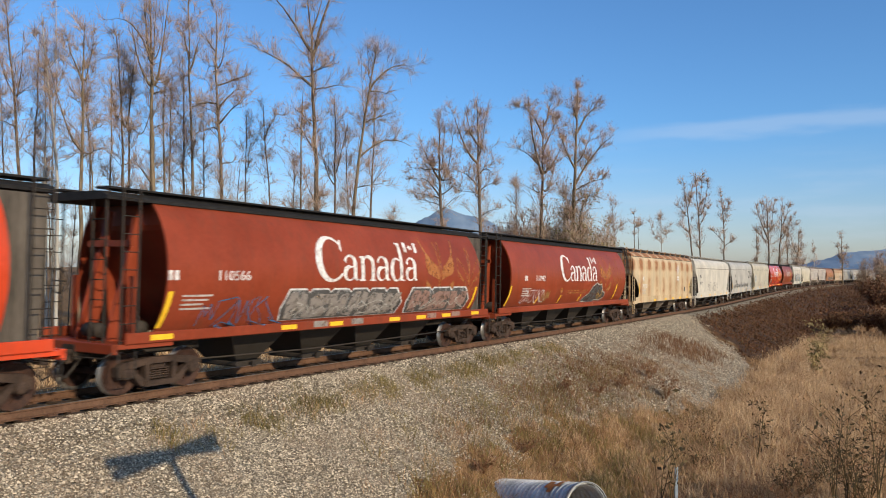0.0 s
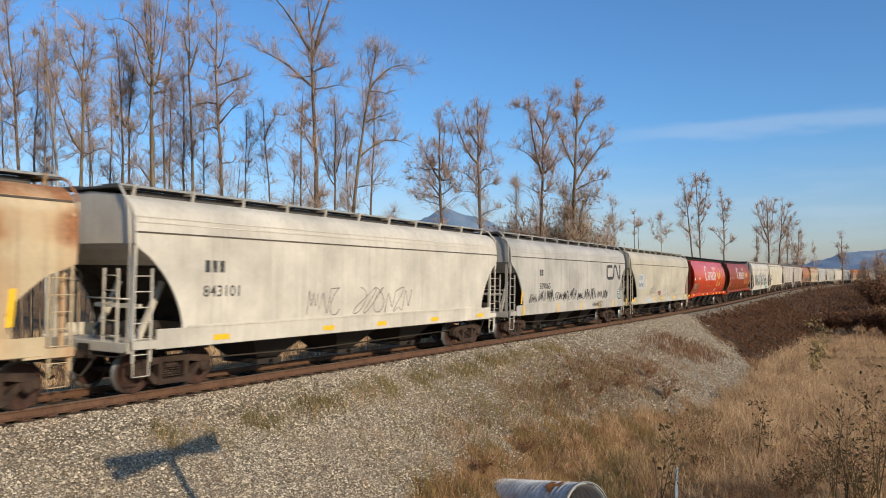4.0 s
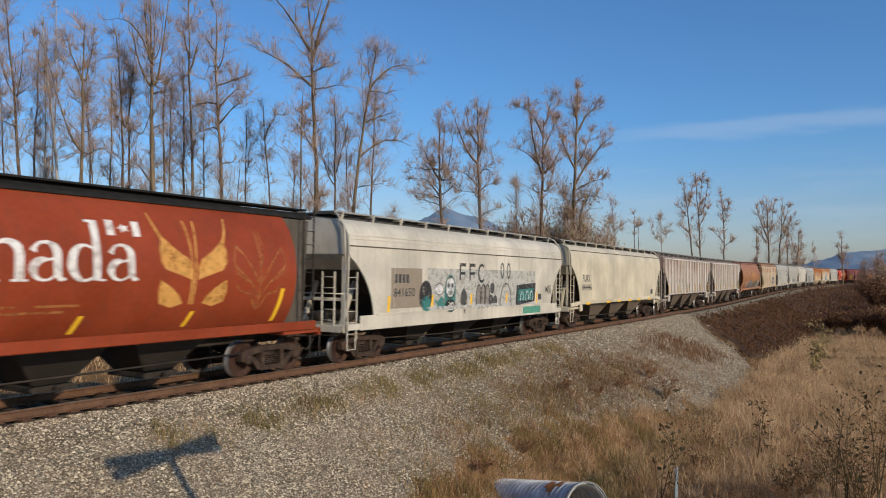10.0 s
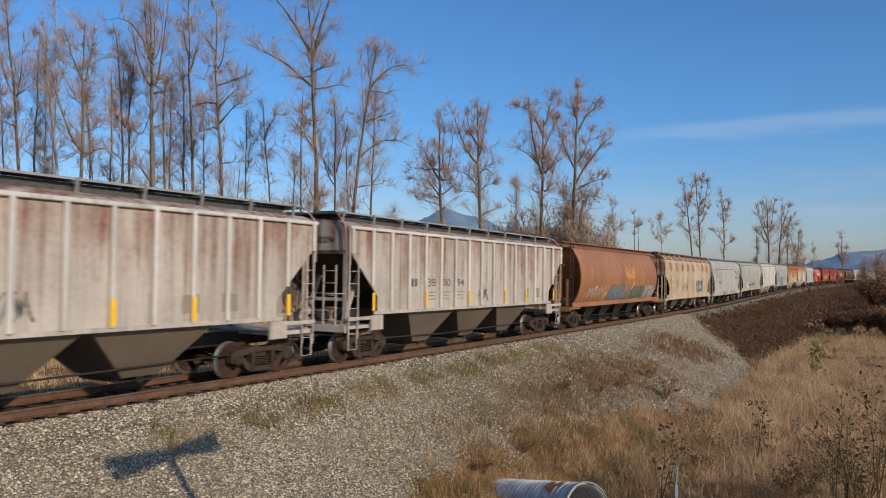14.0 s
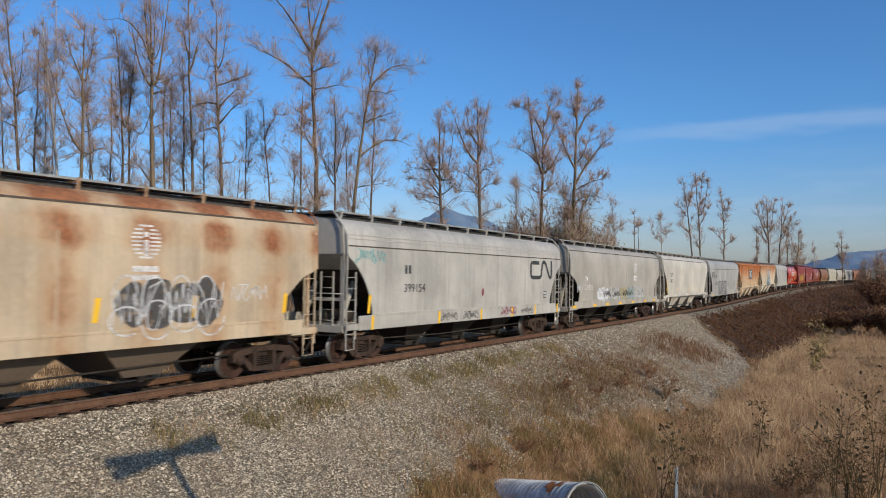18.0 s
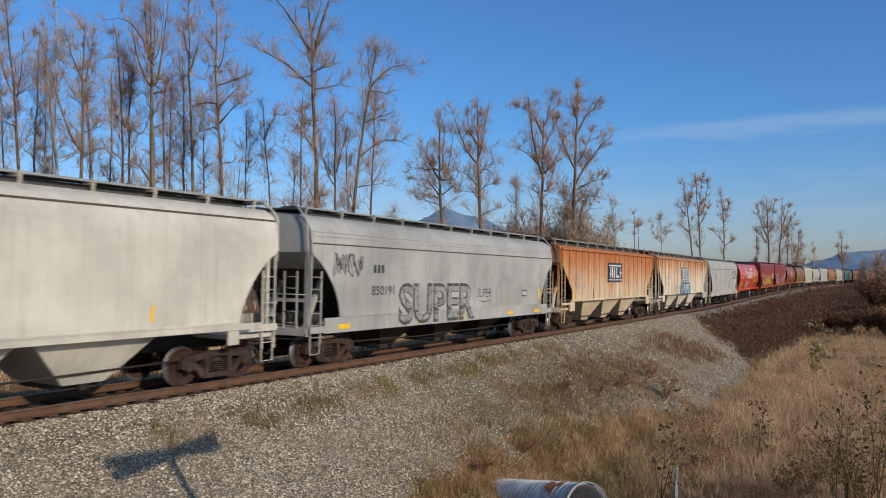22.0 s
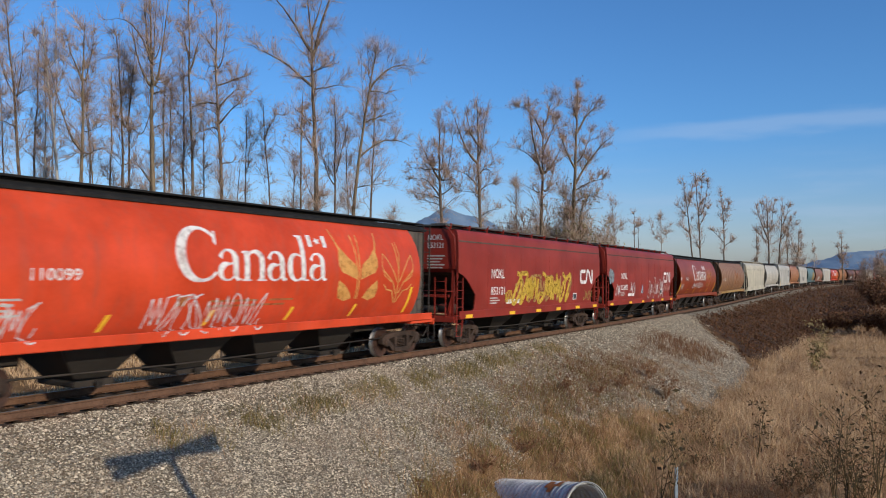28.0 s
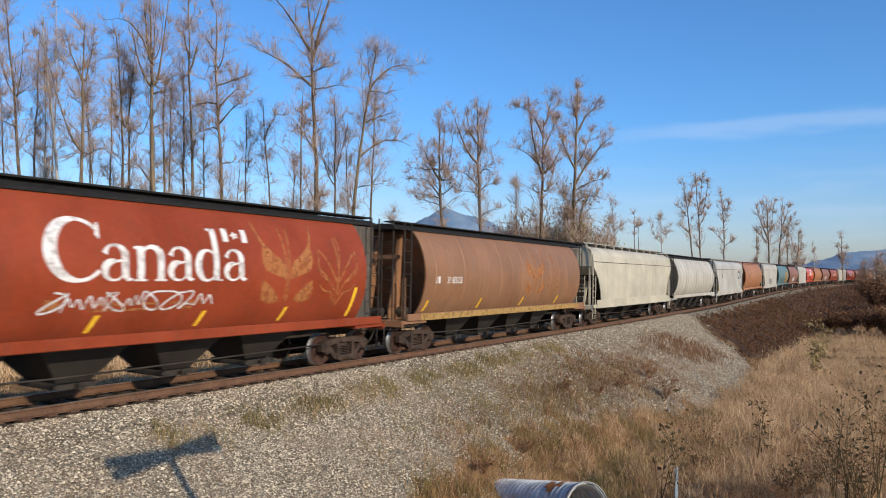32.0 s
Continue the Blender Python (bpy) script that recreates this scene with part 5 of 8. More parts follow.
def wheelset_mesh():
    k = Kit()
    prof = [(-0.07, 0.10), (-0.07, 0.17), (-0.03, 0.20), (-0.03, 0.36), (-0.07, 0.40), (-0.07, WHEEL_R)]
    for side in (-1, 1):
        y = side * 0.785
        # disc, rim, tread and flange
        k.lathe([(0.09, 0.0), (0.09, 0.15), (0.05, 0.19), (0.035, 0.36), (0.07, 0.385), (0.07, 0.452)], (0, y, 0), (0, y + side * 0.1, 0), 18, 0)
        k.lathe([(0.07, 0.452), (0.06, WHEEL_R), (-0.05, WHEEL_R), (-0.055, WHEEL_R + 0.025), (-0.075, WHEEL_R + 0.025), (-0.08, 0.40)], (0, y, 0), (0, y + side * 0.1, 0), 18, 1)
        k.lathe([(-0.08, 0.40), (-0.03, 0.37), (-0.03, 0.16), (-0.08, 0.12), (-0.08, 0.0)], (0, y, 0), (0, y + side * 0.1, 0), 18, 0)
        # two lightening bosses, which show the turning
        for a in range(4):
            c = (0.27 * math.cos(a * 1.5708), y + side * 0.045, 0.27 * math.sin(a * 1.5708))
            k.tube([c, (c[0], y + side * 0.06, c[2])], 0.035, 6)
        k.lathe([(0.0, 0.0), (0.0, 0.11), (0.17, 0.11), (0.19, 0.06), (0.19, 0.0)], (0, y + side * 0.12, 0), (0, y + side * 0.3, 0), 12, 0)
    k.tube([(0, -0.95, 0), (0, 0.95, 0)], 0.085, 10)
    return k.mesh("wheelset")


def sideframe_mesh():
    """One cast side of a three-piece truck, at y = 0."""
    k = Kit()
    top = [(-1.13, 0.52), (-1.10, 0.66), (-0.92, 0.70), (-0.62, 0.64), (-0.34, 0.76), (0.34, 0.76), (0.62, 0.64), (0.92, 0.70), (1.10, 0.66), (1.13, 0.52),
           (0.99, 0.38), (0.80, 0.38), (0.74, 0.52), (0.44, 0.24), (0.34, 0.18), (-0.34, 0.18), (-0.44, 0.24), (-0.74, 0.52), (-0.80, 0.38), (-0.99, 0.38)]
    # arch with two windows: built as bars round the openings
    k.prism([(-1.12, 0.42), (-1.12, 0.62), (-0.98, 0.71), (-0.36, 0.78), (0.36, 0.78), (0.98, 0.71), (1.12, 0.62), (1.12, 0.42), (0.95, 0.40), (0.80, 0.56), (0.34, 0.64), (-0.34, 0.64), (-0.80, 0.56), (-0.95, 0.40)], -0.09, 0.09)
    for e in (-1, 1):
        k.prism([(e * 0.78, 0.60), (e * 0.92, 0.60), (e * 0.52, 0.17), (e * 0.36, 0.17), (e * 0.36, 0.26)], -0.08, 0.08)
        k.prism([(e * 0.30, 0.20), (e * 0.42, 0.20), (e * 0.42, 0.68), (e * 0.30, 0.68)], -0.10, 0.10)
        k.lathe([(-0.13, 0.0), (-0.13, 0.13), (0.12, 0.13), (0.15, 0.09), (0.15, 0.0)], (e * AXLE_HALF, 0, WHEEL_R), (e * AXLE_HALF, -1, WHEEL_R), 12)
    k.prism([(-0.44, 0.15), (0.44, 0.15), (0.38, 0.27), (-0.38, 0.27)], -0.12, 0.12)
    return k.mesh("sideframe")


def spring_mesh():
    k = Kit()
    for x in (-0.17, 0.0, 0.17):
        pts = [(x + 0.07 * math.cos(a * 1.05), 0.07 * math.sin(a * 1.05), 0.28 + a * 0.0085) for a in range(31)]
        k.tube(pts, 0.018, 4, caps=False)
    return k.mesh("spring")


def coupler_mesh():
    k = Kit()
    k.box((0.33, 0, 0.86), (0.66, 0.14, 0.16), ch=0.02)
    k.prism([(-0.02, 0.72), (0.05, 0.70), (0.16, 0.72), (0.16, 1.0), (0.05, 1.02), (-0.02, 1.0)], -0.17, 0.12)
    k.tube([(0.10, 0.14, 0.75), (0.02, 0.30, 0.55), (-0.02, 0.34, 0.40), (-0.1, 0.3, 0.5)], 0.028, 6)
    return k.mesh("coupler")


WHEELSET, SIDEFRAME, SPRING, COUPLER = wheelset_mesh(), sideframe_mesh(), spring_mesh(), coupler_mesh()
for me_, ms_ in ((WHEELSET, (M["wheel"], M["tread"])), (SIDEFRAME, (M["truck"],)), (SPRING, (M["truck"],)), (COUPLER, (M["truck"],))):
    for m_ in ms_:
        me_.materials.append(m_)
BOLSTER = Kit().box((0, 0, 0.62), (0.36, 2.0, 0.24), ch=0.04).box((0, 0, 0.78), (0.5, 0.5, 0.12), ch=0.03).mesh("bolster")
BOLSTER.materials.append(M["truck"])
BRAKE = Kit().box((0.42, 0, 0.42), (0.10, 1.5, 0.14), ch=0.02).box((-0.42, 0, 0.42), (0.10, 1.5, 0.14), ch=0.02).tube([(-0.42, 0.1, 0.5), (0.42, 0.1, 0.5)], 0.03, 6).mesh("brake_beam")
BRAKE.materials.append(M["steel_dark"])
WHEELS = {}          # wheelsets of each car, for the turning


def add_truck(car, x, key):
    t = put("truck", BOLSTER, M["truck"], car, "rust-brown cast steel truck", at=(x, 0, 0))
    put("brake_beam", BRAKE, M["steel_dark"], t)
    for y in (-1.0, 1.0):
        put("sideframe", SIDEFRAME, M["truck"], t, at=pose(0, y, 0, 0, 0, 0 if y < 0 else 180))
        put("spring", SPRING, M["truck"], t, at=(0, y, 0))
    for e in (-1, 1):
        WHEELS.setdefault(key, []).append((put("wheelset", WHEELSET, M["wheel"], t, at=(e * AXLE_HALF, 0, WHEEL_R)), e * AXLE_HALF))


# ---- car bodies ----
def side_hop(z):
    return float(np.interp(z, [0.9, 1.4, 2.4, 3.5, 3.85, 4.1, 4.28, 4.38, 4.44], [1.55, 1.575, 1.59, 1.575, 1.53, 1.42, 1.2, 0.92, 0.0]))


def side_rib(z):
    return float(np.interp(z, [0.9, 4.0, 4.12, 4.3, 4.38], [1.53, 1.53, 1.46, 1.0, 0.0]))


def side_tall(z):
    return float(np.interp(z, [0.9, 1.4, 2.4, 3.55, 3.95, 4.36, 4.42, 4.5], [1.55, 1.58, 1.6, 1.595, 1.57, 1.53, 1.35, 0.0]))


def side_cyl(z):
    return 1.6 * math.sqrt(max(0.0, 1 - ((z - 2.68) / 1.98) ** 2))


SIDES = {"hop": side_hop, "ic": side_hop, "rib": side_rib, "tall": side_tall, "cyl": side_cyl}
LOW = {"hop": 1.42, "ic": 1.42, "rib": 1.52, "tall": 1.34, "cyl": 1.3}
TOP = {"hop": 4.44, "ic": 4.44, "rib": 4.38, "tall": 4.50, "cyl": 4.22}


def end_cut(kind, z):
    """How far the side sheet's end lies in from the body's end, at height z."""
    if kind == "cyl":
        return 1.2
    if kind == "rib":
        return float(np.interp(z, [1.3, 2.0, 3.4, 3.45], [1.5, 1.5, 0.0, 0.0]))
    if kind in ("tall", "ic"):
        return float(np.interp(z, [1.3, 1.45, 1.95, 2.42, 2.66, 2.74], [1.15, 1.3, 1.38, 0.82, 0.5, 0.0]))
    q = max(0.0, min(1.0, (z - 1.45) / 1.75))
    return 1.3 * (1 - q ** 1.6) ** 0.75


def slope_cut(kind, z):
    """The same for the sloping sheet between the sides."""
    if kind == "cyl":
        return 1.26 + max(0.0, 3.9 - z) * 0.62
    zt = {"hop": 2.95, "ic": 2.95, "rib": 3.3, "tall": 2.95}[kind]
    return end_cut(kind, z) + max(0.0, zt - z) * 1.0


def body_kit(kind, hb, walls=0.02):
    """Sides, roof, ends and underside of a covered hopper's body as one shell."""
    k, f, lo, hi = Kit(), SIDES[kind], LOW[kind], TOP[kind]
    n = 30 if kind == "cyl" else 26
    zs = [lo + (hi - lo) * (1 - math.cos(math.pi * i / n)) / 2 if kind == "cyl" else lo + (hi - lo) * i / n for i in range(n + 1)]
    xs = np.linspace(-1, 1, 9)
    for sg in (-1, 1):
        rows = [[(x * (hb - end_cut(kind, z)), sg * f(z), z) for x in xs] for z in zs]
        k.grid(rows, True, 0, flip=sg > 0)
    if kind == "cyl":     # flat roof strip between the side sheets
        y = f(hi)
        k.add([(-hb + 1.2, -y, hi), (hb - 1.2, -y, hi), (hb - 1.2, y, hi), (-hb + 1.2, y, hi)], [(0, 1, 2, 3)])
    for e in (-1, 1):     # ends: a lip, then the plate and the slope sheet
        rows = []
        for z in zs:
            y, ce, cs = f(z), end_cut(kind, z), slope_cut(kind, z)
            yi = max(0.0, y - (0.06 if kind == "cyl" else 0.04))
            ci = max(ce + 0.02, cs)
            if kind == "cyl":
                ci = max(cs, 1.4)
            rows.append([(e * (hb - ce), -y, z), (e * (hb - ce), -yi, z), (e * (hb - ci), -yi, z), (e * (hb - ci), 0, z), (e * (hb - ci), yi, z), (e * (hb - ce), yi, z), (e * (hb - ce), y, z)])
        first = len(k.f)
        k.grid(rows, False, 0, flip=e < 0)
        if kind != "cyl":      # slope sheet and inner faces of the side sheets, their shade put into the colour
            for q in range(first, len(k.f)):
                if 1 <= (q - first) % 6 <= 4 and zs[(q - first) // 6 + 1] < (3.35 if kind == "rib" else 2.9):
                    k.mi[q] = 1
    y = f(lo)
    x0 = hb - slope_cut(kind, lo)
    k.add([(-x0, -y, lo), (x0, -y, lo), (x0, y, lo), (-x0, y, lo)], [(3, 2, 1, 0)])
    return k


def bay_kit(lt, lb, z0, z1, yt, yb):
    """One hopper bay, tapering down to its outlet."""
    k = Kit()
    vs = [(-lt / 2, -yt, z1), (lt / 2, -yt, z1), (lt / 2, yt, z1), (-lt / 2, yt, z1), (-lb / 2, -yb, z0), (lb / 2, -yb, z0), (lb / 2, yb, z0), (-lb / 2, yb, z0)]
    k.add(vs, [(0, 4, 5, 1), (1, 5, 6, 2), (2, 6, 7, 3), (3, 7, 4, 0), (4, 7, 6, 5)])
    return k


def ladder_kit(w, z0, z1, n, axis="x"):
    """Two stiles and n rungs; spread along x or y."""
    k = Kit()
    d = (lambda a: (a, 0.0)) if axis == "x" else (lambda a: (0.0, a))
    for a in (-w / 2, w / 2):
        k.box((*d(a), (z0 + z1) / 2), (0.038, 0.038, z1 - z0))
    for i in range(n):
        z = z0 + (z1 - z0) * (i + 0.5) / n
        k.tube([(*d(-w / 2), z), (*d(w / 2), z)], 0.012, 5)
    return k


LADDERS = {}


def shared(key, make, mats):
    if key not in LADDERS:
        me = make().mesh(key[0])
        for m in mats:
            me.materials.append(m)
        LADDERS[key] = me
    return LADDERS[key]


def face_y(kind, z):
    """The outermost face of the side at height z, its sill included."""
    y = SIDES[kind](z)
    if kind in ("hop", "ic") and z < 1.50:
        y = max(y, 1.6115 if z > 1.42 else 1.594)
    if kind == "tall" and z < 1.38:
        y = max(y, 1.6015)
    if kind == "cyl" and z < 1.39:
        y = max(y, 1.502)
    return y


def drape(bm_or_mesh, kind, x0, z0, sx, sz, lift, slices=0.14):
    """Lays a flat drawing (x along, y up) on the near side of a body, from (x0, z0), scaled by sx, sz."""
    bm = bmesh.new()
    bm.from_mesh(bm_or_mesh)
    bpy.data.meshes.remove(bm_or_mesh)
    for v in bm.verts:
        v.co = Vector((x0 + v.co.x * sx, 0, z0 + v.co.y * sz))
    zs = [v.co.z for v in bm.verts]
    if kind in ("cyl", "hop", "ic", "tall") and zs:
        z = min(zs) + slices
        while z < max(zs):
            bmesh.ops.bisect_plane(bm, geom=bm.verts[:] + bm.edges[:] + bm.faces[:], plane_co=(0, 0, z), plane_no=(0, 0, 1))
            z += slices
    bmesh.ops.remove_doubles(bm, verts=bm.verts[:], dist=0.0005)
    for v in bm.verts:
        v.co.y = -(face_y(kind, v.co.z) + lift)
    bmesh.ops.recalc_face_normals(bm, faces=bm.faces[:])
    for fc in bm.faces:
        if fc.normal.y > 0:
            fc.normal_flip()
    me = bpy.data.meshes.new("lettering")
    bm.to_mesh(me)
    bm.free()
    return me


def text_mesh(body, bold=0.0, lean=0.0, space=1.0):
    """Letters of the built-in font, capital height about 0.7."""
    cu = bpy.data.curves.new("letters", "FONT")
    cu.body, cu.size, cu.offset, cu.shear, cu.space_character, cu.resolution_u = body, 1.0, bold, lean, space, 3
    ob = new("letters", cu)
    me = bpy.data.meshes.new_from_object(ob.evaluated_get(bpy.context.evaluated_depsgraph_get()))
    bpy.data.objects.remove(ob)
    bpy.data.curves.remove(cu)
    return me


def poly_mesh(polys):
    me = bpy.data.meshes.new("drawing")
    vs, fs = [], []
    for p in polys:
        fs.append(tuple(range(len(vs), len(vs) + len(p))))
        vs += [(x, y, 0) for x, y in p]
    me.from_pydata(vs, [], fs)
    return me


def stroke_polys(pts, w, closed=False):
    """A ribbon of width w along points, as quads."""
    out, n = [], len(pts)
    P = [Vector(p) for p in pts]
    offs = []
    for i in range(n):
        a = P[(i - 1) % n] if (closed or i > 0) else P[i]
        b = P[(i + 1) % n] if (closed or i < n - 1) else P[i]
        t = (b - a)
        t = t.normalized() if t.length > 1e-6 else Vector((1, 0))
        offs.append(Vector((-t.y, t.x)) * w / 2)
    for i in range(n if closed else n - 1):
        j = (i + 1) % n
        out.append([tuple(P[i] - offs[i]), tuple(P[j] - offs[j]), tuple(P[j] + offs[j]), tuple(P[i] + offs[i])])
    return out


def round_path(pts, r, seg=5):
    """Points with their inner corners rounded."""
    out = [Vector(pts[0])]
    for a, b, c in zip(pts[:-2], pts[1:-1], pts[2:]):
        a, b, c = Vector(a), Vector(b), Vector(c)
        p, q = b + (a - b).normalized() * min(r, (a - b).length * 0.5), b + (c - b).normalized() * min(r, (c - b).length * 0.5)
        out += [p.lerp(b, t).lerp(b.lerp(q, t), t) for t in np.linspace(0, 1, seg)]
    return [tuple(p) for p in out + [Vector(pts[-1])]]


def emblem_rail(heavy=0.2):
    """The operator's emblem as a continuous bent band."""
    path = round_path([(1.05, 0.85), (0.1, 0.85), (0.1, 0.1), (1.25, 0.1), (1.42, 0.9), (1.75, 0.9), (2.25, 0.1), (2.5, 0.1), (2.5, 0.98)], 0.22)
    return poly_mesh(stroke_polys(path, heavy))


def thick_stroke(pts, ws):
    """A ribbon whose width changes along it."""
    n, out, L, R = len(pts), [], [], []
    P = [Vector(p) for p in pts]
    for i in range(n):
        t = (P[min(i + 1, n - 1)] - P[max(i - 1, 0)]).normalized()
        o = Vector((-t.y, t.x)) * ws[i] / 2
        L.append(tuple(P[i] + o)), R.append(tuple(P[i] - o))
    return [[R[i], R[i + 1], L[i + 1], L[i]] for i in range(n - 1)]


def arc(cx, cy, rx, ry, a0, a1, n=18):
    return [(cx + rx * math.cos(radians(a)), cy + ry * math.sin(radians(a))) for a in np.linspace(a0, a1, n)]


def serif_letter(ch):
    """Broad serif letters, x-height 1: ribbons with thick stems and thin joins."""
    bar = lambda x, y, w, h: [[(x, y), (x + w, y), (x + w, y + h), (x, y + h)]]
    if ch == "C":
        p = arc(0.78, 0.82, 0.68, 0.80, 38, 318, 30)
        ws = [0.10 + 0.22 * max(0.0, math.cos(radians(a - 180))) ** 1.0 for a in np.linspace(38, 318, 30)]
        return thick_stroke(p, ws) + [[(1.22, 1.22), (1.32, 1.1), (1.36, 1.56), (1.28, 1.56)]]
    if ch == "a":
        top = thick_stroke([(0.10, 0.74)] + arc(0.38, 0.70, 0.27, 0.28, 165, 0, 12), [0.16, 0.14, 0.1] + [0.08] * 4 + [0.1, 0.13, 0.16, 0.18, 0.2, 0.2])
        stem = thick_stroke([(0.65, 0.72), (0.65, 0.4), (0.66, 0.15), (0.74, 0.05), (0.86, 0.06)], [0.2, 0.2, 0.19, 0.12, 0.05])
        bowl = thick_stroke([(0.6, 0.58)] + arc(0.36, 0.29, 0.26, 0.26, 75, 330, 16), [0.05, 0.07] + [0.12, 0.16, 0.19, 0.2, 0.2, 0.19, 0.17, 0.14, 0.11, 0.09, 0.07, 0.06, 0.06, 0.05, 0.05])
        return top + stem + bowl
    if ch == "n":
        out = thick_stroke([(0.2, 0.02), (0.2, 0.98)], [0.2, 0.2]) + thick_stroke([(0.25, 0.75)] + arc(0.52, 0.7, 0.27, 0.27, 150, 0, 12) + [(0.79, 0.02)], [0.05, 0.06, 0.07, 0.08, 0.1, 0.12, 0.14, 0.16, 0.18, 0.2, 0.2, 0.2, 0.2, 0.2])
        return out + bar(0.02, 0, 0.36, 0.06) + bar(0.61, 0, 0.36, 0.06) + [[(0.0, 0.9), (0.1, 0.9), (0.1, 0.98), (0.04, 0.97)]]
    p = arc(0.42, 0.48, 0.32, 0.46, 55, 305, 22)
    ws = [0.07 + 0.15 * max(0.0, math.cos(radians(a - 180))) for a in np.linspace(55, 305, 22)]
    return thick_stroke(p, ws) + thick_stroke([(0.72, 0.02), (0.72, 1.62)], [0.2, 0.2]) + bar(0.8, 0, 0.16, 0.06) + bar(0.5, 1.55, 0.14, 0.07)


def wheat_mesh():
    """Four broad leaves in two pairs about a forked stalk."""
    low = [(0.28, 0.02), (0.4, 0.2), (0.66, 0.4), (0.96, 0.56), (0.99, 0.3), (0.93, 0.04), (0.6, -0.06)]
    top = [(0.08, 0.56), (0.09, 0.86), (0.2, 1.04), (0.52, 1.22), (0.86, 1.5), (0.9, 1.46), (0.98, 1.2), (0.96, 0.96), (0.82, 0.78), (0.46, 0.68)]
    awn = [(0.84, 1.44), (1.0, 1.74), (1.1, 2.02), (1.14, 2.02), (1.05, 1.7), (0.92, 1.42)]
    stalk = [(0.03, 0.0), (0.03, 0.7), (0.06, 1.3), (0.13, 1.9), (0.08, 1.9), (0.01, 1.3), (-0.02, 0.7), (-0.02, 0.0)]
    return poly_mesh([[(0.97 + e * x, y) for x, y in leaf_] for e in (-1, 1) for leaf_ in (low, top, awn)] + [[(0.97 + q, y) for q, y in stalk], [(0.89 - q, y) for q, y in stalk]])


def wheat_lines():
    """The same plant in outline: curved veins, leaf edges and two long awns."""
    out = stroke_polys([(0.97, -0.2), (0.97, 0.9), (0.9, 1.75)], 0.05) + stroke_polys([(1.0, 0.9), (1.08, 1.4), (1.04, 1.78)], 0.04)
    for e in (-1, 1):
        for base_, reach, tip in ((0.5, 0.82, 1.38), (0.12, 0.88, 0.9), (-0.15, 0.8, 0.42)):
            out += stroke_polys([(0.97 + e * 0.06, base_), (0.97 + e * 0.3, base_ + 0.36), (0.97 + e * reach * 0.75, tip - 0.16), (0.97 + e * reach, tip)], 0.045)
        out += stroke_polys([(0.97 + e * 0.82, 1.38), (0.97 + e * 0.9, 1.0), (0.97 + e * 0.78, 0.7), (0.97 + e * 0.4, 0.5)], 0.035)
    return poly_mesh(out)


def flag_mesh():
    leaf = [(0.5 + 0.2 * math.cos(a) * (1 if i % 2 else 0.5), 0.5 + 0.32 * math.sin(a) * (1 if i % 2 else 0.5)) for i, a in enumerate(np.linspace(0, 6.28, 11)[:-1])]
    return poly_mesh([[(0, 0), (0.22, 0), (0.22, 1), (0, 1)], [(0.78, 0), (1, 0), (1, 1), (0.78, 1)], leaf])


def scrawl(rnd, width, height, n, w):
    """One illegible running spray stroke of loops and zigzags."""
    out, line = [], []
    for i in range(n):
        x0 = width * i / n
        ww = width / n * rnd.uniform(0.8, 1.25)
        kind = rnd.random()
        if kind < 0.45:
            pts = [(x0 + ww * (0.5 + 0.5 * math.sin(t * 1.3 + i)), height * (0.5 + 0.48 * math.cos(t))) for t in np.linspace(0, rnd.uniform(4, 6.6), 16)]
        else:
            m = rnd.randint(3, 5)
            raw = [(x0 + ww * j / m, height * (rnd.uniform(0.75, 1) if j % 2 else rnd.uniform(0, 0.3))) for j in range(m + 1)]
            pts = round_path(raw, ww * 0.25, 4)
        line += [tuple(p) for p in pts]
    clean = [line[0]]
    for p in line[1:]:
        if (Vector(p) - Vector(clean[-1])).length > 0.01:
            clean.append(p)
    return poly_mesh(stroke_polys(clean, w))


BLOCKS = [[(0.02, 0.04), (0.36, 0.0), (0.4, 0.3), (0.58, 0.3), (0.6, 0.0), (0.96, 0.03), (0.98, 0.62), (0.8, 0.96), (0.5, 1.0), (0.44, 0.72), (0.34, 0.98), (0.06, 0.9)],
          [(0.04, 0.0), (0.94, 0.06), (1.0, 0.34), (0.55, 0.42), (0.98, 0.55), (0.94, 0.96), (0.3, 1.0), (0.02, 0.78), (0.1, 0.5), (0.0, 0.3)],
          [(0.0, 0.02), (0.4, 0.0), (0.62, 0.2), (0.98, 0.0), (0.9, 0.5), (0.99, 0.98), (0.62, 0.94), (0.42, 0.66), (0.34, 1.0), (0.03, 0.96)]]


def blocks(width, height, n, grow=0.0):
    """Angular graffiti letters side by side, each a chunky cut-cornered mesh of its own."""
    out = []
    for j in range(n):
        w0 = width / n
        k = 1 if j % 2 else -1
        out.append([(w0 * (j + 0.5) + (x - 0.5) * (w0 * 0.97 + grow) * (1 if j % 3 else -1) + 0.1 * k * (y - 0.5), height * (y if y < 0.5 else y * (0.92 + 0.08 * (j % 3 == 0))) + grow * (y - 0.5)) for x, y in BLOCKS[j % 3]])
    return [poly_mesh([letter]) for letter in out]


def backing(width, height, n):
    """The silhouette behind such letters, stepped at the top and cut at both ends."""
    top = []
    for j in range(n + 1):
        x = width * j / n
        top += [(x - 0.12, height), (x, height * 0.88), (x + 0.12, height)] if 0 < j < n else []
    return poly_mesh([[(0.0, 0.0), (-0.1, height * 0.4), (0.12, height)] + top + [(width - 0.35, height), (width + 0.1, height * 0.45), (width - 0.08, 0.0)]])


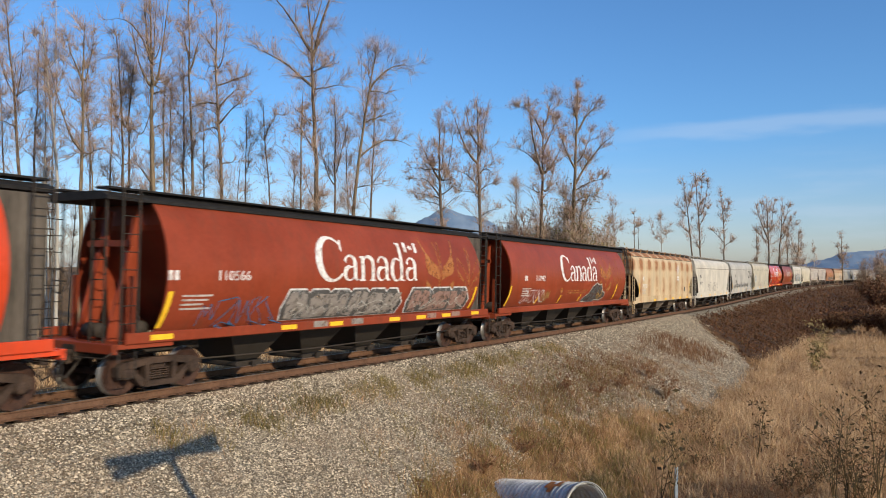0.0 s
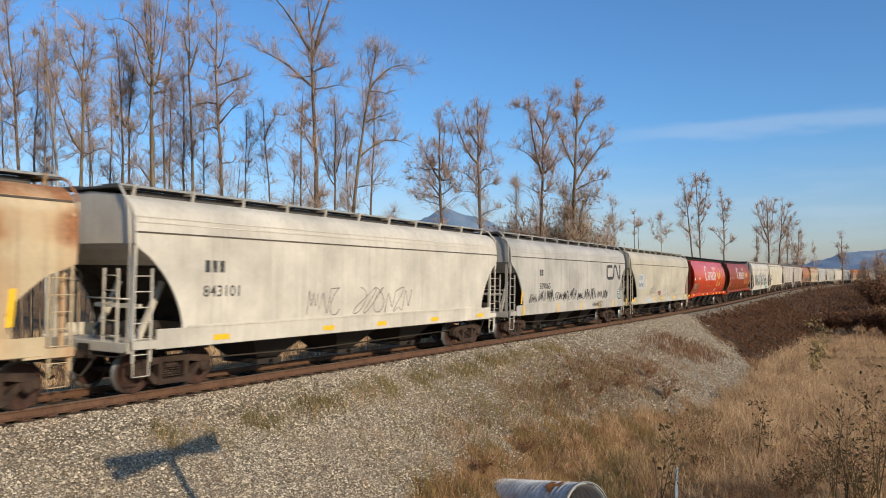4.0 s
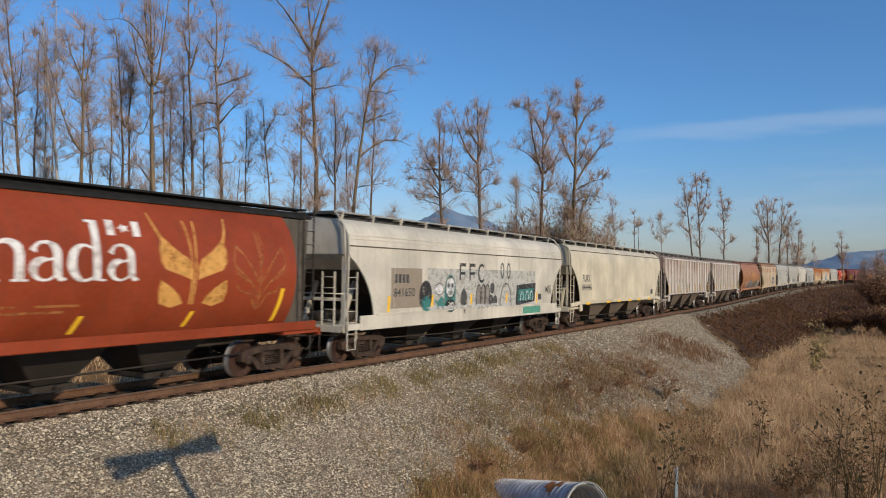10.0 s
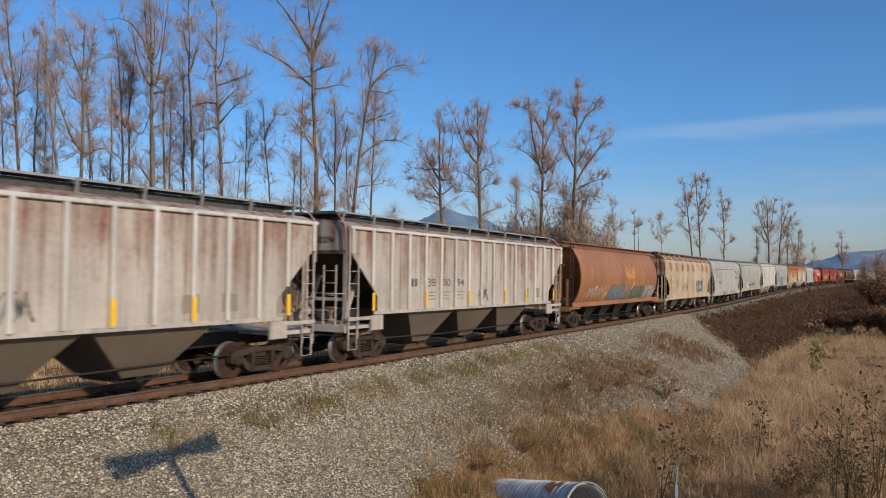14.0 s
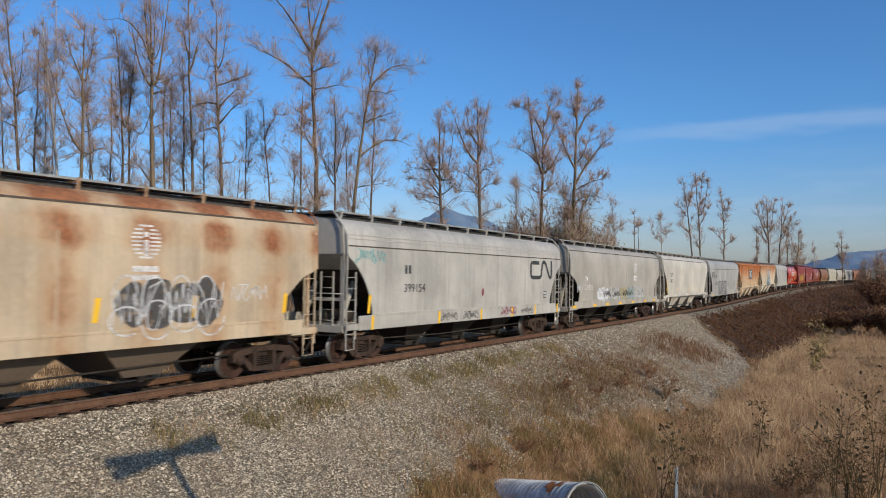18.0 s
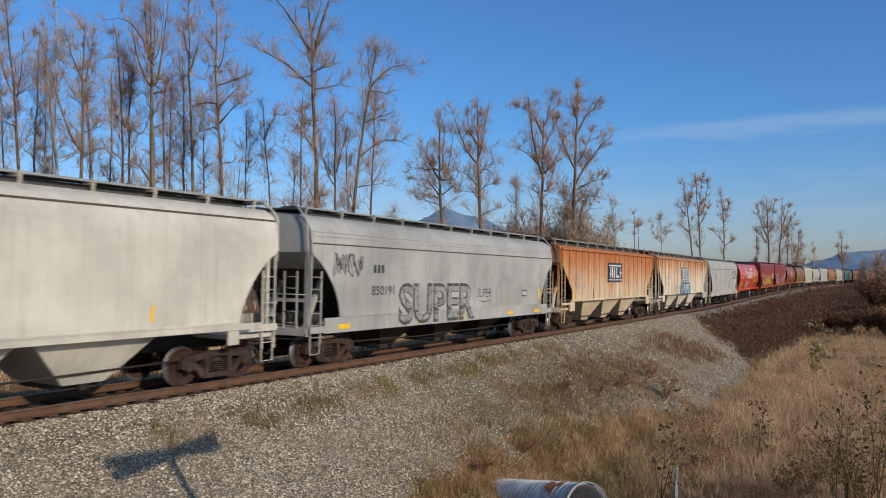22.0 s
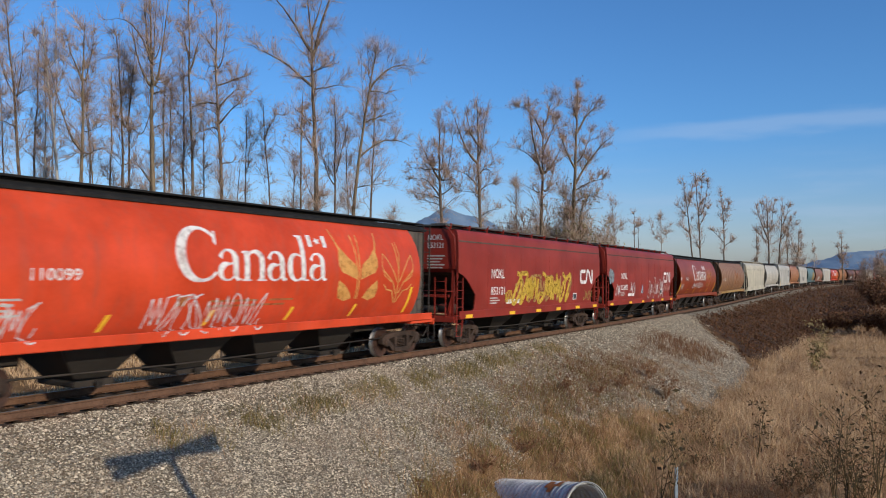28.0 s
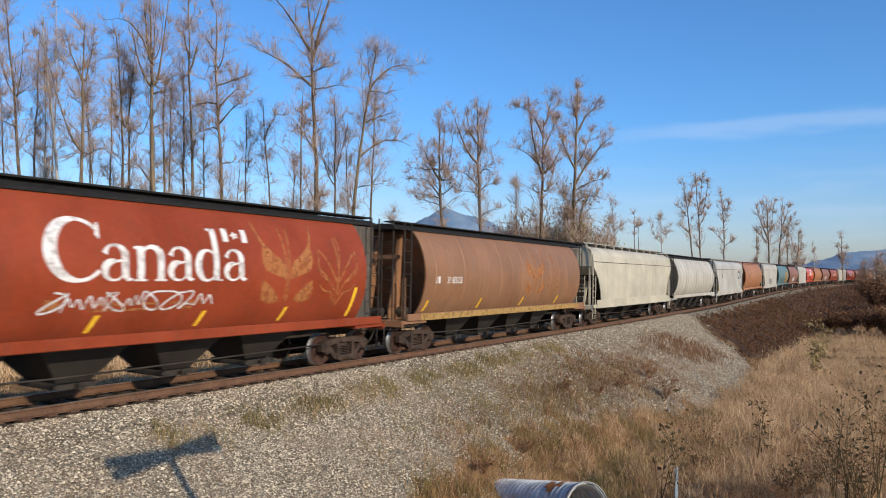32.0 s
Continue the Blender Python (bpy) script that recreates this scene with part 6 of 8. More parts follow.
def bubbles(rnd, width, height, n, grow=0.0):
    """The filled shape of a spray-painted piece: one swollen band with a lobed outline."""
    top, low = [], []
    ph = [rnd.uniform(0.75, 1.0) for _ in range(n + 1)]
    m = n * 9
    for i in range(m + 1):
        a = i / m
        lobe = abs(math.sin(math.pi * a * n)) ** 0.45
        k = ph[min(n, int(a * n))]
        end = min(1.0, 6 * a, 6 * (1 - a)) ** 0.5
        top.append((width * a, height * (0.5 + 0.5 * k * (0.72 + 0.28 * lobe) * end + grow)))
        low.append((width * a + 0.02, height * (0.5 - 0.5 * k * (0.78 + 0.22 * lobe) * end - grow) - 0.002))
    return poly_mesh([[low[i], low[i + 1], top[i + 1], top[i]] for i in range(m)])


def bars_mesh(rows):
    """Plain bars: (x, y, length, height) each."""
    return poly_mesh([[(x, y), (x + a, y), (x + a, y + b), (x, y + b)] for x, y, a, b in rows])


def mark(car, kind, me, x0, z0, sx, sz, mat, name, label="", lift=0.004):
    return put(name, drape(me, kind, x0, z0, sx, sz, lift), mat, car, label)


# ---- paints of the cars ----
P_ = {
    "bright": paint("bright red paint", (0.60, 0.062, 0.02), 0.2, 0.22, rough=0.22),
    "dark": paint("dull brick-red paint", (0.245, 0.043, 0.017), 0.35, 0.36, rust=0.1, rough=0.4, grime_col=(0.12, 0.05, 0.03)),
    "dark2": paint("dull deep-red paint", (0.255, 0.044, 0.015), 0.35, 0.36, rough=0.4, grime_col=(0.12, 0.05, 0.03)),
    "maroon": paint("maroon paint", (0.25, 0.027, 0.016), 0.2, 0.16, rough=0.4),
    "cream": paint("cream paint", (0.49, 0.43, 0.32), 0.25, 0.25),
    "white": paint("off-white paint", (0.58, 0.52, 0.425), 0.2, 0.22),
    "warm": paint("warm cream paint", (0.58, 0.50, 0.365), 0.2, 0.18),
    "grey": paint("light grey paint", (0.44, 0.405, 0.35), 0.2, 0.3),
    "beige": paint("dusty grey-beige paint", (0.41, 0.365, 0.3), 0.25, 0.35),
    "coolgrey": paint("cool grey paint", (0.4, 0.375, 0.335), 0.2, 0.3),
    "rusttan": paint("cream paint with rust panels", (0.55, 0.42, 0.255), 0.3, 0.3, rust=0.34, rust_col=(0.28, 0.11, 0.045), bands=1.95),
    "rusttan2": paint("pinkish cream paint with rust", (0.52, 0.40, 0.265), 0.3, 0.3, rust=0.26, rust_col=(0.26, 0.09, 0.035), bands=1.95),
    "ribgrey": paint("chalky grey paint over rust", (0.48, 0.40, 0.335), 0.4, 0.5, rust=0.54, rust_col=(0.2, 0.085, 0.05), runs_down=0.2),
    "chalk": paint("chalky pale grey paint", (0.6, 0.54, 0.48), 0.4, 0.4, rust=0.2, rust_col=(0.22, 0.1, 0.06)),
    "orange": paint("faded orange-brown paint", (0.35, 0.145, 0.058), 0.3, 0.4, rust=0.3, rust_col=(0.17, 0.06, 0.03)),
    "tanbrown": paint("faded tan-brown paint", (0.25, 0.118, 0.055), 0.3, 0.45, rust=0.2, rust_col=(0.15, 0.06, 0.03)),
    "rustorange": paint("cream paint gone to orange rust", (0.64, 0.52, 0.36), 0.3, 0.2, rust=0.8, rust_col=(0.4, 0.112, 0.022), runs_down=0.42, streaky=True),
    "rustcream": paint("cream paint with running rust", (0.7, 0.6, 0.45), 0.3, 0.2, rust=0.44, rust_col=(0.36, 0.11, 0.025), runs_down=0.5, streaky=True),
    "brown": paint("red-brown paint", (0.24, 0.095, 0.05), 0.3, 0.4, rust=0.2),
    "teal": paint("faded blue-green paint", (0.10, 0.17, 0.17), 0.3, 0.4, rust=0.25),
    "pale": paint("pale grey paint", (0.45, 0.40, 0.33), 0.3, 0.4),
}


def sprayed(m, low, high):
    """Thin, uneven coats that let the car show through."""
    n, l = m.node_tree.nodes, m.node_tree.links
    f = fuzz(n, l, coords(n, l), 5.5, 7, 0.7)
    l.new(span(n, l, f, 0.36, 0.52, low, high), n["Principled BSDF"].inputs["Alpha"])
    return m


for worn in ("white", "wheat", "wheat_dim", "pale_letter", "black_letter"):
    sprayed(M[worn], 0.5 if worn != "wheat_dim" else 0.25, 1.0 if worn != "wheat_dim" else 0.75)
# The shade of the end recess, painted as a near-black sheet colour.
RECESS_SHADE = plain("slope sheet with recess shade", (0.018, 0.014, 0.011), (0.075, 0.055, 0.04), 2, 0.9)
# Darker brown for one lap joint on each side.
SEAM_DARK = plain("dark brown lap joint", (0.05, 0.038, 0.028), (0.13, 0.1, 0.075), 4, 0.9)
WEB = plain("grimy grey-brown plate", (0.045, 0.036, 0.028), (0.14, 0.115, 0.092), 1.6, 0.85, stretch=(3, 3, 0.4))
DUSTY = paint("dusty brown bay paint", (0.135, 0.1, 0.07), 0.4, 0.5)
# Grime, and shade beneath the car put into the near-black bay colour.
UNDER = paint("grimy bay paint with underside shade", (0.03, 0.024, 0.019), 0.4, 0.5, grime_col=(0.02, 0.016, 0.012))
SPRAY = {n: sprayed(plain("spray paint " + n, tuple(c * 0.8 for c in col), col, 5, 0.5, 0, 0.03), 0.35, 0.97) for n, col in {
    "black": (0.035, 0.035, 0.035), "silver": (0.30, 0.26, 0.23), "primer": (0.5, 0.475, 0.43), "paleink": (0.3, 0.4, 0.5), "ashen": (0.37, 0.35, 0.32), "fadeyellow": (0.47, 0.4, 0.23), "fadegreen": (0.34, 0.38, 0.34), "dusk": (0.09, 0.085, 0.08), "rose": (0.33, 0.2, 0.16), "blue": (0.05, 0.14, 0.26), "cyan": (0.12, 0.42, 0.42), "teal": (0.06, 0.22, 0.2),
    "green": (0.09, 0.33, 0.23), "white": (0.72, 0.7, 0.68), "yellow": (0.65, 0.42, 0.05), "pink": (0.5, 0.22, 0.18), "wine": (0.3, 0.04, 0.08), "greyblue": (0.22, 0.26, 0.28), "dimteal": (0.16, 0.14, 0.13), "ochre": (0.42, 0.25, 0.08)}.items()}
PATCH = {n: plain("patch " + n, tuple(c * 0.85 for c in col), col, 4, 0.6, 0, 0.05) for n, col in {"taupe": (0.30, 0.24, 0.18), "blackish": (0.06, 0.06, 0.065), "paleblue": (0.5, 0.5, 0.48), "redbrown": (0.24, 0.07, 0.03)}.items()}


def add_ladders(car, kind, hb, mat):
    """Corner ladders on the sides and ladders and rails on the ends."""
    if kind == "cyl":
        side = shared(("side_ladder", "cyl", mat.name), lambda: ladder_kit(0.42, 1.0, 4.42, 9), [mat])
        endl = shared(("end_ladder", "cyl", mat.name), lambda: ladder_kit(0.45, 1.0, 4.42, 8, "y"), [mat])
        for e in (-1, 1):
            for y in (-1, 1):
                put("side_ladder", side, mat, car, at=(e * (hb - 0.42), y * 1.34, 0))
            put("end_ladder", endl, mat, car, at=(e * (hb - 0.08), e * 0.75, 0))
        return
    zt = {"hop": 2.75, "ic": 2.7, "rib": 2.95, "tall": 2.6}[kind]
    side = shared(("side_ladder", kind, mat.name), lambda: ladder_kit(0.44, 0.75, zt, 6).box((-0.22, 0, zt + 0.55), (0.05, 0.05, 1.1)), [mat])
    endl = shared(("end_ladder", kind, mat.name), lambda: ladder_kit(0.46, 1.15, zt, 5, "y").tube([(0, -0.6, 2.1), (0, 0.9, 2.1)], 0.018, 5), [mat])
    for e in (-1, 1):
        for y in (-1, 1):
            put("side_ladder", side, mat, car, at=pose(e * (hb - 0.27), y * 1.52, 0, 0, 0, 0 if e < 0 else 180))
        put("end_ladder", endl, mat, car, at=(e * (hb + 0.02), e * 0.85, 0))
        # roof grab rail that bends down over the end
        k = Kit().tube([(e * (hb - 0.05), -0.9, 4.56), (e * (hb + 0.06), -1.15, 4.45), (e * (hb + 0.08), -1.45, 4.1), (e * (hb + 0.06), -1.5, 3.0)], 0.028, 6)
        put("grab_rail", k, mat, car)


def add_roof(car, kind, hb, black, rail_mat):
    if kind == "cyl":
        k = Kit()
        y = side_cyl(4.22) + 0.07
        edge = [(-y, 4.2), (-y, 4.27), (-y + 0.22, 4.38), (y - 0.22, 4.38), (y, 4.27), (y, 4.2)]
        k.grid([[(-hb, q, z), (hb, q, z)] for q, z in edge], False)
        for e in (-1, 1):
            k.add([(e * hb, q, z) for q, z in edge], [(0, 1, 2, 3, 4, 5)])
        k.add([(-hb, -y, 4.2), (hb, -y, 4.2), (hb, y, 4.2), (-hb, y, 4.2)], [(3, 2, 1, 0)])
        put("roof", k, black, car, "black-coated flat roof")
        for yy in (-0.78, 0.78):
            put("running_board", Kit().box((0, yy, 4.46), (2 * hb - 0.2, 0.42, 0.05), ch=0.01), black, car)
            put("board_support", Kit().box((0, yy, 4.425), (2 * hb - 0.6, 0.05, 0.05)), black, car)
        put("hatch", Kit().box((0, 0, 4.47), (2 * hb - 4.0, 0.62, 0.12), ch=0.04), black, car, "long black trough hatch")
        return
    zr = TOP[kind]
    zb = 4.6 if kind == "tall" else 4.545
    n = 11
    for sg in (-1, 1):
        put("running_board", Kit().box((0, sg * 0.68, zb), (2 * hb, 0.56, 0.04)), M["grating"], car)
        put("board_edge", Kit().box((0, sg * 0.975, zb), (2 * hb, 0.022, 0.05)), M["galv"] if kind != "tall" else M["grating"], car)
    put("hatch_coaming", Kit().box((0, 0, (zb + 4.2) / 2 - 0.03), (2 * hb - 0.9, 1.5, zb - 4.26), ch=0.05), M["grating"], car, "dark trough hatch along the roof")
    for e in (-1, 1):
        put("crossover_board", Kit().box((e * (hb - 0.2), 0, zb - 0.045), (0.5, 2.1, 0.05)), M["grating"], car)
    bracket = shared(("board_bracket", kind, rail_mat.name), lambda: Kit().box((0, -1.02, zb - 0.13), (0.045, 0.07, 0.34), turn=Matrix.Rotation(0.22, 4, "X"), ch=0.012).box((0, -0.85, zb - 0.05), (0.05, 0.3, 0.05)), [rail_mat])
    for i in range(n):
        x = -hb + 0.35 + i * (2 * hb - 0.7) / (n - 1)
        put("board_bracket", bracket, rail_mat, car, at=(x, 0, 0))
    for i in range(8):
        x = (i - 3.5) * (2 * hb - 3.0) / 8
        put("hatch", shared(("hatch", "low"), lambda: Kit().lathe([(0, 0.0), (0, 0.33), (0.1, 0.33), (0.15, 0.25), (0.17, 0)], (0, 0, 0), (0, 0, 1), 14), [M["grating"]]), M["grating"], car, at=(x, 0, zr - 0.01))


def add_sill(car, kind, hb, mat, shallow=False):
    for sg in (-1, 1):
        k = Kit()
        if kind == "cyl":
            k.box((0, sg * 1.46, 1.26), (2 * hb - 0.5, 0.08, 0.24), ch=0.02)
        elif kind in ("hop", "ic"):
            k.box((0, sg * 1.575, 1.36 if shallow else 1.26 if kind == "ic" else 1.22), (2 * hb - 1.2, 0.035, 0.16 if shallow else 0.36 if kind == "ic" else 0.44), ch=0.008)
            k.box((0, sg * 1.585, 1.45), (2 * hb - 2.9, 0.05, 0.05))
            for e in (-1, 1):
                k.box((e * (hb - 0.5), sg * 1.55, 1.3 if shallow else 1.12), (1.0, 0.06, 0.18))
                if shallow:
                    k.box((e * (hb - 1.5), sg * 1.55, 1.1), (0.35, 0.05, 0.34), ch=0.01)
        elif kind == "tall":
            k.box((0, sg * 1.575, 1.22), (2 * hb - 0.3, 0.05, 0.3), ch=0.01)
        else:
            k.box((0, sg * 1.54, 1.5), (2 * hb - 2.6, 0.06, 0.1))
            for e in (-1, 1):
                k.box((e * (hb - 0.8), sg * 1.53, 1.36), (1.6, 0.06, 0.1))
                k.box((e * (hb - 1.45), sg * 1.53, 1.2), (0.62, 0.07, 0.46), ch=0.02)
                k.lathe([(-0.04, 0.0), (-0.04, 0.085), (0.045, 0.085), (0.045, 0.06), (0.01, 0.05), (0.01, 0.0)], (e * (hb - 1.45), sg * 1.53, 1.2), (e * (hb - 1.45), sg * 2.53, 1.2), 12)
        put("side_sill", k, mat, car)


def add_bays(car, kind, hb, mat):
    wide = kind == "rib" or mat is not UNDER
    n = {"cyl": 4, "hop": 3, "ic": 3, "tall": 3, "rib": 3}[kind]
    x0 = hb - 3.4
    step = 2 * x0 / n
    for i in range(n):
        x = -x0 + step * (i + 0.5)
        yt, zt = (1.1, 1.32) if kind == "cyl" else (1.42, LOW[kind] + 0.01)
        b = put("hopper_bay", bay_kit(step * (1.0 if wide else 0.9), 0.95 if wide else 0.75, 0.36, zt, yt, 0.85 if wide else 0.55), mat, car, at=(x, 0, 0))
        put("outlet_gate", shared(("outlet_gate",), lambda: Kit().box((0, 0, 0.31), (0.95, 1.3, 0.13), ch=0.03).tube([(0.0, -0.85, 0.31), (0.0, 0.85, 0.31)], 0.045, 8).box((0, -0.82, 0.31), (0.16, 0.06, 0.16)), [M["steel_dark"]]), M["steel_dark"], b)
    for e in (-1, 1):
        put("stub_sill", Kit().box((e * (hb - 1.65), 0, 0.93), (3.4, 0.42, 0.34), ch=0.03), M["steel_dark"], car)
    put("brake_pipe", Kit().tube([(-hb + 2.6, -0.98, 0.62), (-2.0, -1.02, 0.55), (2.0, -1.02, 0.58), (hb - 2.6, -0.98, 0.62)], 0.025, 6), M["steel_dark"], car)


def add_end(car, kind, hb, mat, e):
    """Platform, brake gear and slope-sheet stays at one end."""
    k = Kit()
    k.box((e * (hb - 0.75), 0, 1.10), (1.5, 2.9, 0.10))
    k.box((e * (hb - 0.02), 0, 1.06), (0.10, 2.9, 0.22), ch=0.015)
    put("end_platform", k, mat, car)
    turn = lambda q: Matrix.Rotation(e * q, 4, "Y")
    if kind == "cyl":
        for y in (-0.62, 0.62):
            put("slope_stay", Kit().box((e * (hb - 0.92), y * 0.8, 2.6), (0.12, 0.14, 3.0), turn=turn(-0.22)), mat, car)
            put("gusset", Kit().prism([(e * (hb - 0.45), 1.15), (e * (hb - 1.15), 1.15), (e * (hb - 1.3), 4.0), (e * (hb - 1.2), 4.1)], y * 0.85 - 0.02, y * 0.85 + 0.02), mat, car)
            put("end_post", Kit().box((e * (hb - 0.75), y * 1.6, 1.85), (0.1, 0.1, 1.45)), mat, car)
        put("cross_brace", Kit().box((e * (hb - 0.9), 0, 3.3), (0.08, 1.5, 0.14)), mat, car)
        if e > 0:      # upright webs between roof and platform
            for y in (-1.05, 0.0, 1.05):
                put("end_web", Kit().prism([(hb - 1.25, 1.15), (hb - 0.3, 1.15), (hb - 0.14, 4.16), (hb - 1.25, 4.16)], y - 0.02, y + 0.02), WEB, car, "grimy upright web plate")
    else:
        for y in (-0.75, 0.75):
            put("slope_stay", Kit().box((e * (hb - 1.1), y, 1.85), (0.12, 0.10, 2.0), turn=turn(-0.45)), mat, car)
            put("end_post", Kit().box((e * (hb - 0.12), y * 1.75, 2.3), (0.09, 0.09, 2.4)), mat, car)
        put("cross_brace", Kit().box((e * (hb - 0.8), 0, 1.9), (0.1, 1.5, 0.1)), mat, car)
    put("cut_lever", Kit().tube([(e * (hb + 0.05), -1.45, 1.0), (e * (hb + 0.12), -1.3, 0.88), (e * (hb + 0.12), -0.3, 0.86), (e * (hb + 0.2), -0.12, 0.98)], 0.016, 5), M["steel_dark"], car)
    put("air_hose", Kit().tube([(e * (hb - 0.05), -0.3, 0.82), (e * (hb + 0.15), -0.32, 0.6), (e * (hb + 0.3), -0.3, 0.42), (e * (hb + 0.45), -0.28, 0.5)], 0.026, 6), M["steel_dark"], car)
    for y in (-1.5, 1.5):
        put("step_stirrup", Kit().tube([(e * (hb - 0.08), y, 1.0), (e * (hb - 0.08), y, 0.45), (e * (hb - 0.48), y, 0.45), (e * (hb - 0.48), y, 1.0)], 0.018, 5), mat if kind != "cyl" else M["steel_dark"], car)
    if e < 0:
        put("brake_cylinder", Kit().lathe([(0, 0), (0, 0.16), (0.5, 0.16), (0.55, 0.06), (0.7, 0.05), (0.7, 0)], (-(hb - 0.5), -0.35, 1.38), (-(hb - 0.5), 0.5, 1.38), 12), M["steel_dark"], car)
        put("air_reservoir", Kit().lathe([(0, 0), (0.03, 0.15), (0.08, 0.19), (0.7, 0.19), (0.75, 0.15), (0.78, 0)], (-(hb - 1.15), -0.9, 1.40), (-(hb - 1.15), 0.5, 1.40), 12), M["steel_dark"], car)
        put("brake_wheel", Kit().tube([(-(hb + 0.08), 0.35 + 0.27 * math.cos(a), 2.45 + 0.27 * math.sin(a)) for a in np.linspace(0, 6.283, 17)], 0.018, 5).tube([(-(hb + 0.08), 0.1, 2.45), (-(hb + 0.08), 0.6, 2.45)], 0.015, 5).tube([(-(hb + 0.08), 0.35, 2.2), (-(hb + 0.08), 0.35, 2.7)], 0.015, 5), M["steel_dark"], car)


def ribs(car, kind, hb, mat, n, flat=True):
    """Posts welded to the outside of the sides, or hoops round a barrel."""
    f, lo, hi = SIDES[kind], LOW[kind], TOP[kind]
    for i in range(n):
        x = -hb + 0.12 + (2 * hb - 0.24) * i / (n - 1) if kind == "rib" else -hb + 1.9 + (2 * hb - 3.8) * i / (n - 1)
        for sg in (-1, 1):
            k = Kit()
            if kind == "rib":
                z0 = max(1.54, next((z for z in np.linspace(1.3, 3.4, 60) if abs(x) < hb - end_cut(kind, z)), 3.3))
                k.box((x, sg * (1.555 if flat else 1.58), (z0 + 4.05) / 2), (0.085 if flat else 0.12, 0.055 if flat else 0.11, 4.05 - z0), ch=0.015 if flat else 0.03)
            else:
                zs = np.linspace(lo + 0.05, hi - 0.02, 18)
                rows = [[(x + dx, sg * (f(z) + dy), z) for dx, dy in ((-0.045, 0.0), (-0.02, 0.018), (0.02, 0.018), (0.045, 0.0))] for z in zs]
                k.grid(rows, True, 0, flip=sg > 0)
            put("rib", k, mat, car)


def seams(car, kind, hb, mat, side):
    """Lap joints of the upper side sheets."""
    f = side
    for z, h in ((3.50, 0.035), (3.72, 0.02), (3.84, 0.02)) if kind == "hop" else ((4.0, 0.045),) if kind == "ic" else ((3.93, 0.05),):
        k = Kit()
        for sg in (-1, 1):
            rows = [[(-hb + 0.02, sg * (f(q) + o), q), (hb - 0.02, sg * (f(q) + o), q)] for q, o in ((z, 0.0), (z, 0.014), (z + h, 0.014), (z + h, 0.0))]
            k.grid(rows, False, 0, flip=sg > 0)
        put("seam", k, SEAM_DARK if z in (3.50, 4.0, 3.93) else mat, car)


def welds(car, kind, hb, mat):
    """Upright weld lines between the side sheets."""
    f = SIDES[kind]
    n = 8
    me = Kit()
    zs = np.linspace(1.5, 3.46 if kind in ("hop", "ic") else 3.6, 8)
    me.grid([[(dx, -(f(z) + dy), z) for dx, dy in ((-0.018, 0.0), (-0.006, 0.005), (0.006, 0.005), (0.018, 0.0))] for z in zs], True)
    mesh = me.mesh("weld")
    mesh.materials.append(mat)
    for i in range(n):
        put("weld", mesh, mat, car, at=(-hb + 2.4 + (2 * hb - 4.8) * i / (n - 1), 0, 0))


def sill_tape(car, kind, hb, at, z=1.1, w=0.5, h=0.13):
    z = {"cyl": 1.2, "tall": 1.1, "ic": 1.12}.get(kind, z)
    y = {"cyl": 1.508, "hop": 1.60, "ic": 1.60, "tall": 1.606, "rib": 1.575}[kind]
    for x in at:
        put("reflector", Kit().add([(-hb + x, -y, z), (-hb + x + w, -y, z), (-hb + x + w, -y, z + h), (-hb + x, -y, z + h)], [(0, 1, 2, 3)]), M["yellow"], car)


def side_tape(car, kind, hb, at, z=1.35, w=0.13, h=0.5, lean=0.22):
    for x in at:
        mark(car, kind, poly_mesh([[(0, 0), (w, 0), (w + lean, h), (lean, h)]]), -hb + x, z, 1, 1, M["yellow"], "reflector", lift=0.006)


def data_panel(car, kind, hb, x, z, mat):
    rows = [(0, 0.62 - i * 0.1, 0.9 - 0.13 * (i % 3), 0.045) for i in range(4)]
    mark(car, kind, bars_mesh(rows), -hb + x, z, 1, 1, mat, "data_lettering", "rows of small lettering")


def number(car, kind, hb, txt, x, z, h, mat, wide=1.0, label="painted car number"):
    mark(car, kind, text_mesh(txt, 0.012), -hb + x, z, h / 0.7 * wide, h / 0.7, mat, "number", label, 0.005)


def initials(car, kind, hb, x, z, n, h, mat):
    """Short owner's initials as plain bars."""
    mark(car, kind, bars_mesh([(i * h * 0.8, 0, h * 0.55, h) for i in range(n)]), -hb + x, z, 1, 1, mat, "owner_mark", "", 0.005)


def code(car, kind, hb, txt, x, z, h, mat, wide=1.0):
    """Painted reporting letters."""
    mark(car, kind, text_mesh(txt, 0.012), -hb + x, z, h / 0.7 * wide, h / 0.7, mat, "owner_mark", "painted reporting letters", 0.005)


def wordmark(car, hb, letter, x):
    for ch, o in zip("Canada", (0.0, 1.16, 1.94, 2.8, 3.58, 4.44)):
        mark(car, "cyl", poly_mesh(serif_letter(ch)), -hb + x + o, 2.48, 0.88, 0.76, letter, "letter", "large white serif letter")
    mark(car, "cyl", flag_mesh(), -hb + x + 4.5, 3.42, 0.8, 0.32, letter, "flag_emblem")


def piece(car, kind, hb, x, z, w, h, n, fill, line, seed, word="graffiti", pen=None):
    """A spray-painted piece: swollen fill and outline strokes over it."""
    rnd = random.Random(seed)
    if fill:
        mark(car, kind, bubbles(rnd, w, h, n), -hb + x, z, 1, 1, SPRAY[fill], word, "spray-painted graffiti", 0.007)
    if line:
        mark(car, kind, scrawl(rnd, w, h, n, pen or (0.05 if fill else 0.035)), -hb + x, z, 1, 1, SPRAY[line], word, "spray-painted scrawl", 0.010)


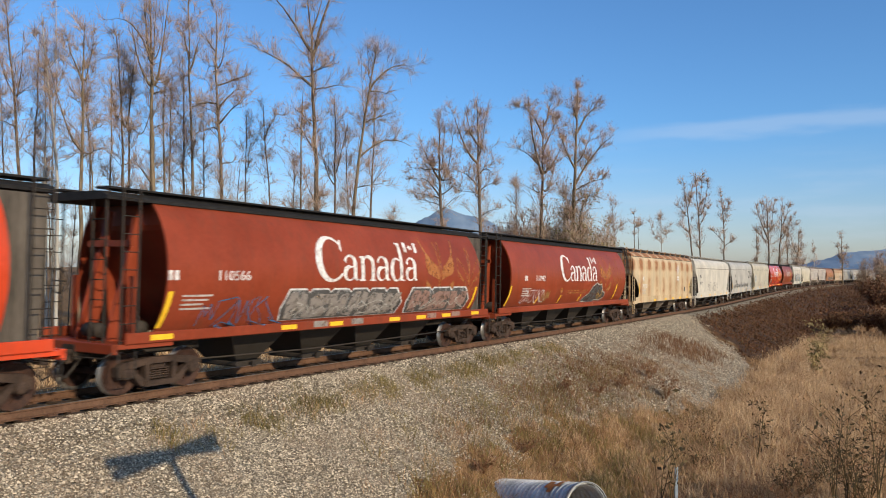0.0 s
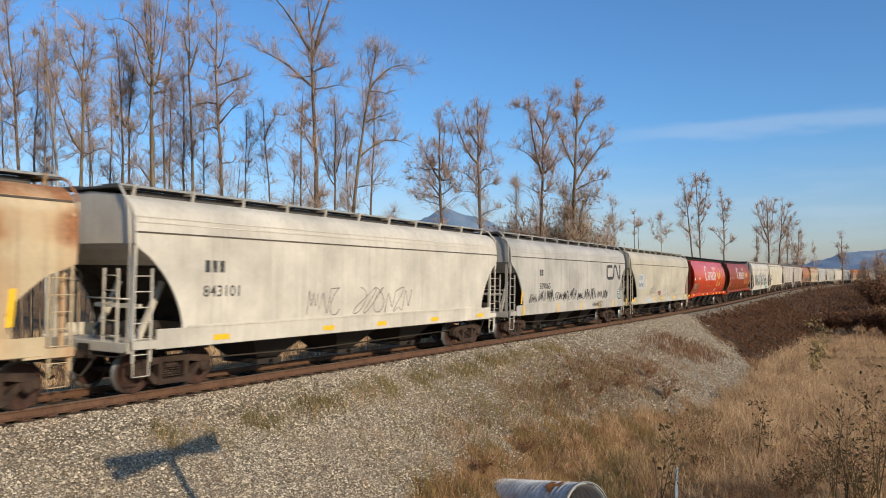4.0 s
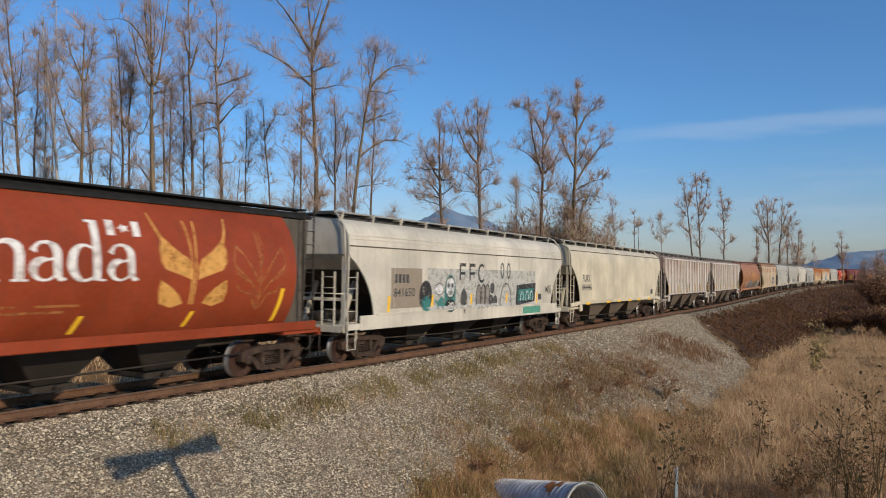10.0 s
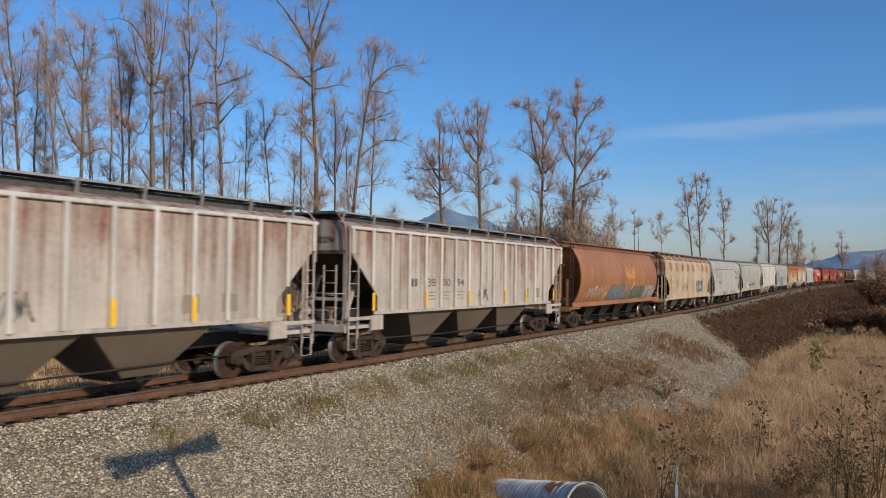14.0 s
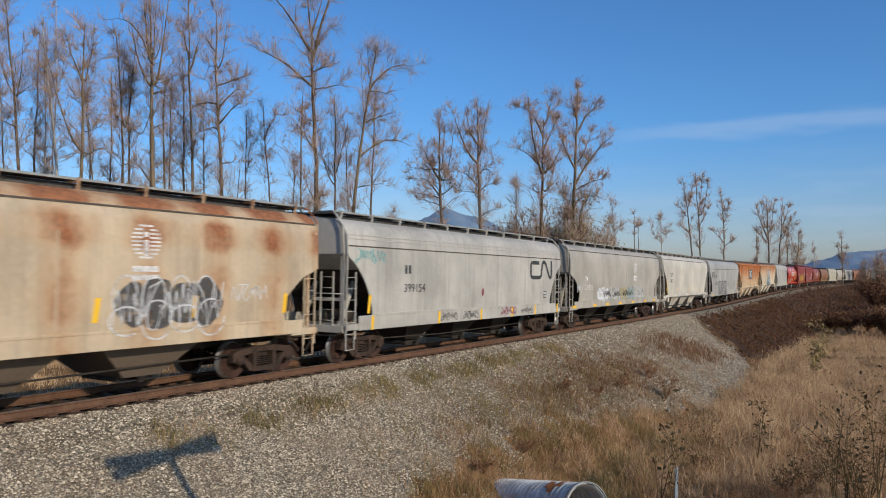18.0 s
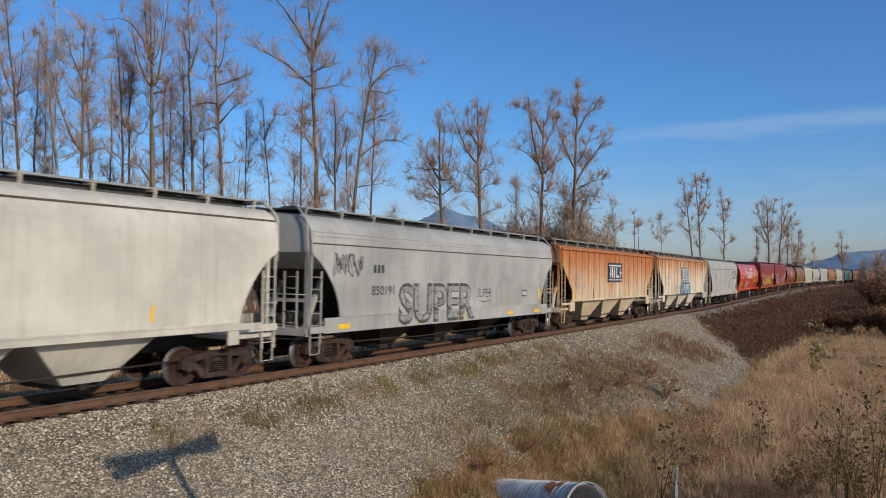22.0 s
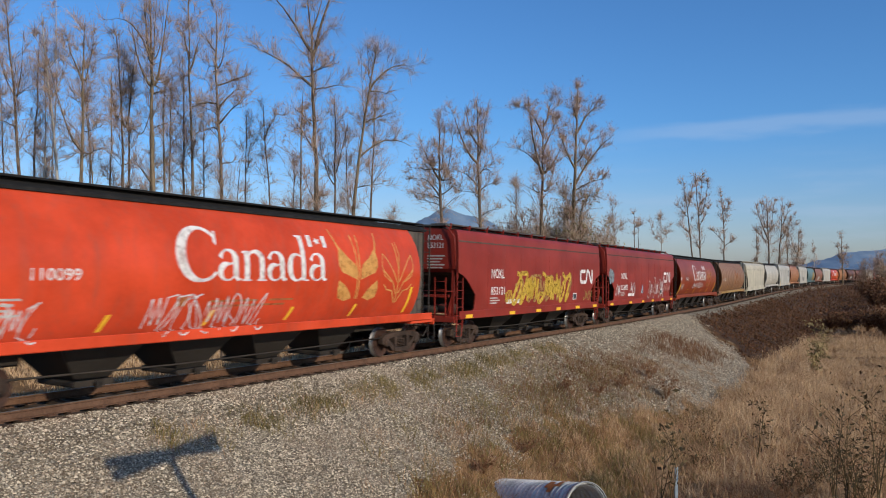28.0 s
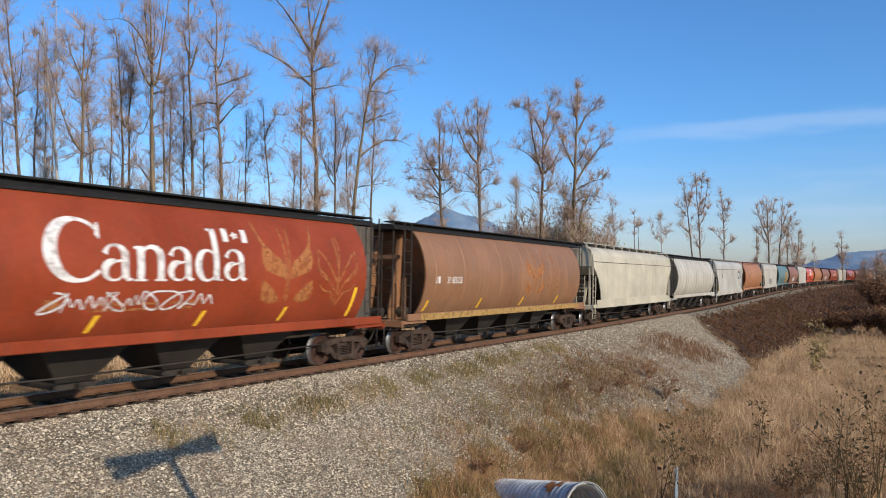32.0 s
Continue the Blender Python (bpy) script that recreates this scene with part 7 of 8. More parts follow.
# ---- the cars in their order: kind, paint, end and detail ----
CAR_S = [-236.7, -218.2, -200.6, -182.28, -163.59, -145.17, -127.78, -109.56, -91.38, -73.54, -55.44, -36.65, -18.11, 0.79, 18.87, 37.32, 55.35, 73.98, 91.46, 110.03, 128.39,
         147.32, 165.44, 183.6, 200.73, 218.57, 236.34, 254.69, 273.2, 290.85, 308.98, 327.07, 345.11, 363.11, 381.15, 399.25, 417.42, 435.65, 453.87, 472.14, 490.42, 508.67, 526.91, 545.1, 563.3]
CARS = ["cyl bright", "cyl dark", "cyl dark2", "ic rusttan", "hop white", "hop grey", "hop cream", "cyl bright", "cyl dark2", "hop white", "hop warm", "rib ribgrey", "rib ribgrey", "cyl orange", "ic rusttan2",
        "hop grey", "ic beige", "hop white", "hop coolgrey", "rib rustorange", "rib rustcream", "hop grey", "cyl bright", "tall maroon", "tall maroon", "cyl dark2", "cyl tanbrown", "hop cream", "cyl pale", "hop grey",
        "cyl orange", "hop pale", "cyl teal", "cyl brown", "hop pale", "cyl bright", "cyl orange", "cyl brown", "cyl dark", "hop pale", "cyl bright", "cyl brown", "cyl brown", "cyl pale"]
LABELS = {"bright": "bright red cylindrical grain hopper car with white lettering", "dark": "weathered brick-red cylindrical grain hopper car with graffiti", "dark2": "dull deep-red cylindrical grain hopper car with white lettering",
          "rusttan": "cream covered hopper car with brown rust panels", "white": "off-white smooth-sided covered hopper car", "grey": "light grey covered hopper car with dark band emblem", "cream": "dusty cream smooth-sided covered hopper car",
          "warm": "warm cream smooth-sided covered hopper car", "ribgrey": "chalky grey ribbed hopper car streaked with rust", "orange": "faded orange-brown cylindrical hopper car with hoops", "rusttan2": "pinkish cream covered hopper car with rust patches",
          "beige": "dusty grey-beige covered hopper car", "coolgrey": "cool grey covered hopper car with large graffiti", "rustorange": "ribbed hopper car gone to orange rust", "rustcream": "cream ribbed hopper car with running rust",
          "maroon": "maroon covered hopper car with white lettering", "tanbrown": "faded tan-brown cylindrical hopper car with yellow sill", "pale": "pale grey weathered hopper car", "teal": "faded blue-green cylindrical hopper car", "brown": "red-brown cylindrical hopper car"}
TRAIN = []
BARREL_IN = 0.65     # from a barrel car's roof end to its side sheet


def start_of(i):
    return CAR_S[i] - (BARREL_IN if i < 26 and CARS[i].startswith("cyl") else 0.0)


def disc(rx, rz, n=20, top=1.0):
    """An ellipse, its upper half scaled by top."""
    return poly_mesh([[(rx * math.cos(q), rz * math.sin(q) * (top if math.sin(q) > 0 else 1.0)) for q in np.linspace(0, 2 * math.pi, n + 1)[:-1]]])


def ring(rx, rz, w, a0=0, a1=360):
    return poly_mesh(stroke_polys(arc(0, 0, rx, rz, a0, a1, 22), w))


def spray(car, kind, hb, me, x, z, colour, lift=0.007, label="spray-painted graffiti", sx=1, sz=1):
    mark(car, kind, me, -hb + x, z, sx, sz, SPRAY[colour], "graffiti", label, lift)


def word(car, kind, hb, txt, x, z, w, h, mat, bold=0.02, lean=0.0, name="graffiti", label="spray-painted word", lift=0.008):
    """A written word fitted into a width and a height."""
    me = text_mesh(txt, bold, lean)
    xs = [v.co.x for v in me.vertices]
    k = w / (max(xs) - min(xs))
    mark(car, kind, me, -hb + x - min(xs) * k, z, k, h / 0.72, mat, name, label, lift)


def striped_emblem(car, kind, hb, x, z, mat, r=0.38):
    """A disc of level stripes round a small upright, with two lines of lettering below."""
    rows = []
    for j in range(9):
        q = -r + r * 2 * (j + 0.5) / 9
        h = math.sqrt(max(0.0, r * r - q * q))
        gap = 0.09 if abs(q) < r * 0.7 else 0.0
        rows += [(-h, q, h - gap, r * 0.11), (gap, q, h - gap, r * 0.11)] if gap else [(-h, q, 2 * h, r * 0.11)]
    rows += [(-0.05, -r * 0.75, 0.1, r * 0.9), (-0.055, r * 0.32, 0.11, 0.11), (-0.34, -r - 0.24, 0.66, 0.12), (-0.36, -r - 0.42, 0.7, 0.12)]
    mark(car, kind, bars_mesh(rows), -hb + x, z, 1, 1, mat, "emblem", "pale striped disc emblem", 0.005)


def wheat(car, hb, x, gold, lines, line_x=None):
    mark(car, "cyl", wheat_mesh(), -hb + x, 1.95, 1, 1, gold, "wheat_emblem", "two-leaf grain emblem")
    mark(car, "cyl", wheat_lines(), -hb + (line_x or x + 2.1), 1.95, 1, 1, lines, "wheat_outline", "outlined grain emblem")


def decorate(i, car, kind, hb):
    w, b, dim, faint = M["white"], M["black_letter"], M["wheat_dim"], M["pale_letter"]
    here = (car, kind, hb)
    canada = {0: 5.4, 1: 5.6, 2: 6.27, 7: 5.21, 8: 5.4, 22: 5.4, 25: 5.37, 35: 5.4, 38: 5.4, 40: 5.4}
    if kind == "cyl" and i in canada:
        old = i in (1, 2, 25, 38)
        x = canada[i]
        wordmark(car, hb, w, x)
        wheat(car, hb, x + 5.75, dim if old else M["wheat"], dim if old or i == 8 else M["wheat"])
        initials(*here, 0.55 if i != 2 else 1.9, 2.5, 2, 0.22, w)
        data_panel(*here, 1.0 if i != 2 else 1.8, 1.5, faint)
        number(*here, {0: "110207", 1: "110566", 2: "110982", 7: "110079", 8: "111641", 22: "110099", 25: "109013", 35: "110312", 38: "110440", 40: "110718"}[i], {2: 3.1, 25: 2.25}.get(i, 1.96), 2.5, 0.23, w, 1.12)
        bars = [(5.2 + 0.03, 1.95, 0.3, 0.22), (6.2, 2.02, 1.6, 0.05), (6.2, 1.9, 2.6, 0.05), (8.2, 2.02, 0.9, 0.05)]
        mark(car, kind, bars_mesh([(p - 5.2, q - 1.9, r, h) for p, q, r, h in bars]), -hb + x, 1.86, 1, 1, dim, "data_lettering", "small faded lettering", 0.004)
    if i in (0, 1, 7):
        sill_tape(*here, (0.2, 4.3, 6.3, 9.3, 10.9, 12.6, 14.8), 1.0, 0.6, 0.12)
    if i in (0, 1):
        side_tape(*here, (0.5, 14.9), 1.43, 0.14, 0.82, 0.1)
    if i in (2, 8, 22, 25):
        side_tape(*here, (0.45, 14.9), 1.43, 0.14, 0.85, 0.1)
        side_tape(*here, (3.6, 6.4, 9.2, 12.0), 1.43, 0.12, 0.36, 0.14)
    if i == 1:
        for x, ww, n_, sd in ((4.4, 5.6, 8, 5), (10.4, 4.2, 5, 9)):
            nb = n_ - 2
            spray(*here, backing(ww, 0.86, nb), x, 1.42, "white", 0.005, "white outline of a spray-painted piece")
            spray(*here, backing(ww - 0.1, 0.8, nb), x + 0.05, 1.43, "dusk", 0.008, "dark ground of a spray-painted piece")
            for letter in blocks(ww - 0.16, 0.74, nb):
                spray(*here, letter, x + 0.08, 1.45, "rose" if x > 9 else "silver", 0.011, "chunky spray-painted letter")
            spray(*here, scrawl(random.Random(sd + 2), ww * 0.9, 0.4, n_, 0.025), x + 0.2, 1.5, "primer", 0.014)
            for q in (1.2, 2.9):
                mark(car, kind, bars_mesh([(0, 0, 0.6, 0.17)]), -hb + x + q, 1.2, 1, 1, SPRAY["silver" if x < 9 else "rose"], "graffiti", "pale spray paint run onto the sill", 0.006)
        piece(*here, 1.6, 1.35, 2.6, 0.75, 5, None, "blue", 12, pen=0.03)
    if i == 2:
        piece(*here, 1.9, 1.5, 2.6, 0.6, 6, None, "white", 15, pen=0.03)
        piece(*here, 4.2, 1.45, 0.8, 0.6, 3, None, "ochre", 16, pen=0.04)
        mound = [(-1.7, 0.0), (-1.5, 0.22), (-0.9, 0.42), (-0.5, 0.78), (0.1, 0.98), (0.6, 0.86), (0.95, 0.92), (1.2, 0.55), (1.75, 0.42), (1.85, 0.2), (1.3, 0.02), (0.4, 0.05), (-0.4, -0.12), (-1.2, 0.0)]
        spray(*here, poly_mesh([mound]), 11.4, 1.4, "dusk", 0.006, "dark spray-painted mound")
        spray(*here, poly_mesh(stroke_polys(mound, 0.05, True)), 11.4, 1.4, "primer", 0.009, "pale outline of the mound")
        spray(*here, scrawl(random.Random(18), 1.0, 0.6, 3, 0.035), 11.9, 1.4, "ochre", 0.008)
    if i in (3, 14, 16):
        initials(*here, 2.2, 2.5, 2, 0.25, w)
        number(*here, {3: "799321", 14: "799371", 16: "799576"}[i], 2.1, 2.02, 0.25, w, 1.15)
        striped_emblem(*here, {3: 12.15, 14: 11.45, 16: 11.4}[i], 3.3, w)
        data_panel(*here, 2.1, 1.3, faint)
    if i == 3:
        side_tape(*here, (1.3, 16.0), 1.65, 0.14, 0.7, 0.05)
        sill_tape(*here, (5.0, 8.0, 10.2, 12.6, 15.0), 1.02, 0.55, 0.13)
        mark(*here[:2], bars_mesh([(0, 0, 0.4, 0.34)]), -hb + 14.2, 1.65, 1, 1, b, "placard", "", 0.006)
    if i == 4:
        initials(*here, 1.9, 2.68, 3, 0.28, b)
        number(*here, "843101", 1.85, 2.12, 0.26, b, 1.1)
        for x, sd in ((5.5, 21), (7.6, 22), (9.2, 23)):
            spray(*here, scrawl(random.Random(sd), 1.5, 0.8, 3, 0.035), x, 1.5, "silver", 0.008, "thin grey spray-painted outline")
        sill_tape(*here, (2.2, 6.2, 8.8, 12.0, 15.4), 1.1, 0.5, 0.13)
    if i in (5, 15, 21, 29):
        mark(car, kind, emblem_rail(0.19), -hb + {5: 12.55, 15: 13.1, 21: 12.9}.get(i, 12.9), 2.55, 0.98, 0.88, b, "emblem", "bent dark grey band emblem", 0.006)
        initials(*here, 3.05, 2.72, 2, 0.28, b)
        if i in (5, 15):
            number(*here, {5: "389065", 15: "399154"}[i], 3.0, 2.12, 0.27, b, 1.15)
        side_tape(*here, (1.2, 5.2, 8.4, 11.2, 13.6, 16.2), 1.0, 0.14, 0.42, 0.03)
        side_tape(*here, (1.0,), 1.5, 0.14, 0.55, 0.08)
        mark(car, kind, bars_mesh([(0, 0, 0.36, 0.3)]), -hb + 14.6, 1.72, 1, 1, b, "placard", "", 0.006)
        mark(car, kind, bars_mesh([(0.04, 0.04, 0.12, 0.09), (0.2, 0.04, 0.12, 0.09), (0.04, 0.17, 0.12, 0.09), (0.2, 0.17, 0.12, 0.09)]), -hb + 14.6, 1.72, 1, 1, w, "placard_print", "", 0.01)
    if i == 5:
        for j in range(11):
            spray(*here, scrawl(random.Random(31 + j), 0.86, 0.38 + 0.1 * (j % 3), 5, 0.038), 1.9 + j * 1.0, 1.52 + 0.05 * (j % 2), "dusk" if j % 2 else "black", 0.008, "thin dark spray-painted scrawl")
        spray(*here, scrawl(random.Random(57), 1.6, 0.3, 8, 0.03), 10.2, 1.08, "dusk", 0.008)
        spray(*here, bars_mesh([(0, 0, 0.9, 0.42)]), 14.5, 1.5, "fadegreen", 0.005)
    if i == 6:
        mark(car, kind, bars_mesh([(0, 0, 1.35, 0.95)]), -hb + 1.6, 1.95, 1, 1, PATCH["paleblue"], "paint_patch", "pale repainted patch", 0.004)
        code(*here, "FURX", 1.75, 2.55, 0.25, SPRAY["blue"])
        number(*here, "841902", 1.68, 2.1, 0.24, SPRAY["blue"], 1.1)
        sill_tape(*here, (0.1, 5.5, 7.4, 10.9, 14.6, 16.2), 1.2, 0.55, 0.14)
        for x, ww in ((3.2, 2.2), (9.0, 1.0), (13.6, 0.5)):
            mark(car, kind, bars_mesh([(0, 0, ww, 0.3)]), -hb + x, 1.05, 1, 1, PATCH["paleblue"], "paint_patch", "pale repainted sill patch", 0.004)
        spray(*here, scrawl(random.Random(33), 0.85, 0.45, 4, 0.03), 6.5, 1.4, "wine", 0.008, "small red scrawl")
        spray(*here, ring(0.36, 0.45, 0.03), 8.7, 1.85, "white", 0.008)
        spray(*here, scrawl(random.Random(34), 0.8, 0.5, 4, 0.03), 8.3, 1.5, "white", 0.009)
        for x, ww, sd in ((4.4, 1.7, 35), (10.5, 2.5, 36)):
            spray(*here, scrawl(random.Random(sd), ww, 0.75, 4, 0.025), x, 1.42, "silver", 0.008, "thin grey outlined piece")
        mark(car, kind, bars_mesh([(0, 0, 0.12, 0.45)]), -hb + 9.9, 3.1, 1, 1, w, "paint_patch", "", 0.02)
    if i == 7:
        mark(car, kind, bars_mesh([(0, 0, 2.25, 0.74)]), -hb + 0.56, 1.51, 1, 1, PATCH["redbrown"], "paint_patch", "darker repainted patch", 0.003)
        mark(car, kind, bars_mesh([(0, 0, 0.5, 0.26)]), -hb + 1.25, 2.5, 1, 1, PATCH["redbrown"], "paint_patch", "", 0.003)
        piece(*here, 10.6, 1.45, 0.8, 0.3, 5, None, "white", 35, pen=0.025)
    if i == 9:
        spray(*here, bars_mesh([(0, 0, 9.2, 1.45)]), 4.4, 1.47, "primer", 0.003, "grey primer rectangle")
        mark(car, kind, bars_mesh([(0, 0, 1.85, 1.3)]), -hb + 2.2, 1.6, 1, 1, PATCH["taupe"], "paint_patch", "taupe repainted patch", 0.004)
        initials(*here, 2.4, 2.42, 4, 0.28, b)
        number(*here, "841650", 2.35, 1.98, 0.27, b, 1.1)
        spray(*here, disc(0.42, 0.44, top=1.25), 4.3, 1.95, "black", 0.007)
        spray(*here, disc(0.3, 0.25), 4.35, 1.7, "teal", 0.010)
        spray(*here, disc(0.3, 0.2), 5.2, 2.2, "white", 0.007), spray(*here, ring(0.3, 0.2, 0.03), 5.2, 2.2, "dusk", 0.010)
        spray(*here, poly_mesh([[(0, 0.4), (0.25, 0.25), (0.5, 0.45), (0.8, 0.3), (0.8, 0.05), (0.5, 0.0), (0.3, 0.05)]]), 4.85, 1.5, "teal", 0.006)
        spray(*here, disc(0.42, 0.66), 5.98, 2.05, "teal", 0.0055)
        spray(*here, disc(0.33, 0.34, top=1.2), 5.98, 2.25, "white", 0.008), spray(*here, ring(0.33, 0.38, 0.045), 5.98, 2.25, "black", 0.010)
        for dx in (-0.13, 0.13):
            spray(*here, disc(0.08, 0.09), 5.98 + dx, 2.32, "dusk", 0.011)
        spray(*here, bars_mesh([(j * 0.08, 0, 0.04, 0.14) for j in range(5)]), 5.8, 1.98, "dusk", 0.011)
        spray(*here, disc(0.36, 0.24), 6.0, 1.6, "black", 0.008), spray(*here, scrawl(random.Random(9), 0.4, 0.2, 3, 0.035), 5.82, 1.52, "white", 0.012)
        for x in (6.66, 7.42):
            spray(*here, bars_mesh([(0, 0, 0.1, 0.62), (0.08, 0.5, 0.4, 0.12), (0.08, 0.2, 0.36, 0.1)]), x, 2.52, "black", 0.008, "black spray-painted letter F")
        spray(*here, ring(0.26, 0.32, 0.1, 50, 320), 8.42, 2.78, "black", 0.008, "black spray-painted letter C")
        spray(*here, disc(0.26, 0.3, top=1.3), 7.0, 1.8, "dusk", 0.007), spray(*here, disc(0.07, 0.2), 7.05, 1.48, "black", 0.009)
        for dx in (0.0, 0.36, 0.7):
            spray(*here, disc(0.22, 0.46), 8.2 + dx, 1.88, "silver", 0.006), spray(*here, ring(0.22, 0.46, 0.05, -60, 240), 8.2 + dx, 1.88, "black", 0.009)
        for x, z in ((9.35, 2.2), (9.25, 1.72), (9.62, 1.7)):
            spray(*here, disc(0.17, 0.2), x, z, "dusk", 0.007), spray(*here, ring(0.17, 0.2, 0.04), x, z, "black", 0.009)
        for x in (10.25, 10.85):
            spray(*here, ring(0.13, 0.3, 0.07), x, 2.9, "black", 0.008)
        spray(*here, ring(0.5, 0.78, 0.06, -10, 190), 10.6, 1.6, "dusk", 0.008)
        spray(*here, poly_mesh([[(0, 0), (2.0, 0.05), (2.1, 0.95), (0.1, 0.85)]]), 11.56, 1.46, "black", 0.006, "black spray-painted block")
        spray(*here, poly_mesh([[(0, 0), (1.6, 0.05), (1.7, 0.55), (0.1, 0.5)]]), 11.75, 1.62, "teal", 0.008)
        for x in (12.2, 12.75, 13.2):
            spray(*here, ring(0.14, 0.3, 0.04, -20, 200), x, 1.75, "white", 0.011)
        spray(*here, scrawl(random.Random(53), 0.7, 0.4, 4, 0.03), 14.76, 1.9, "black", 0.008)
        spray(*here, bars_mesh([(0, 0, 1.9, 0.3)]), 12.3, 1.08, "green", 0.005)
        side_tape(*here, (2.0, 4.65, 7.5, 10.6, 13.7), 1.5, 0.14, 0.5, 0.04)
        mark(car, kind, bars_mesh([(0, 0, 0.36, 0.26)]), -hb + 13.95, 1.65, 1, 1, b, "placard", "", 0.006)
    if i == 10:
        code(*here, "FURX", 1.6, 2.45, 0.36, b, 0.95)
        number(*here, "844446", 1.5, 2.0, 0.33, b, 1.1)
        sill_tape(*here, (2.2, 5.6, 7.6, 9.8, 11.8, 14.2), 1.25, 0.6, 0.12)
        mark(car, kind, bars_mesh([(0, 0, 0.5, 0.3)]), -hb + 14.9, 1.62, 1, 1, b, "placard", "", 0.006)
    if i in (11, 12):
        step = (2 * hb - 0.24) / 16
        initials(*here, 0.12 + 3 * step + 0.2, 2.3, 2, 0.26, SPRAY["dusk"])
        for j, pair in enumerate(("38", "30", "95" if i == 11 else "94")):
            word(*here, pair, 0.12 + (4 + j) * step + 0.22, 2.3, 0.52, 0.27, SPRAY["dusk"], 0.005, name="number", label="two digits of the faded car number", lift=0.006)
            mark(car, kind, bars_mesh([(0, 0.22, 0.6, 0.045), (0, 0.1, 0.5, 0.045), (0, -0.02, 0.55, 0.045)]), -hb + 0.12 + (4 + j) * step + 0.2, 1.85, 1, 1, SPRAY["ashen"], "data_lettering", "", 0.006)
        for j in (1, 4, 7, 10, 12, 15):
            mark(car, kind, bars_mesh([(0, 0, 0.14, 0.55)]), -hb + 0.05 + j * step, 1.58, 1, 1, M["yellow"], "reflector", "yellow reflective tape on a rib", 0.108)
        for x in (12.2, 13.4):
            mark(car, kind, bars_mesh([(0, 0, 0.5, 0.42)]), -hb + x + 0.25, 1.75, 1, 1, PATCH["taupe"], "paint_patch", "dull stencilled panel", 0.006)
        spray(*here, scrawl(random.Random(83), 0.8, 0.6, 5, 0.03), 8.2, 1.7, "dusk", 0.008)
    if i == 13:
        wheat(car, hb, 8.4, M["wheat"], dim, 10.5)
        spray(*here, scrawl(random.Random(61), 3.4, 0.7, 8, 0.03), 1.9, 1.5, "white", 0.008)
        for x, ww, f_, l_, sd in ((5.4, 3.8, "greyblue", "blue", 63), (9.8, 3.2, "dimteal", "green", 65), (12.9, 2.4, "silver", "white", 67)):
            spray(*here, bubbles(random.Random(sd), ww, 1.0, 4), x, 1.25, f_, 0.007)
            spray(*here, scrawl(random.Random(sd), ww, 0.95, 7, 0.04), x, 1.28, l_, 0.010)
        side_tape(*here, (4.8, 8.4, 11.4, 14.6), 1.43, 0.14, 0.42, 0.12)
    if i == 14:
        spray(*here, bubbles(random.Random(71), 3.0, 1.2, 4), 10.65, 1.4, "dusk", 0.006)
        for j in range(4):
            spray(*here, ring(0.42, 0.3 + 0.12 * (j % 2), 0.035, 20 * j, 300 + 20 * j), 11.0 + j * 0.76, 1.65, "white", 0.010)
            spray(*here, ring(0.3, 0.45, 0.035, -40, 220), 10.95 + j * 0.72, 2.15, "white", 0.011)
        spray(*here, scrawl(random.Random(72), 3.0, 1.1, 7, 0.03), 10.65, 1.4, "white", 0.012)
        spray(*here, scrawl(random.Random(74), 1.2, 0.4, 6, 0.025), 13.9, 2.0, "white", 0.008)
        piece(*here, 5.6, 1.6, 2.0, 0.75, 5, None, "dusk", 71, pen=0.03)
        side_tape(*here, (1.3, 10.2, 12.7, 15.7), 1.65, 0.14, 0.5, 0.06)
    if i == 15:
        spray(*here, scrawl(random.Random(75), 1.6, 0.45, 6, 0.03), 0.35, 3.02, "cyan", 0.008)
        spray(*here, scrawl(random.Random(79), 1.5, 0.28, 7, 0.035), 10.2, 1.12, "wine", 0.008)
        spray(*here, disc(0.09, 0.16), 8.6, 2.05, "wine", 0.008)
        for x in (5.4, 7.0, 12.2):
            spray(*here, scrawl(random.Random(int(x * 10)), 1.2, 0.28, 6, 0.03), x, 1.08, "dusk", 0.008)
    if i == 16:
        for x, ww, c_, sd in ((4.0, 2.2, "white", 85), (6.0, 2.4, "primer", 86), (8.0, 1.6, "fadeyellow", 87), (9.6, 1.6, "fadegreen", 88), (11.0, 2.4, "primer", 89)):
            spray(*here, bubbles(random.Random(sd), ww, 0.9, 3), x, 1.3, c_, 0.005, "faded pastel spray-painted block")
        spray(*here, scrawl(random.Random(90), 1.3, 0.45, 5, 0.05), 5.2, 1.55, "black", 0.010)
        spray(*here, scrawl(random.Random(91), 1.2, 0.42, 4, 0.05), 7.0, 1.5, "black", 0.010)
        spray(*here, scrawl(random.Random(92), 2.0, 0.45, 6, 0.05), 8.8, 1.5, "black", 0.010)
        spray(*here, scrawl(random.Random(93), 0.85, 0.5, 5, 0.03), 0.95, 1.86, "white", 0.008)
        sill_tape(*here, (0.3, 3.4, 5.6, 8.0, 10.6, 13.4, 15.6), 1.1, 0.55, 0.13)
    if i == 17:
        code(*here, "GAEX", 1.85, 2.78, 0.26, b)
        number(*here, "520137", 1.83, 2.36, 0.23, b, 1.1)
        side_tape(*here, (0.9, 4.2, 8.2, 12.2), 1.6, 0.1, 0.35, 0.04)
        side_tape(*here, (0.85,), 1.75, 0.12, 0.85, 0.02)
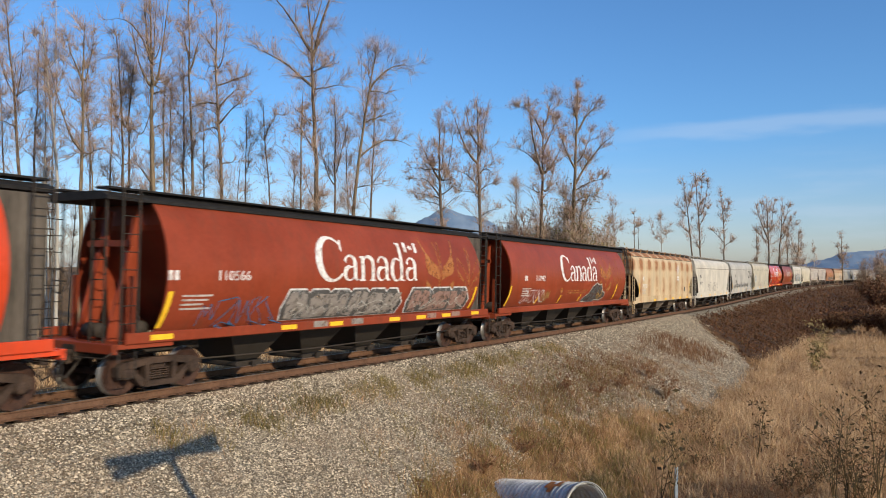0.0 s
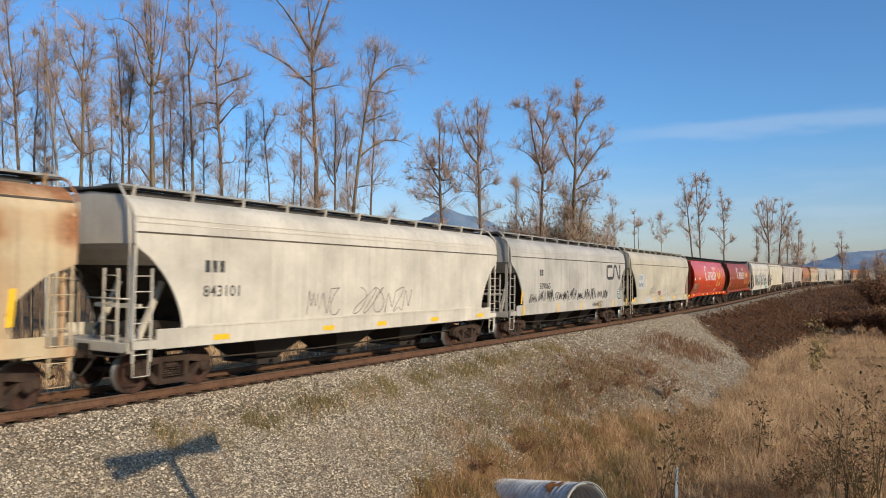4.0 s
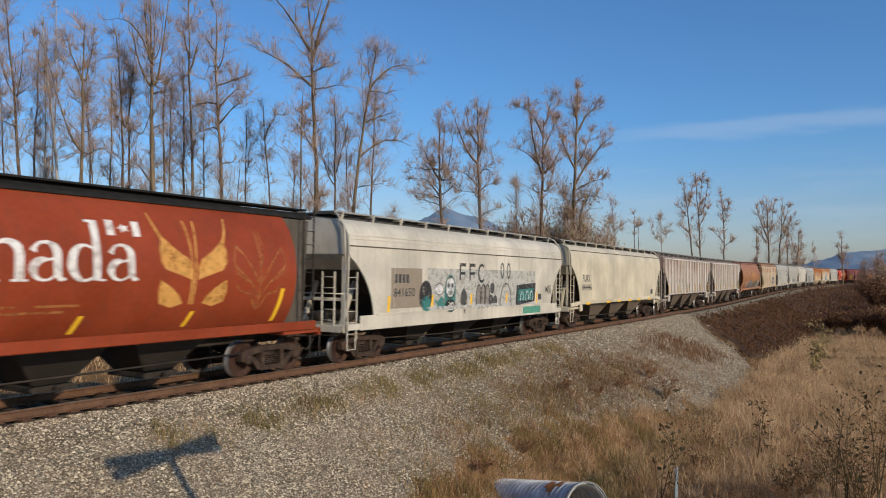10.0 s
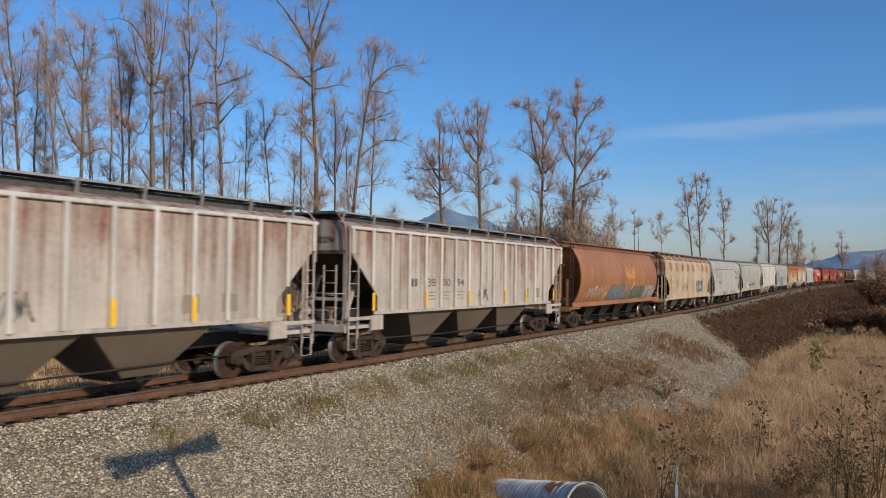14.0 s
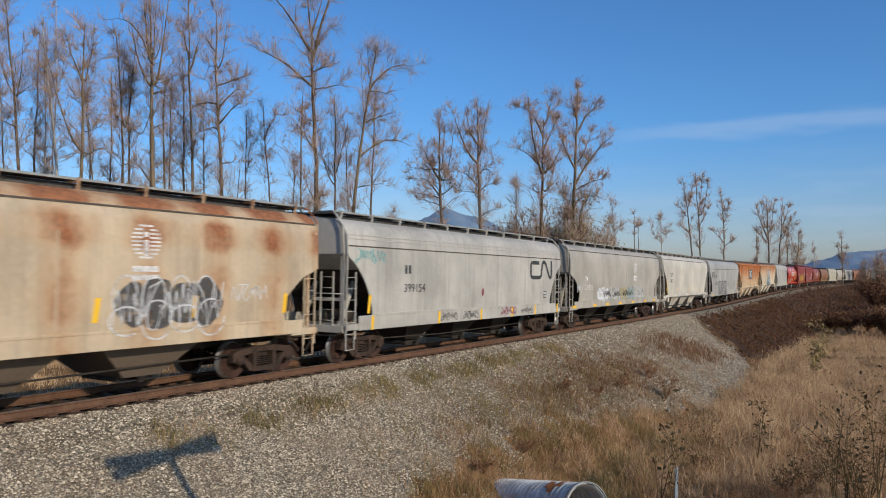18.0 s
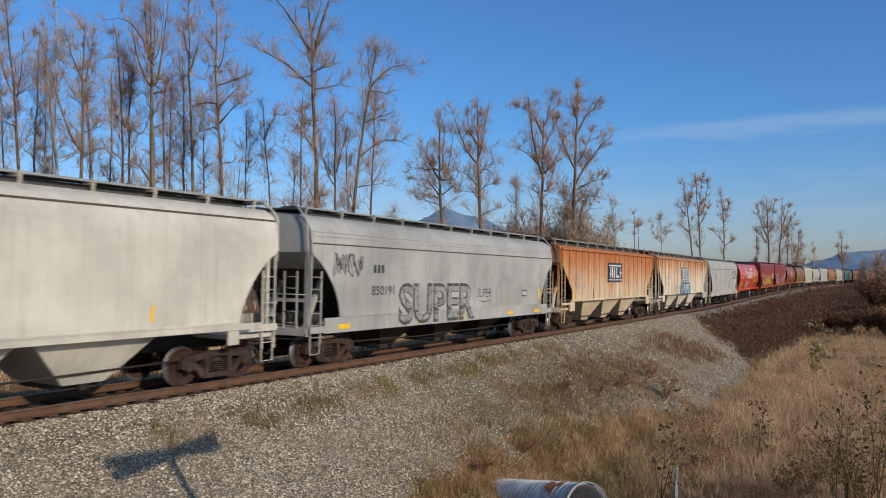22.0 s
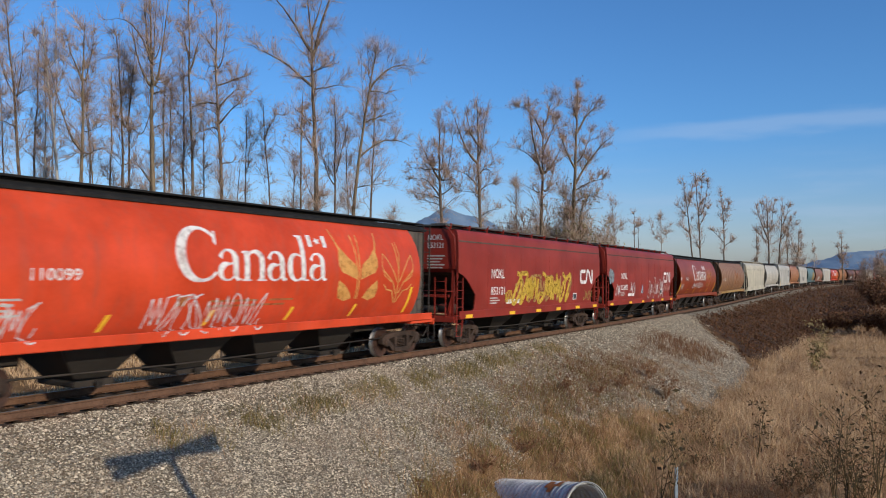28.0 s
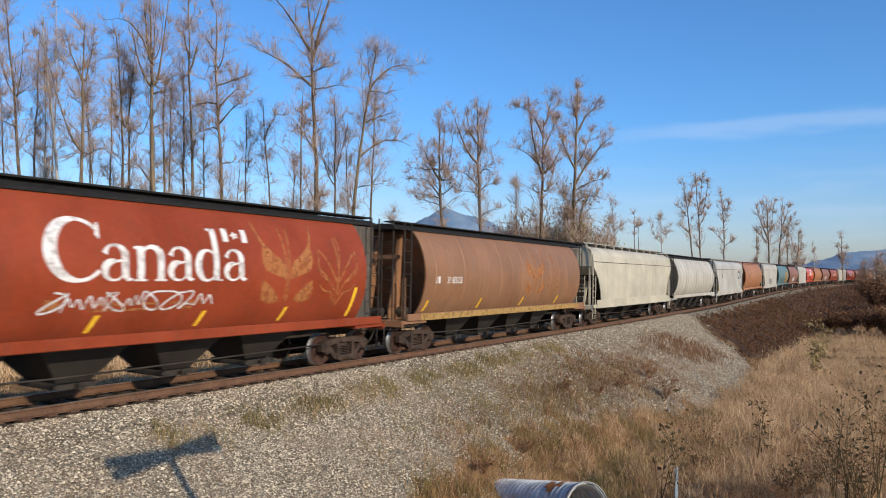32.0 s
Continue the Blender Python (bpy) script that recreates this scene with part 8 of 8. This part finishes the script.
    if i == 18:
        initials(*here, 2.9, 2.72, 3, 0.26, b)
        number(*here, "850191", 2.8, 2.05, 0.28, b, 1.1)
        spray(*here, scrawl(random.Random(91), 1.4, 0.7, 6, 0.035), 0.9, 2.6, "black", 0.008)
        word(*here, "SUPER", 4.3, 1.14, 5.2, 1.25, SPRAY["dusk"], 0.045, 0.0, label="large outlined spray-painted word")
        word(*here, "SUPER", 4.38, 1.19, 5.04, 1.15, SPRAY["ashen"], 0.012, 0.0, label="grey fill of the spray-painted word", lift=0.012)
        word(*here, "SUPER", 9.75, 1.85, 1.15, 0.36, SPRAY["black"], -0.01, 0.25, label="small black spray-painted word")
        spray(*here, ring(0.5, 0.06, 0.025, 180, 350), 10.4, 1.75, "black", 0.008)
        sill_tape(*here, (1.2, 5.4, 8.2, 12.4, 15.2), 1.1, 0.55, 0.14)
        side_tape(*here, (15.6,), 1.65, 0.14, 0.5, 0.05)
        mark(car, kind, bars_mesh([(0, 0, 0.5, 0.28)]), -hb + 13.85, 1.82, 1, 1, b, "placard", "", 0.006)
        mark(car, kind, bars_mesh([(0.05, 0.05, 0.1, 0.18), (0.2, 0.05, 0.1, 0.18), (0.35, 0.05, 0.1, 0.18)]), -hb + 13.85, 1.82, 1, 1, w, "placard_print", "", 0.01)
    if i in (19, 20):
        x = 7.05
        mark(car, kind, bars_mesh([(0, 0, 2.6, 1.1)]), -hb + x, 2.42, 1, 1, PATCH["blackish"] if i == 19 else SPRAY["greyblue"], "emblem_panel", "dark emblem panel", 0.062)
        mark(car, kind, bars_mesh([(0.1, 0.9, 2.3, 0.07), (0.35, 0.25, 0.14, 0.6), (0.6, 0.25, 0.22, 0.6), (1.0, 0.25, 0.2, 0.6), (1.45, 0.25, 0.18, 0.6), (1.6, 0.25, 0.4, 0.12), (2.15, 0.25, 0.14, 0.6), (2.15, 0.5, 0.36, 0.1), (0.1, 0.1, 2.4, 0.05)]), -hb + x, 2.42, 1, 1, w, "emblem", "white block emblem", 0.066)
        for z in (2.58, 2.08):
            if z > 2.5:
                word(*here, "NA  HX", 1.9, z, 1.4, 0.3, faint, 0.005, name="owner_mark", label="faded painted reporting letters", lift=0.064)
            else:
                word(*here, "100  711" if i == 19 else "100  777", 1.9, z, 1.5, 0.3, faint, 0.005, name="number", label="faded painted car number", lift=0.064)
        for q in (1.35, 4.6, 10.4, 14.6):
            mark(car, kind, poly_mesh([[(0, 0), (0.13, 0), (0.13, 0.6), (0, 0.6)]]), -hb + q, 1.5, 1, 1, M["yellow"], "reflector", lift=0.062)
    if i == 20:
        mark(car, kind, bars_mesh([(0, 0, 3.0, 0.92)]), -hb + 7.0, 1.42, 1, 1, SPRAY["blue"], "graffiti", "blue spray-painted block", 0.062)
        word(*here, "HYPE", 7.3, 1.52, 2.5, 0.7, SPRAY["white"], 0.03, label="white spray-painted word on blue", lift=0.067)
        mark(car, kind, bars_mesh([(0, 0, 0.4, 0.6), (3.2, 0, 0.3, 0.6)]), -hb + 6.7, 1.45, 1, 1, SPRAY["cyan"], "graffiti", "", 0.061)
        spray(*here, scrawl(random.Random(6), 2.1, 0.7, 6, 0.03), 4.6, 1.5, "silver", 0.064)
    if i == 22:
        spray(*here, scrawl(random.Random(101), 0.9, 0.8, 3, 0.035), 1.4, 1.3, "white", 0.008)
        spray(*here, scrawl(random.Random(103), 3.6, 0.95, 9, 0.035), 4.7, 1.25, "white", 0.008)
    if i in (23, 24):
        code(*here, "NOKL", 2.68, 2.6, 0.36, w, 0.85)
        number(*here, "853121" if i == 23 else "853002", 2.66, 1.94, 0.31, w, 1.02)
        mark(car, kind, emblem_rail(0.24), -hb + 12.8, 2.35, 0.72, 0.74, w, "emblem", "bent white band emblem", 0.006)
        sill_tape(*here, (0.6, 4.4, 7.2, 9.6, 12.2, 14.8), 1.05, 0.55, 0.13)
        mark(car, kind, bars_mesh([(0, 0.3, 0.7, 0.05), (0, 0.2, 0.9, 0.05), (0, 0.1, 0.6, 0.05)]), -hb + 2.6, 1.48, 1, 1, faint, "data_lettering", "", 0.005)
        mark(car, kind, bars_mesh([(0, 0, 1.35, 0.17)]), -hb + 4.1, 1.55, 1, 1, w, "lettering", "white line of lettering", 0.005)
        mark(car, kind, bars_mesh([(0, 0, 0.5, 0.32)]), -hb + 11.8, 1.56, 1, 1, w, "placard", "", 0.006)
        mark(car, kind, bars_mesh([(0.04, 0.04, 0.42, 0.24)]), -hb + 11.8, 1.56, 1, 1, b, "placard_print", "", 0.009)
    if i == 23:
        for x, ww, sd in ((4.7, 1.5, 111), (6.2, 1.3, 112), (7.4, 1.6, 115), (8.9, 1.2, 116), (10.0, 1.5, 117)):
            spray(*here, scrawl(random.Random(sd), ww, 1.35, 2, 0.2), x, 1.5, "yellow", 0.008, "yellow spray-painted letter")
            spray(*here, scrawl(random.Random(sd + 20), ww, 1.2, 2, 0.1), x + 0.1, 1.55, "ochre", 0.006)
        spray(*here, scrawl(random.Random(113), 0.7, 0.5, 4, 0.05), 4.0, 1.6, "yellow", 0.007)
        spray(*here, scrawl(random.Random(118), 1.2, 0.5, 4, 0.05), 13.3, 1.5, "ochre", 0.007)
    if i == 24:
        spray(*here, bubbles(random.Random(115), 1.0, 0.9, 2), 0.3, 2.3, "greyblue", 0.006)
        spray(*here, scrawl(random.Random(117), 0.9, 0.7, 4, 0.035), 1.6, 1.6, "white", 0.008)
        spray(*here, scrawl(random.Random(119), 1.4, 0.8, 4, 0.035), 4.4, 1.6, "white", 0.008)
        spray(*here, poly_mesh([[(0, 0), (0.5, 0), (0.35, 0.6)]]), 7.0, 1.7, "paleink", 0.008)
        for j in range(6):
            spray(*here, scrawl(random.Random(130 + j), 0.6, 1.2 + 0.12 * (j % 3), 1, 0.06), 8.6 + j * 0.68, 1.3, "white" if j % 2 else "primer", 0.008, "pale spray-painted strokes")
        spray(*here, scrawl(random.Random(123), 2.0, 0.5, 8, 0.05), 12.75, 1.72, "pink", 0.007)
    if i == 25:
        spray(*here, scrawl(random.Random(125), 4.2, 0.42, 9, 0.04), 5.3, 1.85, "white", 0.008)
    if i == 26:
        mark(car, kind, bars_mesh([(0, 0, 15.2, 0.22)]), -hb + 0.4, 1.14, 1, 1, SPRAY["ochre"], "stripe", "yellow stripe along the sill", 0.02)
        side_tape(*here, (0.8, 4.8, 8.8, 12.8), 1.43, 0.13, 0.38, 0.1)
        initials(*here, 1.2, 2.4, 2, 0.24, w)
        number(*here, "396533", 2.0, 2.4, 0.24, w, 1.1)
        wheat(car, hb, 9.0, dim, dim)
    if i in (31, 33, 37):
        piece(*here, 5.5, 1.4, 4.0, 1.0, 5, "white" if i != 31 else "silver", None, 131 + i)
    if i == 32:
        spray(*here, bars_mesh([(0, 0, 4.5, 1.9)]), 10.3, 1.4, "ochre", 0.006)


def end_lettering(car, kind, hb, top, txt, z, mat, y=-0.25, h=0.2):
    """Letters and a number on the upper end sheet, which faces the way the train runs."""
    x = -(hb - 0.02) - 0.012
    for body, zz in ((top, z), (txt, z - 1.5 * h)) if top else ((txt, z - 1.5 * h),):
        me = text_mesh(body, 0.01)
        for v in me.vertices:
            v.co = Vector((x, y - v.co.x * h / 0.7 * 0.85, zz + v.co.y * h / 0.7))
        put("end_number", me, mat, car, "small lettering on the end sheet")
    if kind != "tall":
        return
    k = Kit()
    for j in range(5):
        k.add([(x, y, z - 0.62 - j * 0.11), (x, y - 0.75 + 0.1 * (j % 3), z - 0.62 - j * 0.11), (x, y - 0.75 + 0.1 * (j % 3), z - 0.57 - j * 0.11), (x, y, z - 0.57 - j * 0.11)], [(0, 1, 2, 3)])
    put("end_data", k, M["pale_letter"], car)


END_MARKS = {11: ("", "383095"), 12: ("", "383094"), 20: ("NAHX", "100777"), 23: ("NOKL", "853121"), 24: ("NOKL", "853002")}


def build_car(i):
    kind, coat = CARS[i].split()
    lc = start_of(i + 1) - start_of(i)
    gap = 0.25 if kind == "cyl" else 0.75 if kind == "rib" else 0.66
    hb = min(lc / 2 - gap, 8.7 if kind == "cyl" and i != 2 else 99)
    car = tagged(new("cylindrical_hopper_car" if kind == "cyl" else "covered_hopper_car"), LABELS[coat], "freight car", "cars of the grain train")
    coat_m = P_[coat]
    black = kind == "cyl" and coat not in ("orange",)
    put("body", body_kit(kind, hb), [coat_m, RECESS_SHADE], car)
    add_roof(car, kind, hb, (M["black"] if black else P_["brown"]) if kind == "cyl" else None, coat_m if kind != "rib" else M["galv"])
    add_sill(car, kind, hb, coat_m, i in (10, 17))
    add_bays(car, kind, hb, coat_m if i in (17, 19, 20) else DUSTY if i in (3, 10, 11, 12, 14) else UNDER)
    for e in (-1, 1):
        add_end(car, kind, hb, coat_m, e)
        put("coupler", COUPLER, M["truck"], car, at=pose(e * (lc / 2 - 0.02), 0, 0, 0, 0, 180 if e > 0 else 0))
        add_truck(car, e * (hb - 1.5), i)
    add_ladders(car, kind, hb, M["steel_dark"] if kind == "cyl" else coat_m)
    if kind == "rib":
        chalky = i in (11, 12)
        ribs(car, kind, hb, P_["chalk"] if chalky else coat_m, 17 if chalky else 19, not chalky)
        for sg in (-1, 1):
            put("top_chord", Kit().box((0, sg * 1.56, 4.06), (2 * hb, 0.11, 0.1), ch=0.02), P_["chalk"] if chalky else coat_m, car)
    elif coat in ("orange", "tanbrown", "pale") and kind == "cyl":
        ribs(car, kind, hb, coat_m, 14)
    elif kind in ("hop", "ic", "tall"):
        seams(car, "ic" if i in (10, 17) else kind, hb, coat_m, SIDES[kind])
        if i < 30:
            welds(car, kind, hb, coat_m)
    decorate(i, car, kind, hb - BARREL_IN if kind == "cyl" else hb)
    if i in END_MARKS:
        end_lettering(car, kind, hb, *END_MARKS[i], 4.0 if kind == "tall" else 3.9, M["white"] if kind == "tall" else M["black_letter"])
    TRAIN.append((car, start_of(i) + hb))


for car_i in range(len(CARS)):
    build_car(car_i)


# ---- what moves: the train along its line, and the wheels ----
def car_pose(s):
    x, y, z = on_line(s)
    xa, ya, za = on_line(s - 7.0)
    xb, yb, zb = on_line(s + 7.0)
    head = math.degrees(math.atan2(yb - ya, xb - xa))
    nose = -math.degrees(math.atan2(zb - za, 14.0))
    return pose(float(x), float(y), float(z), 0, nose, head)


def motions():
    for i, (car, s16) in enumerate(TRAIN):
        walk(car, [(t, car_pose(train_s(s16, t))) for t in np.arange(0.0, 32.01, 0.5)])
        # the wheels turn while the car is near enough for it to be seen
        near = [k for k in range(0, 961) if -12 < train_s(s16, k / 30) < 46]
        if not near:
            continue
        s0 = train_s(s16, near[0] / 30)
        for ob, x in WHEELS[i]:
            rows = [(0.0, pose(x, 0, WHEEL_R))] if near[0] > 0 else []
            rows += [(k / 30, pose(x, 0, WHEEL_R, 0, math.degrees((train_s(s16, k / 30) - s0) / WHEEL_R), 0)) for k in near]
            if near[-1] < 960:
                rows.append((32.0, rows[-1][1]))
            walk(ob, rows)


motions()
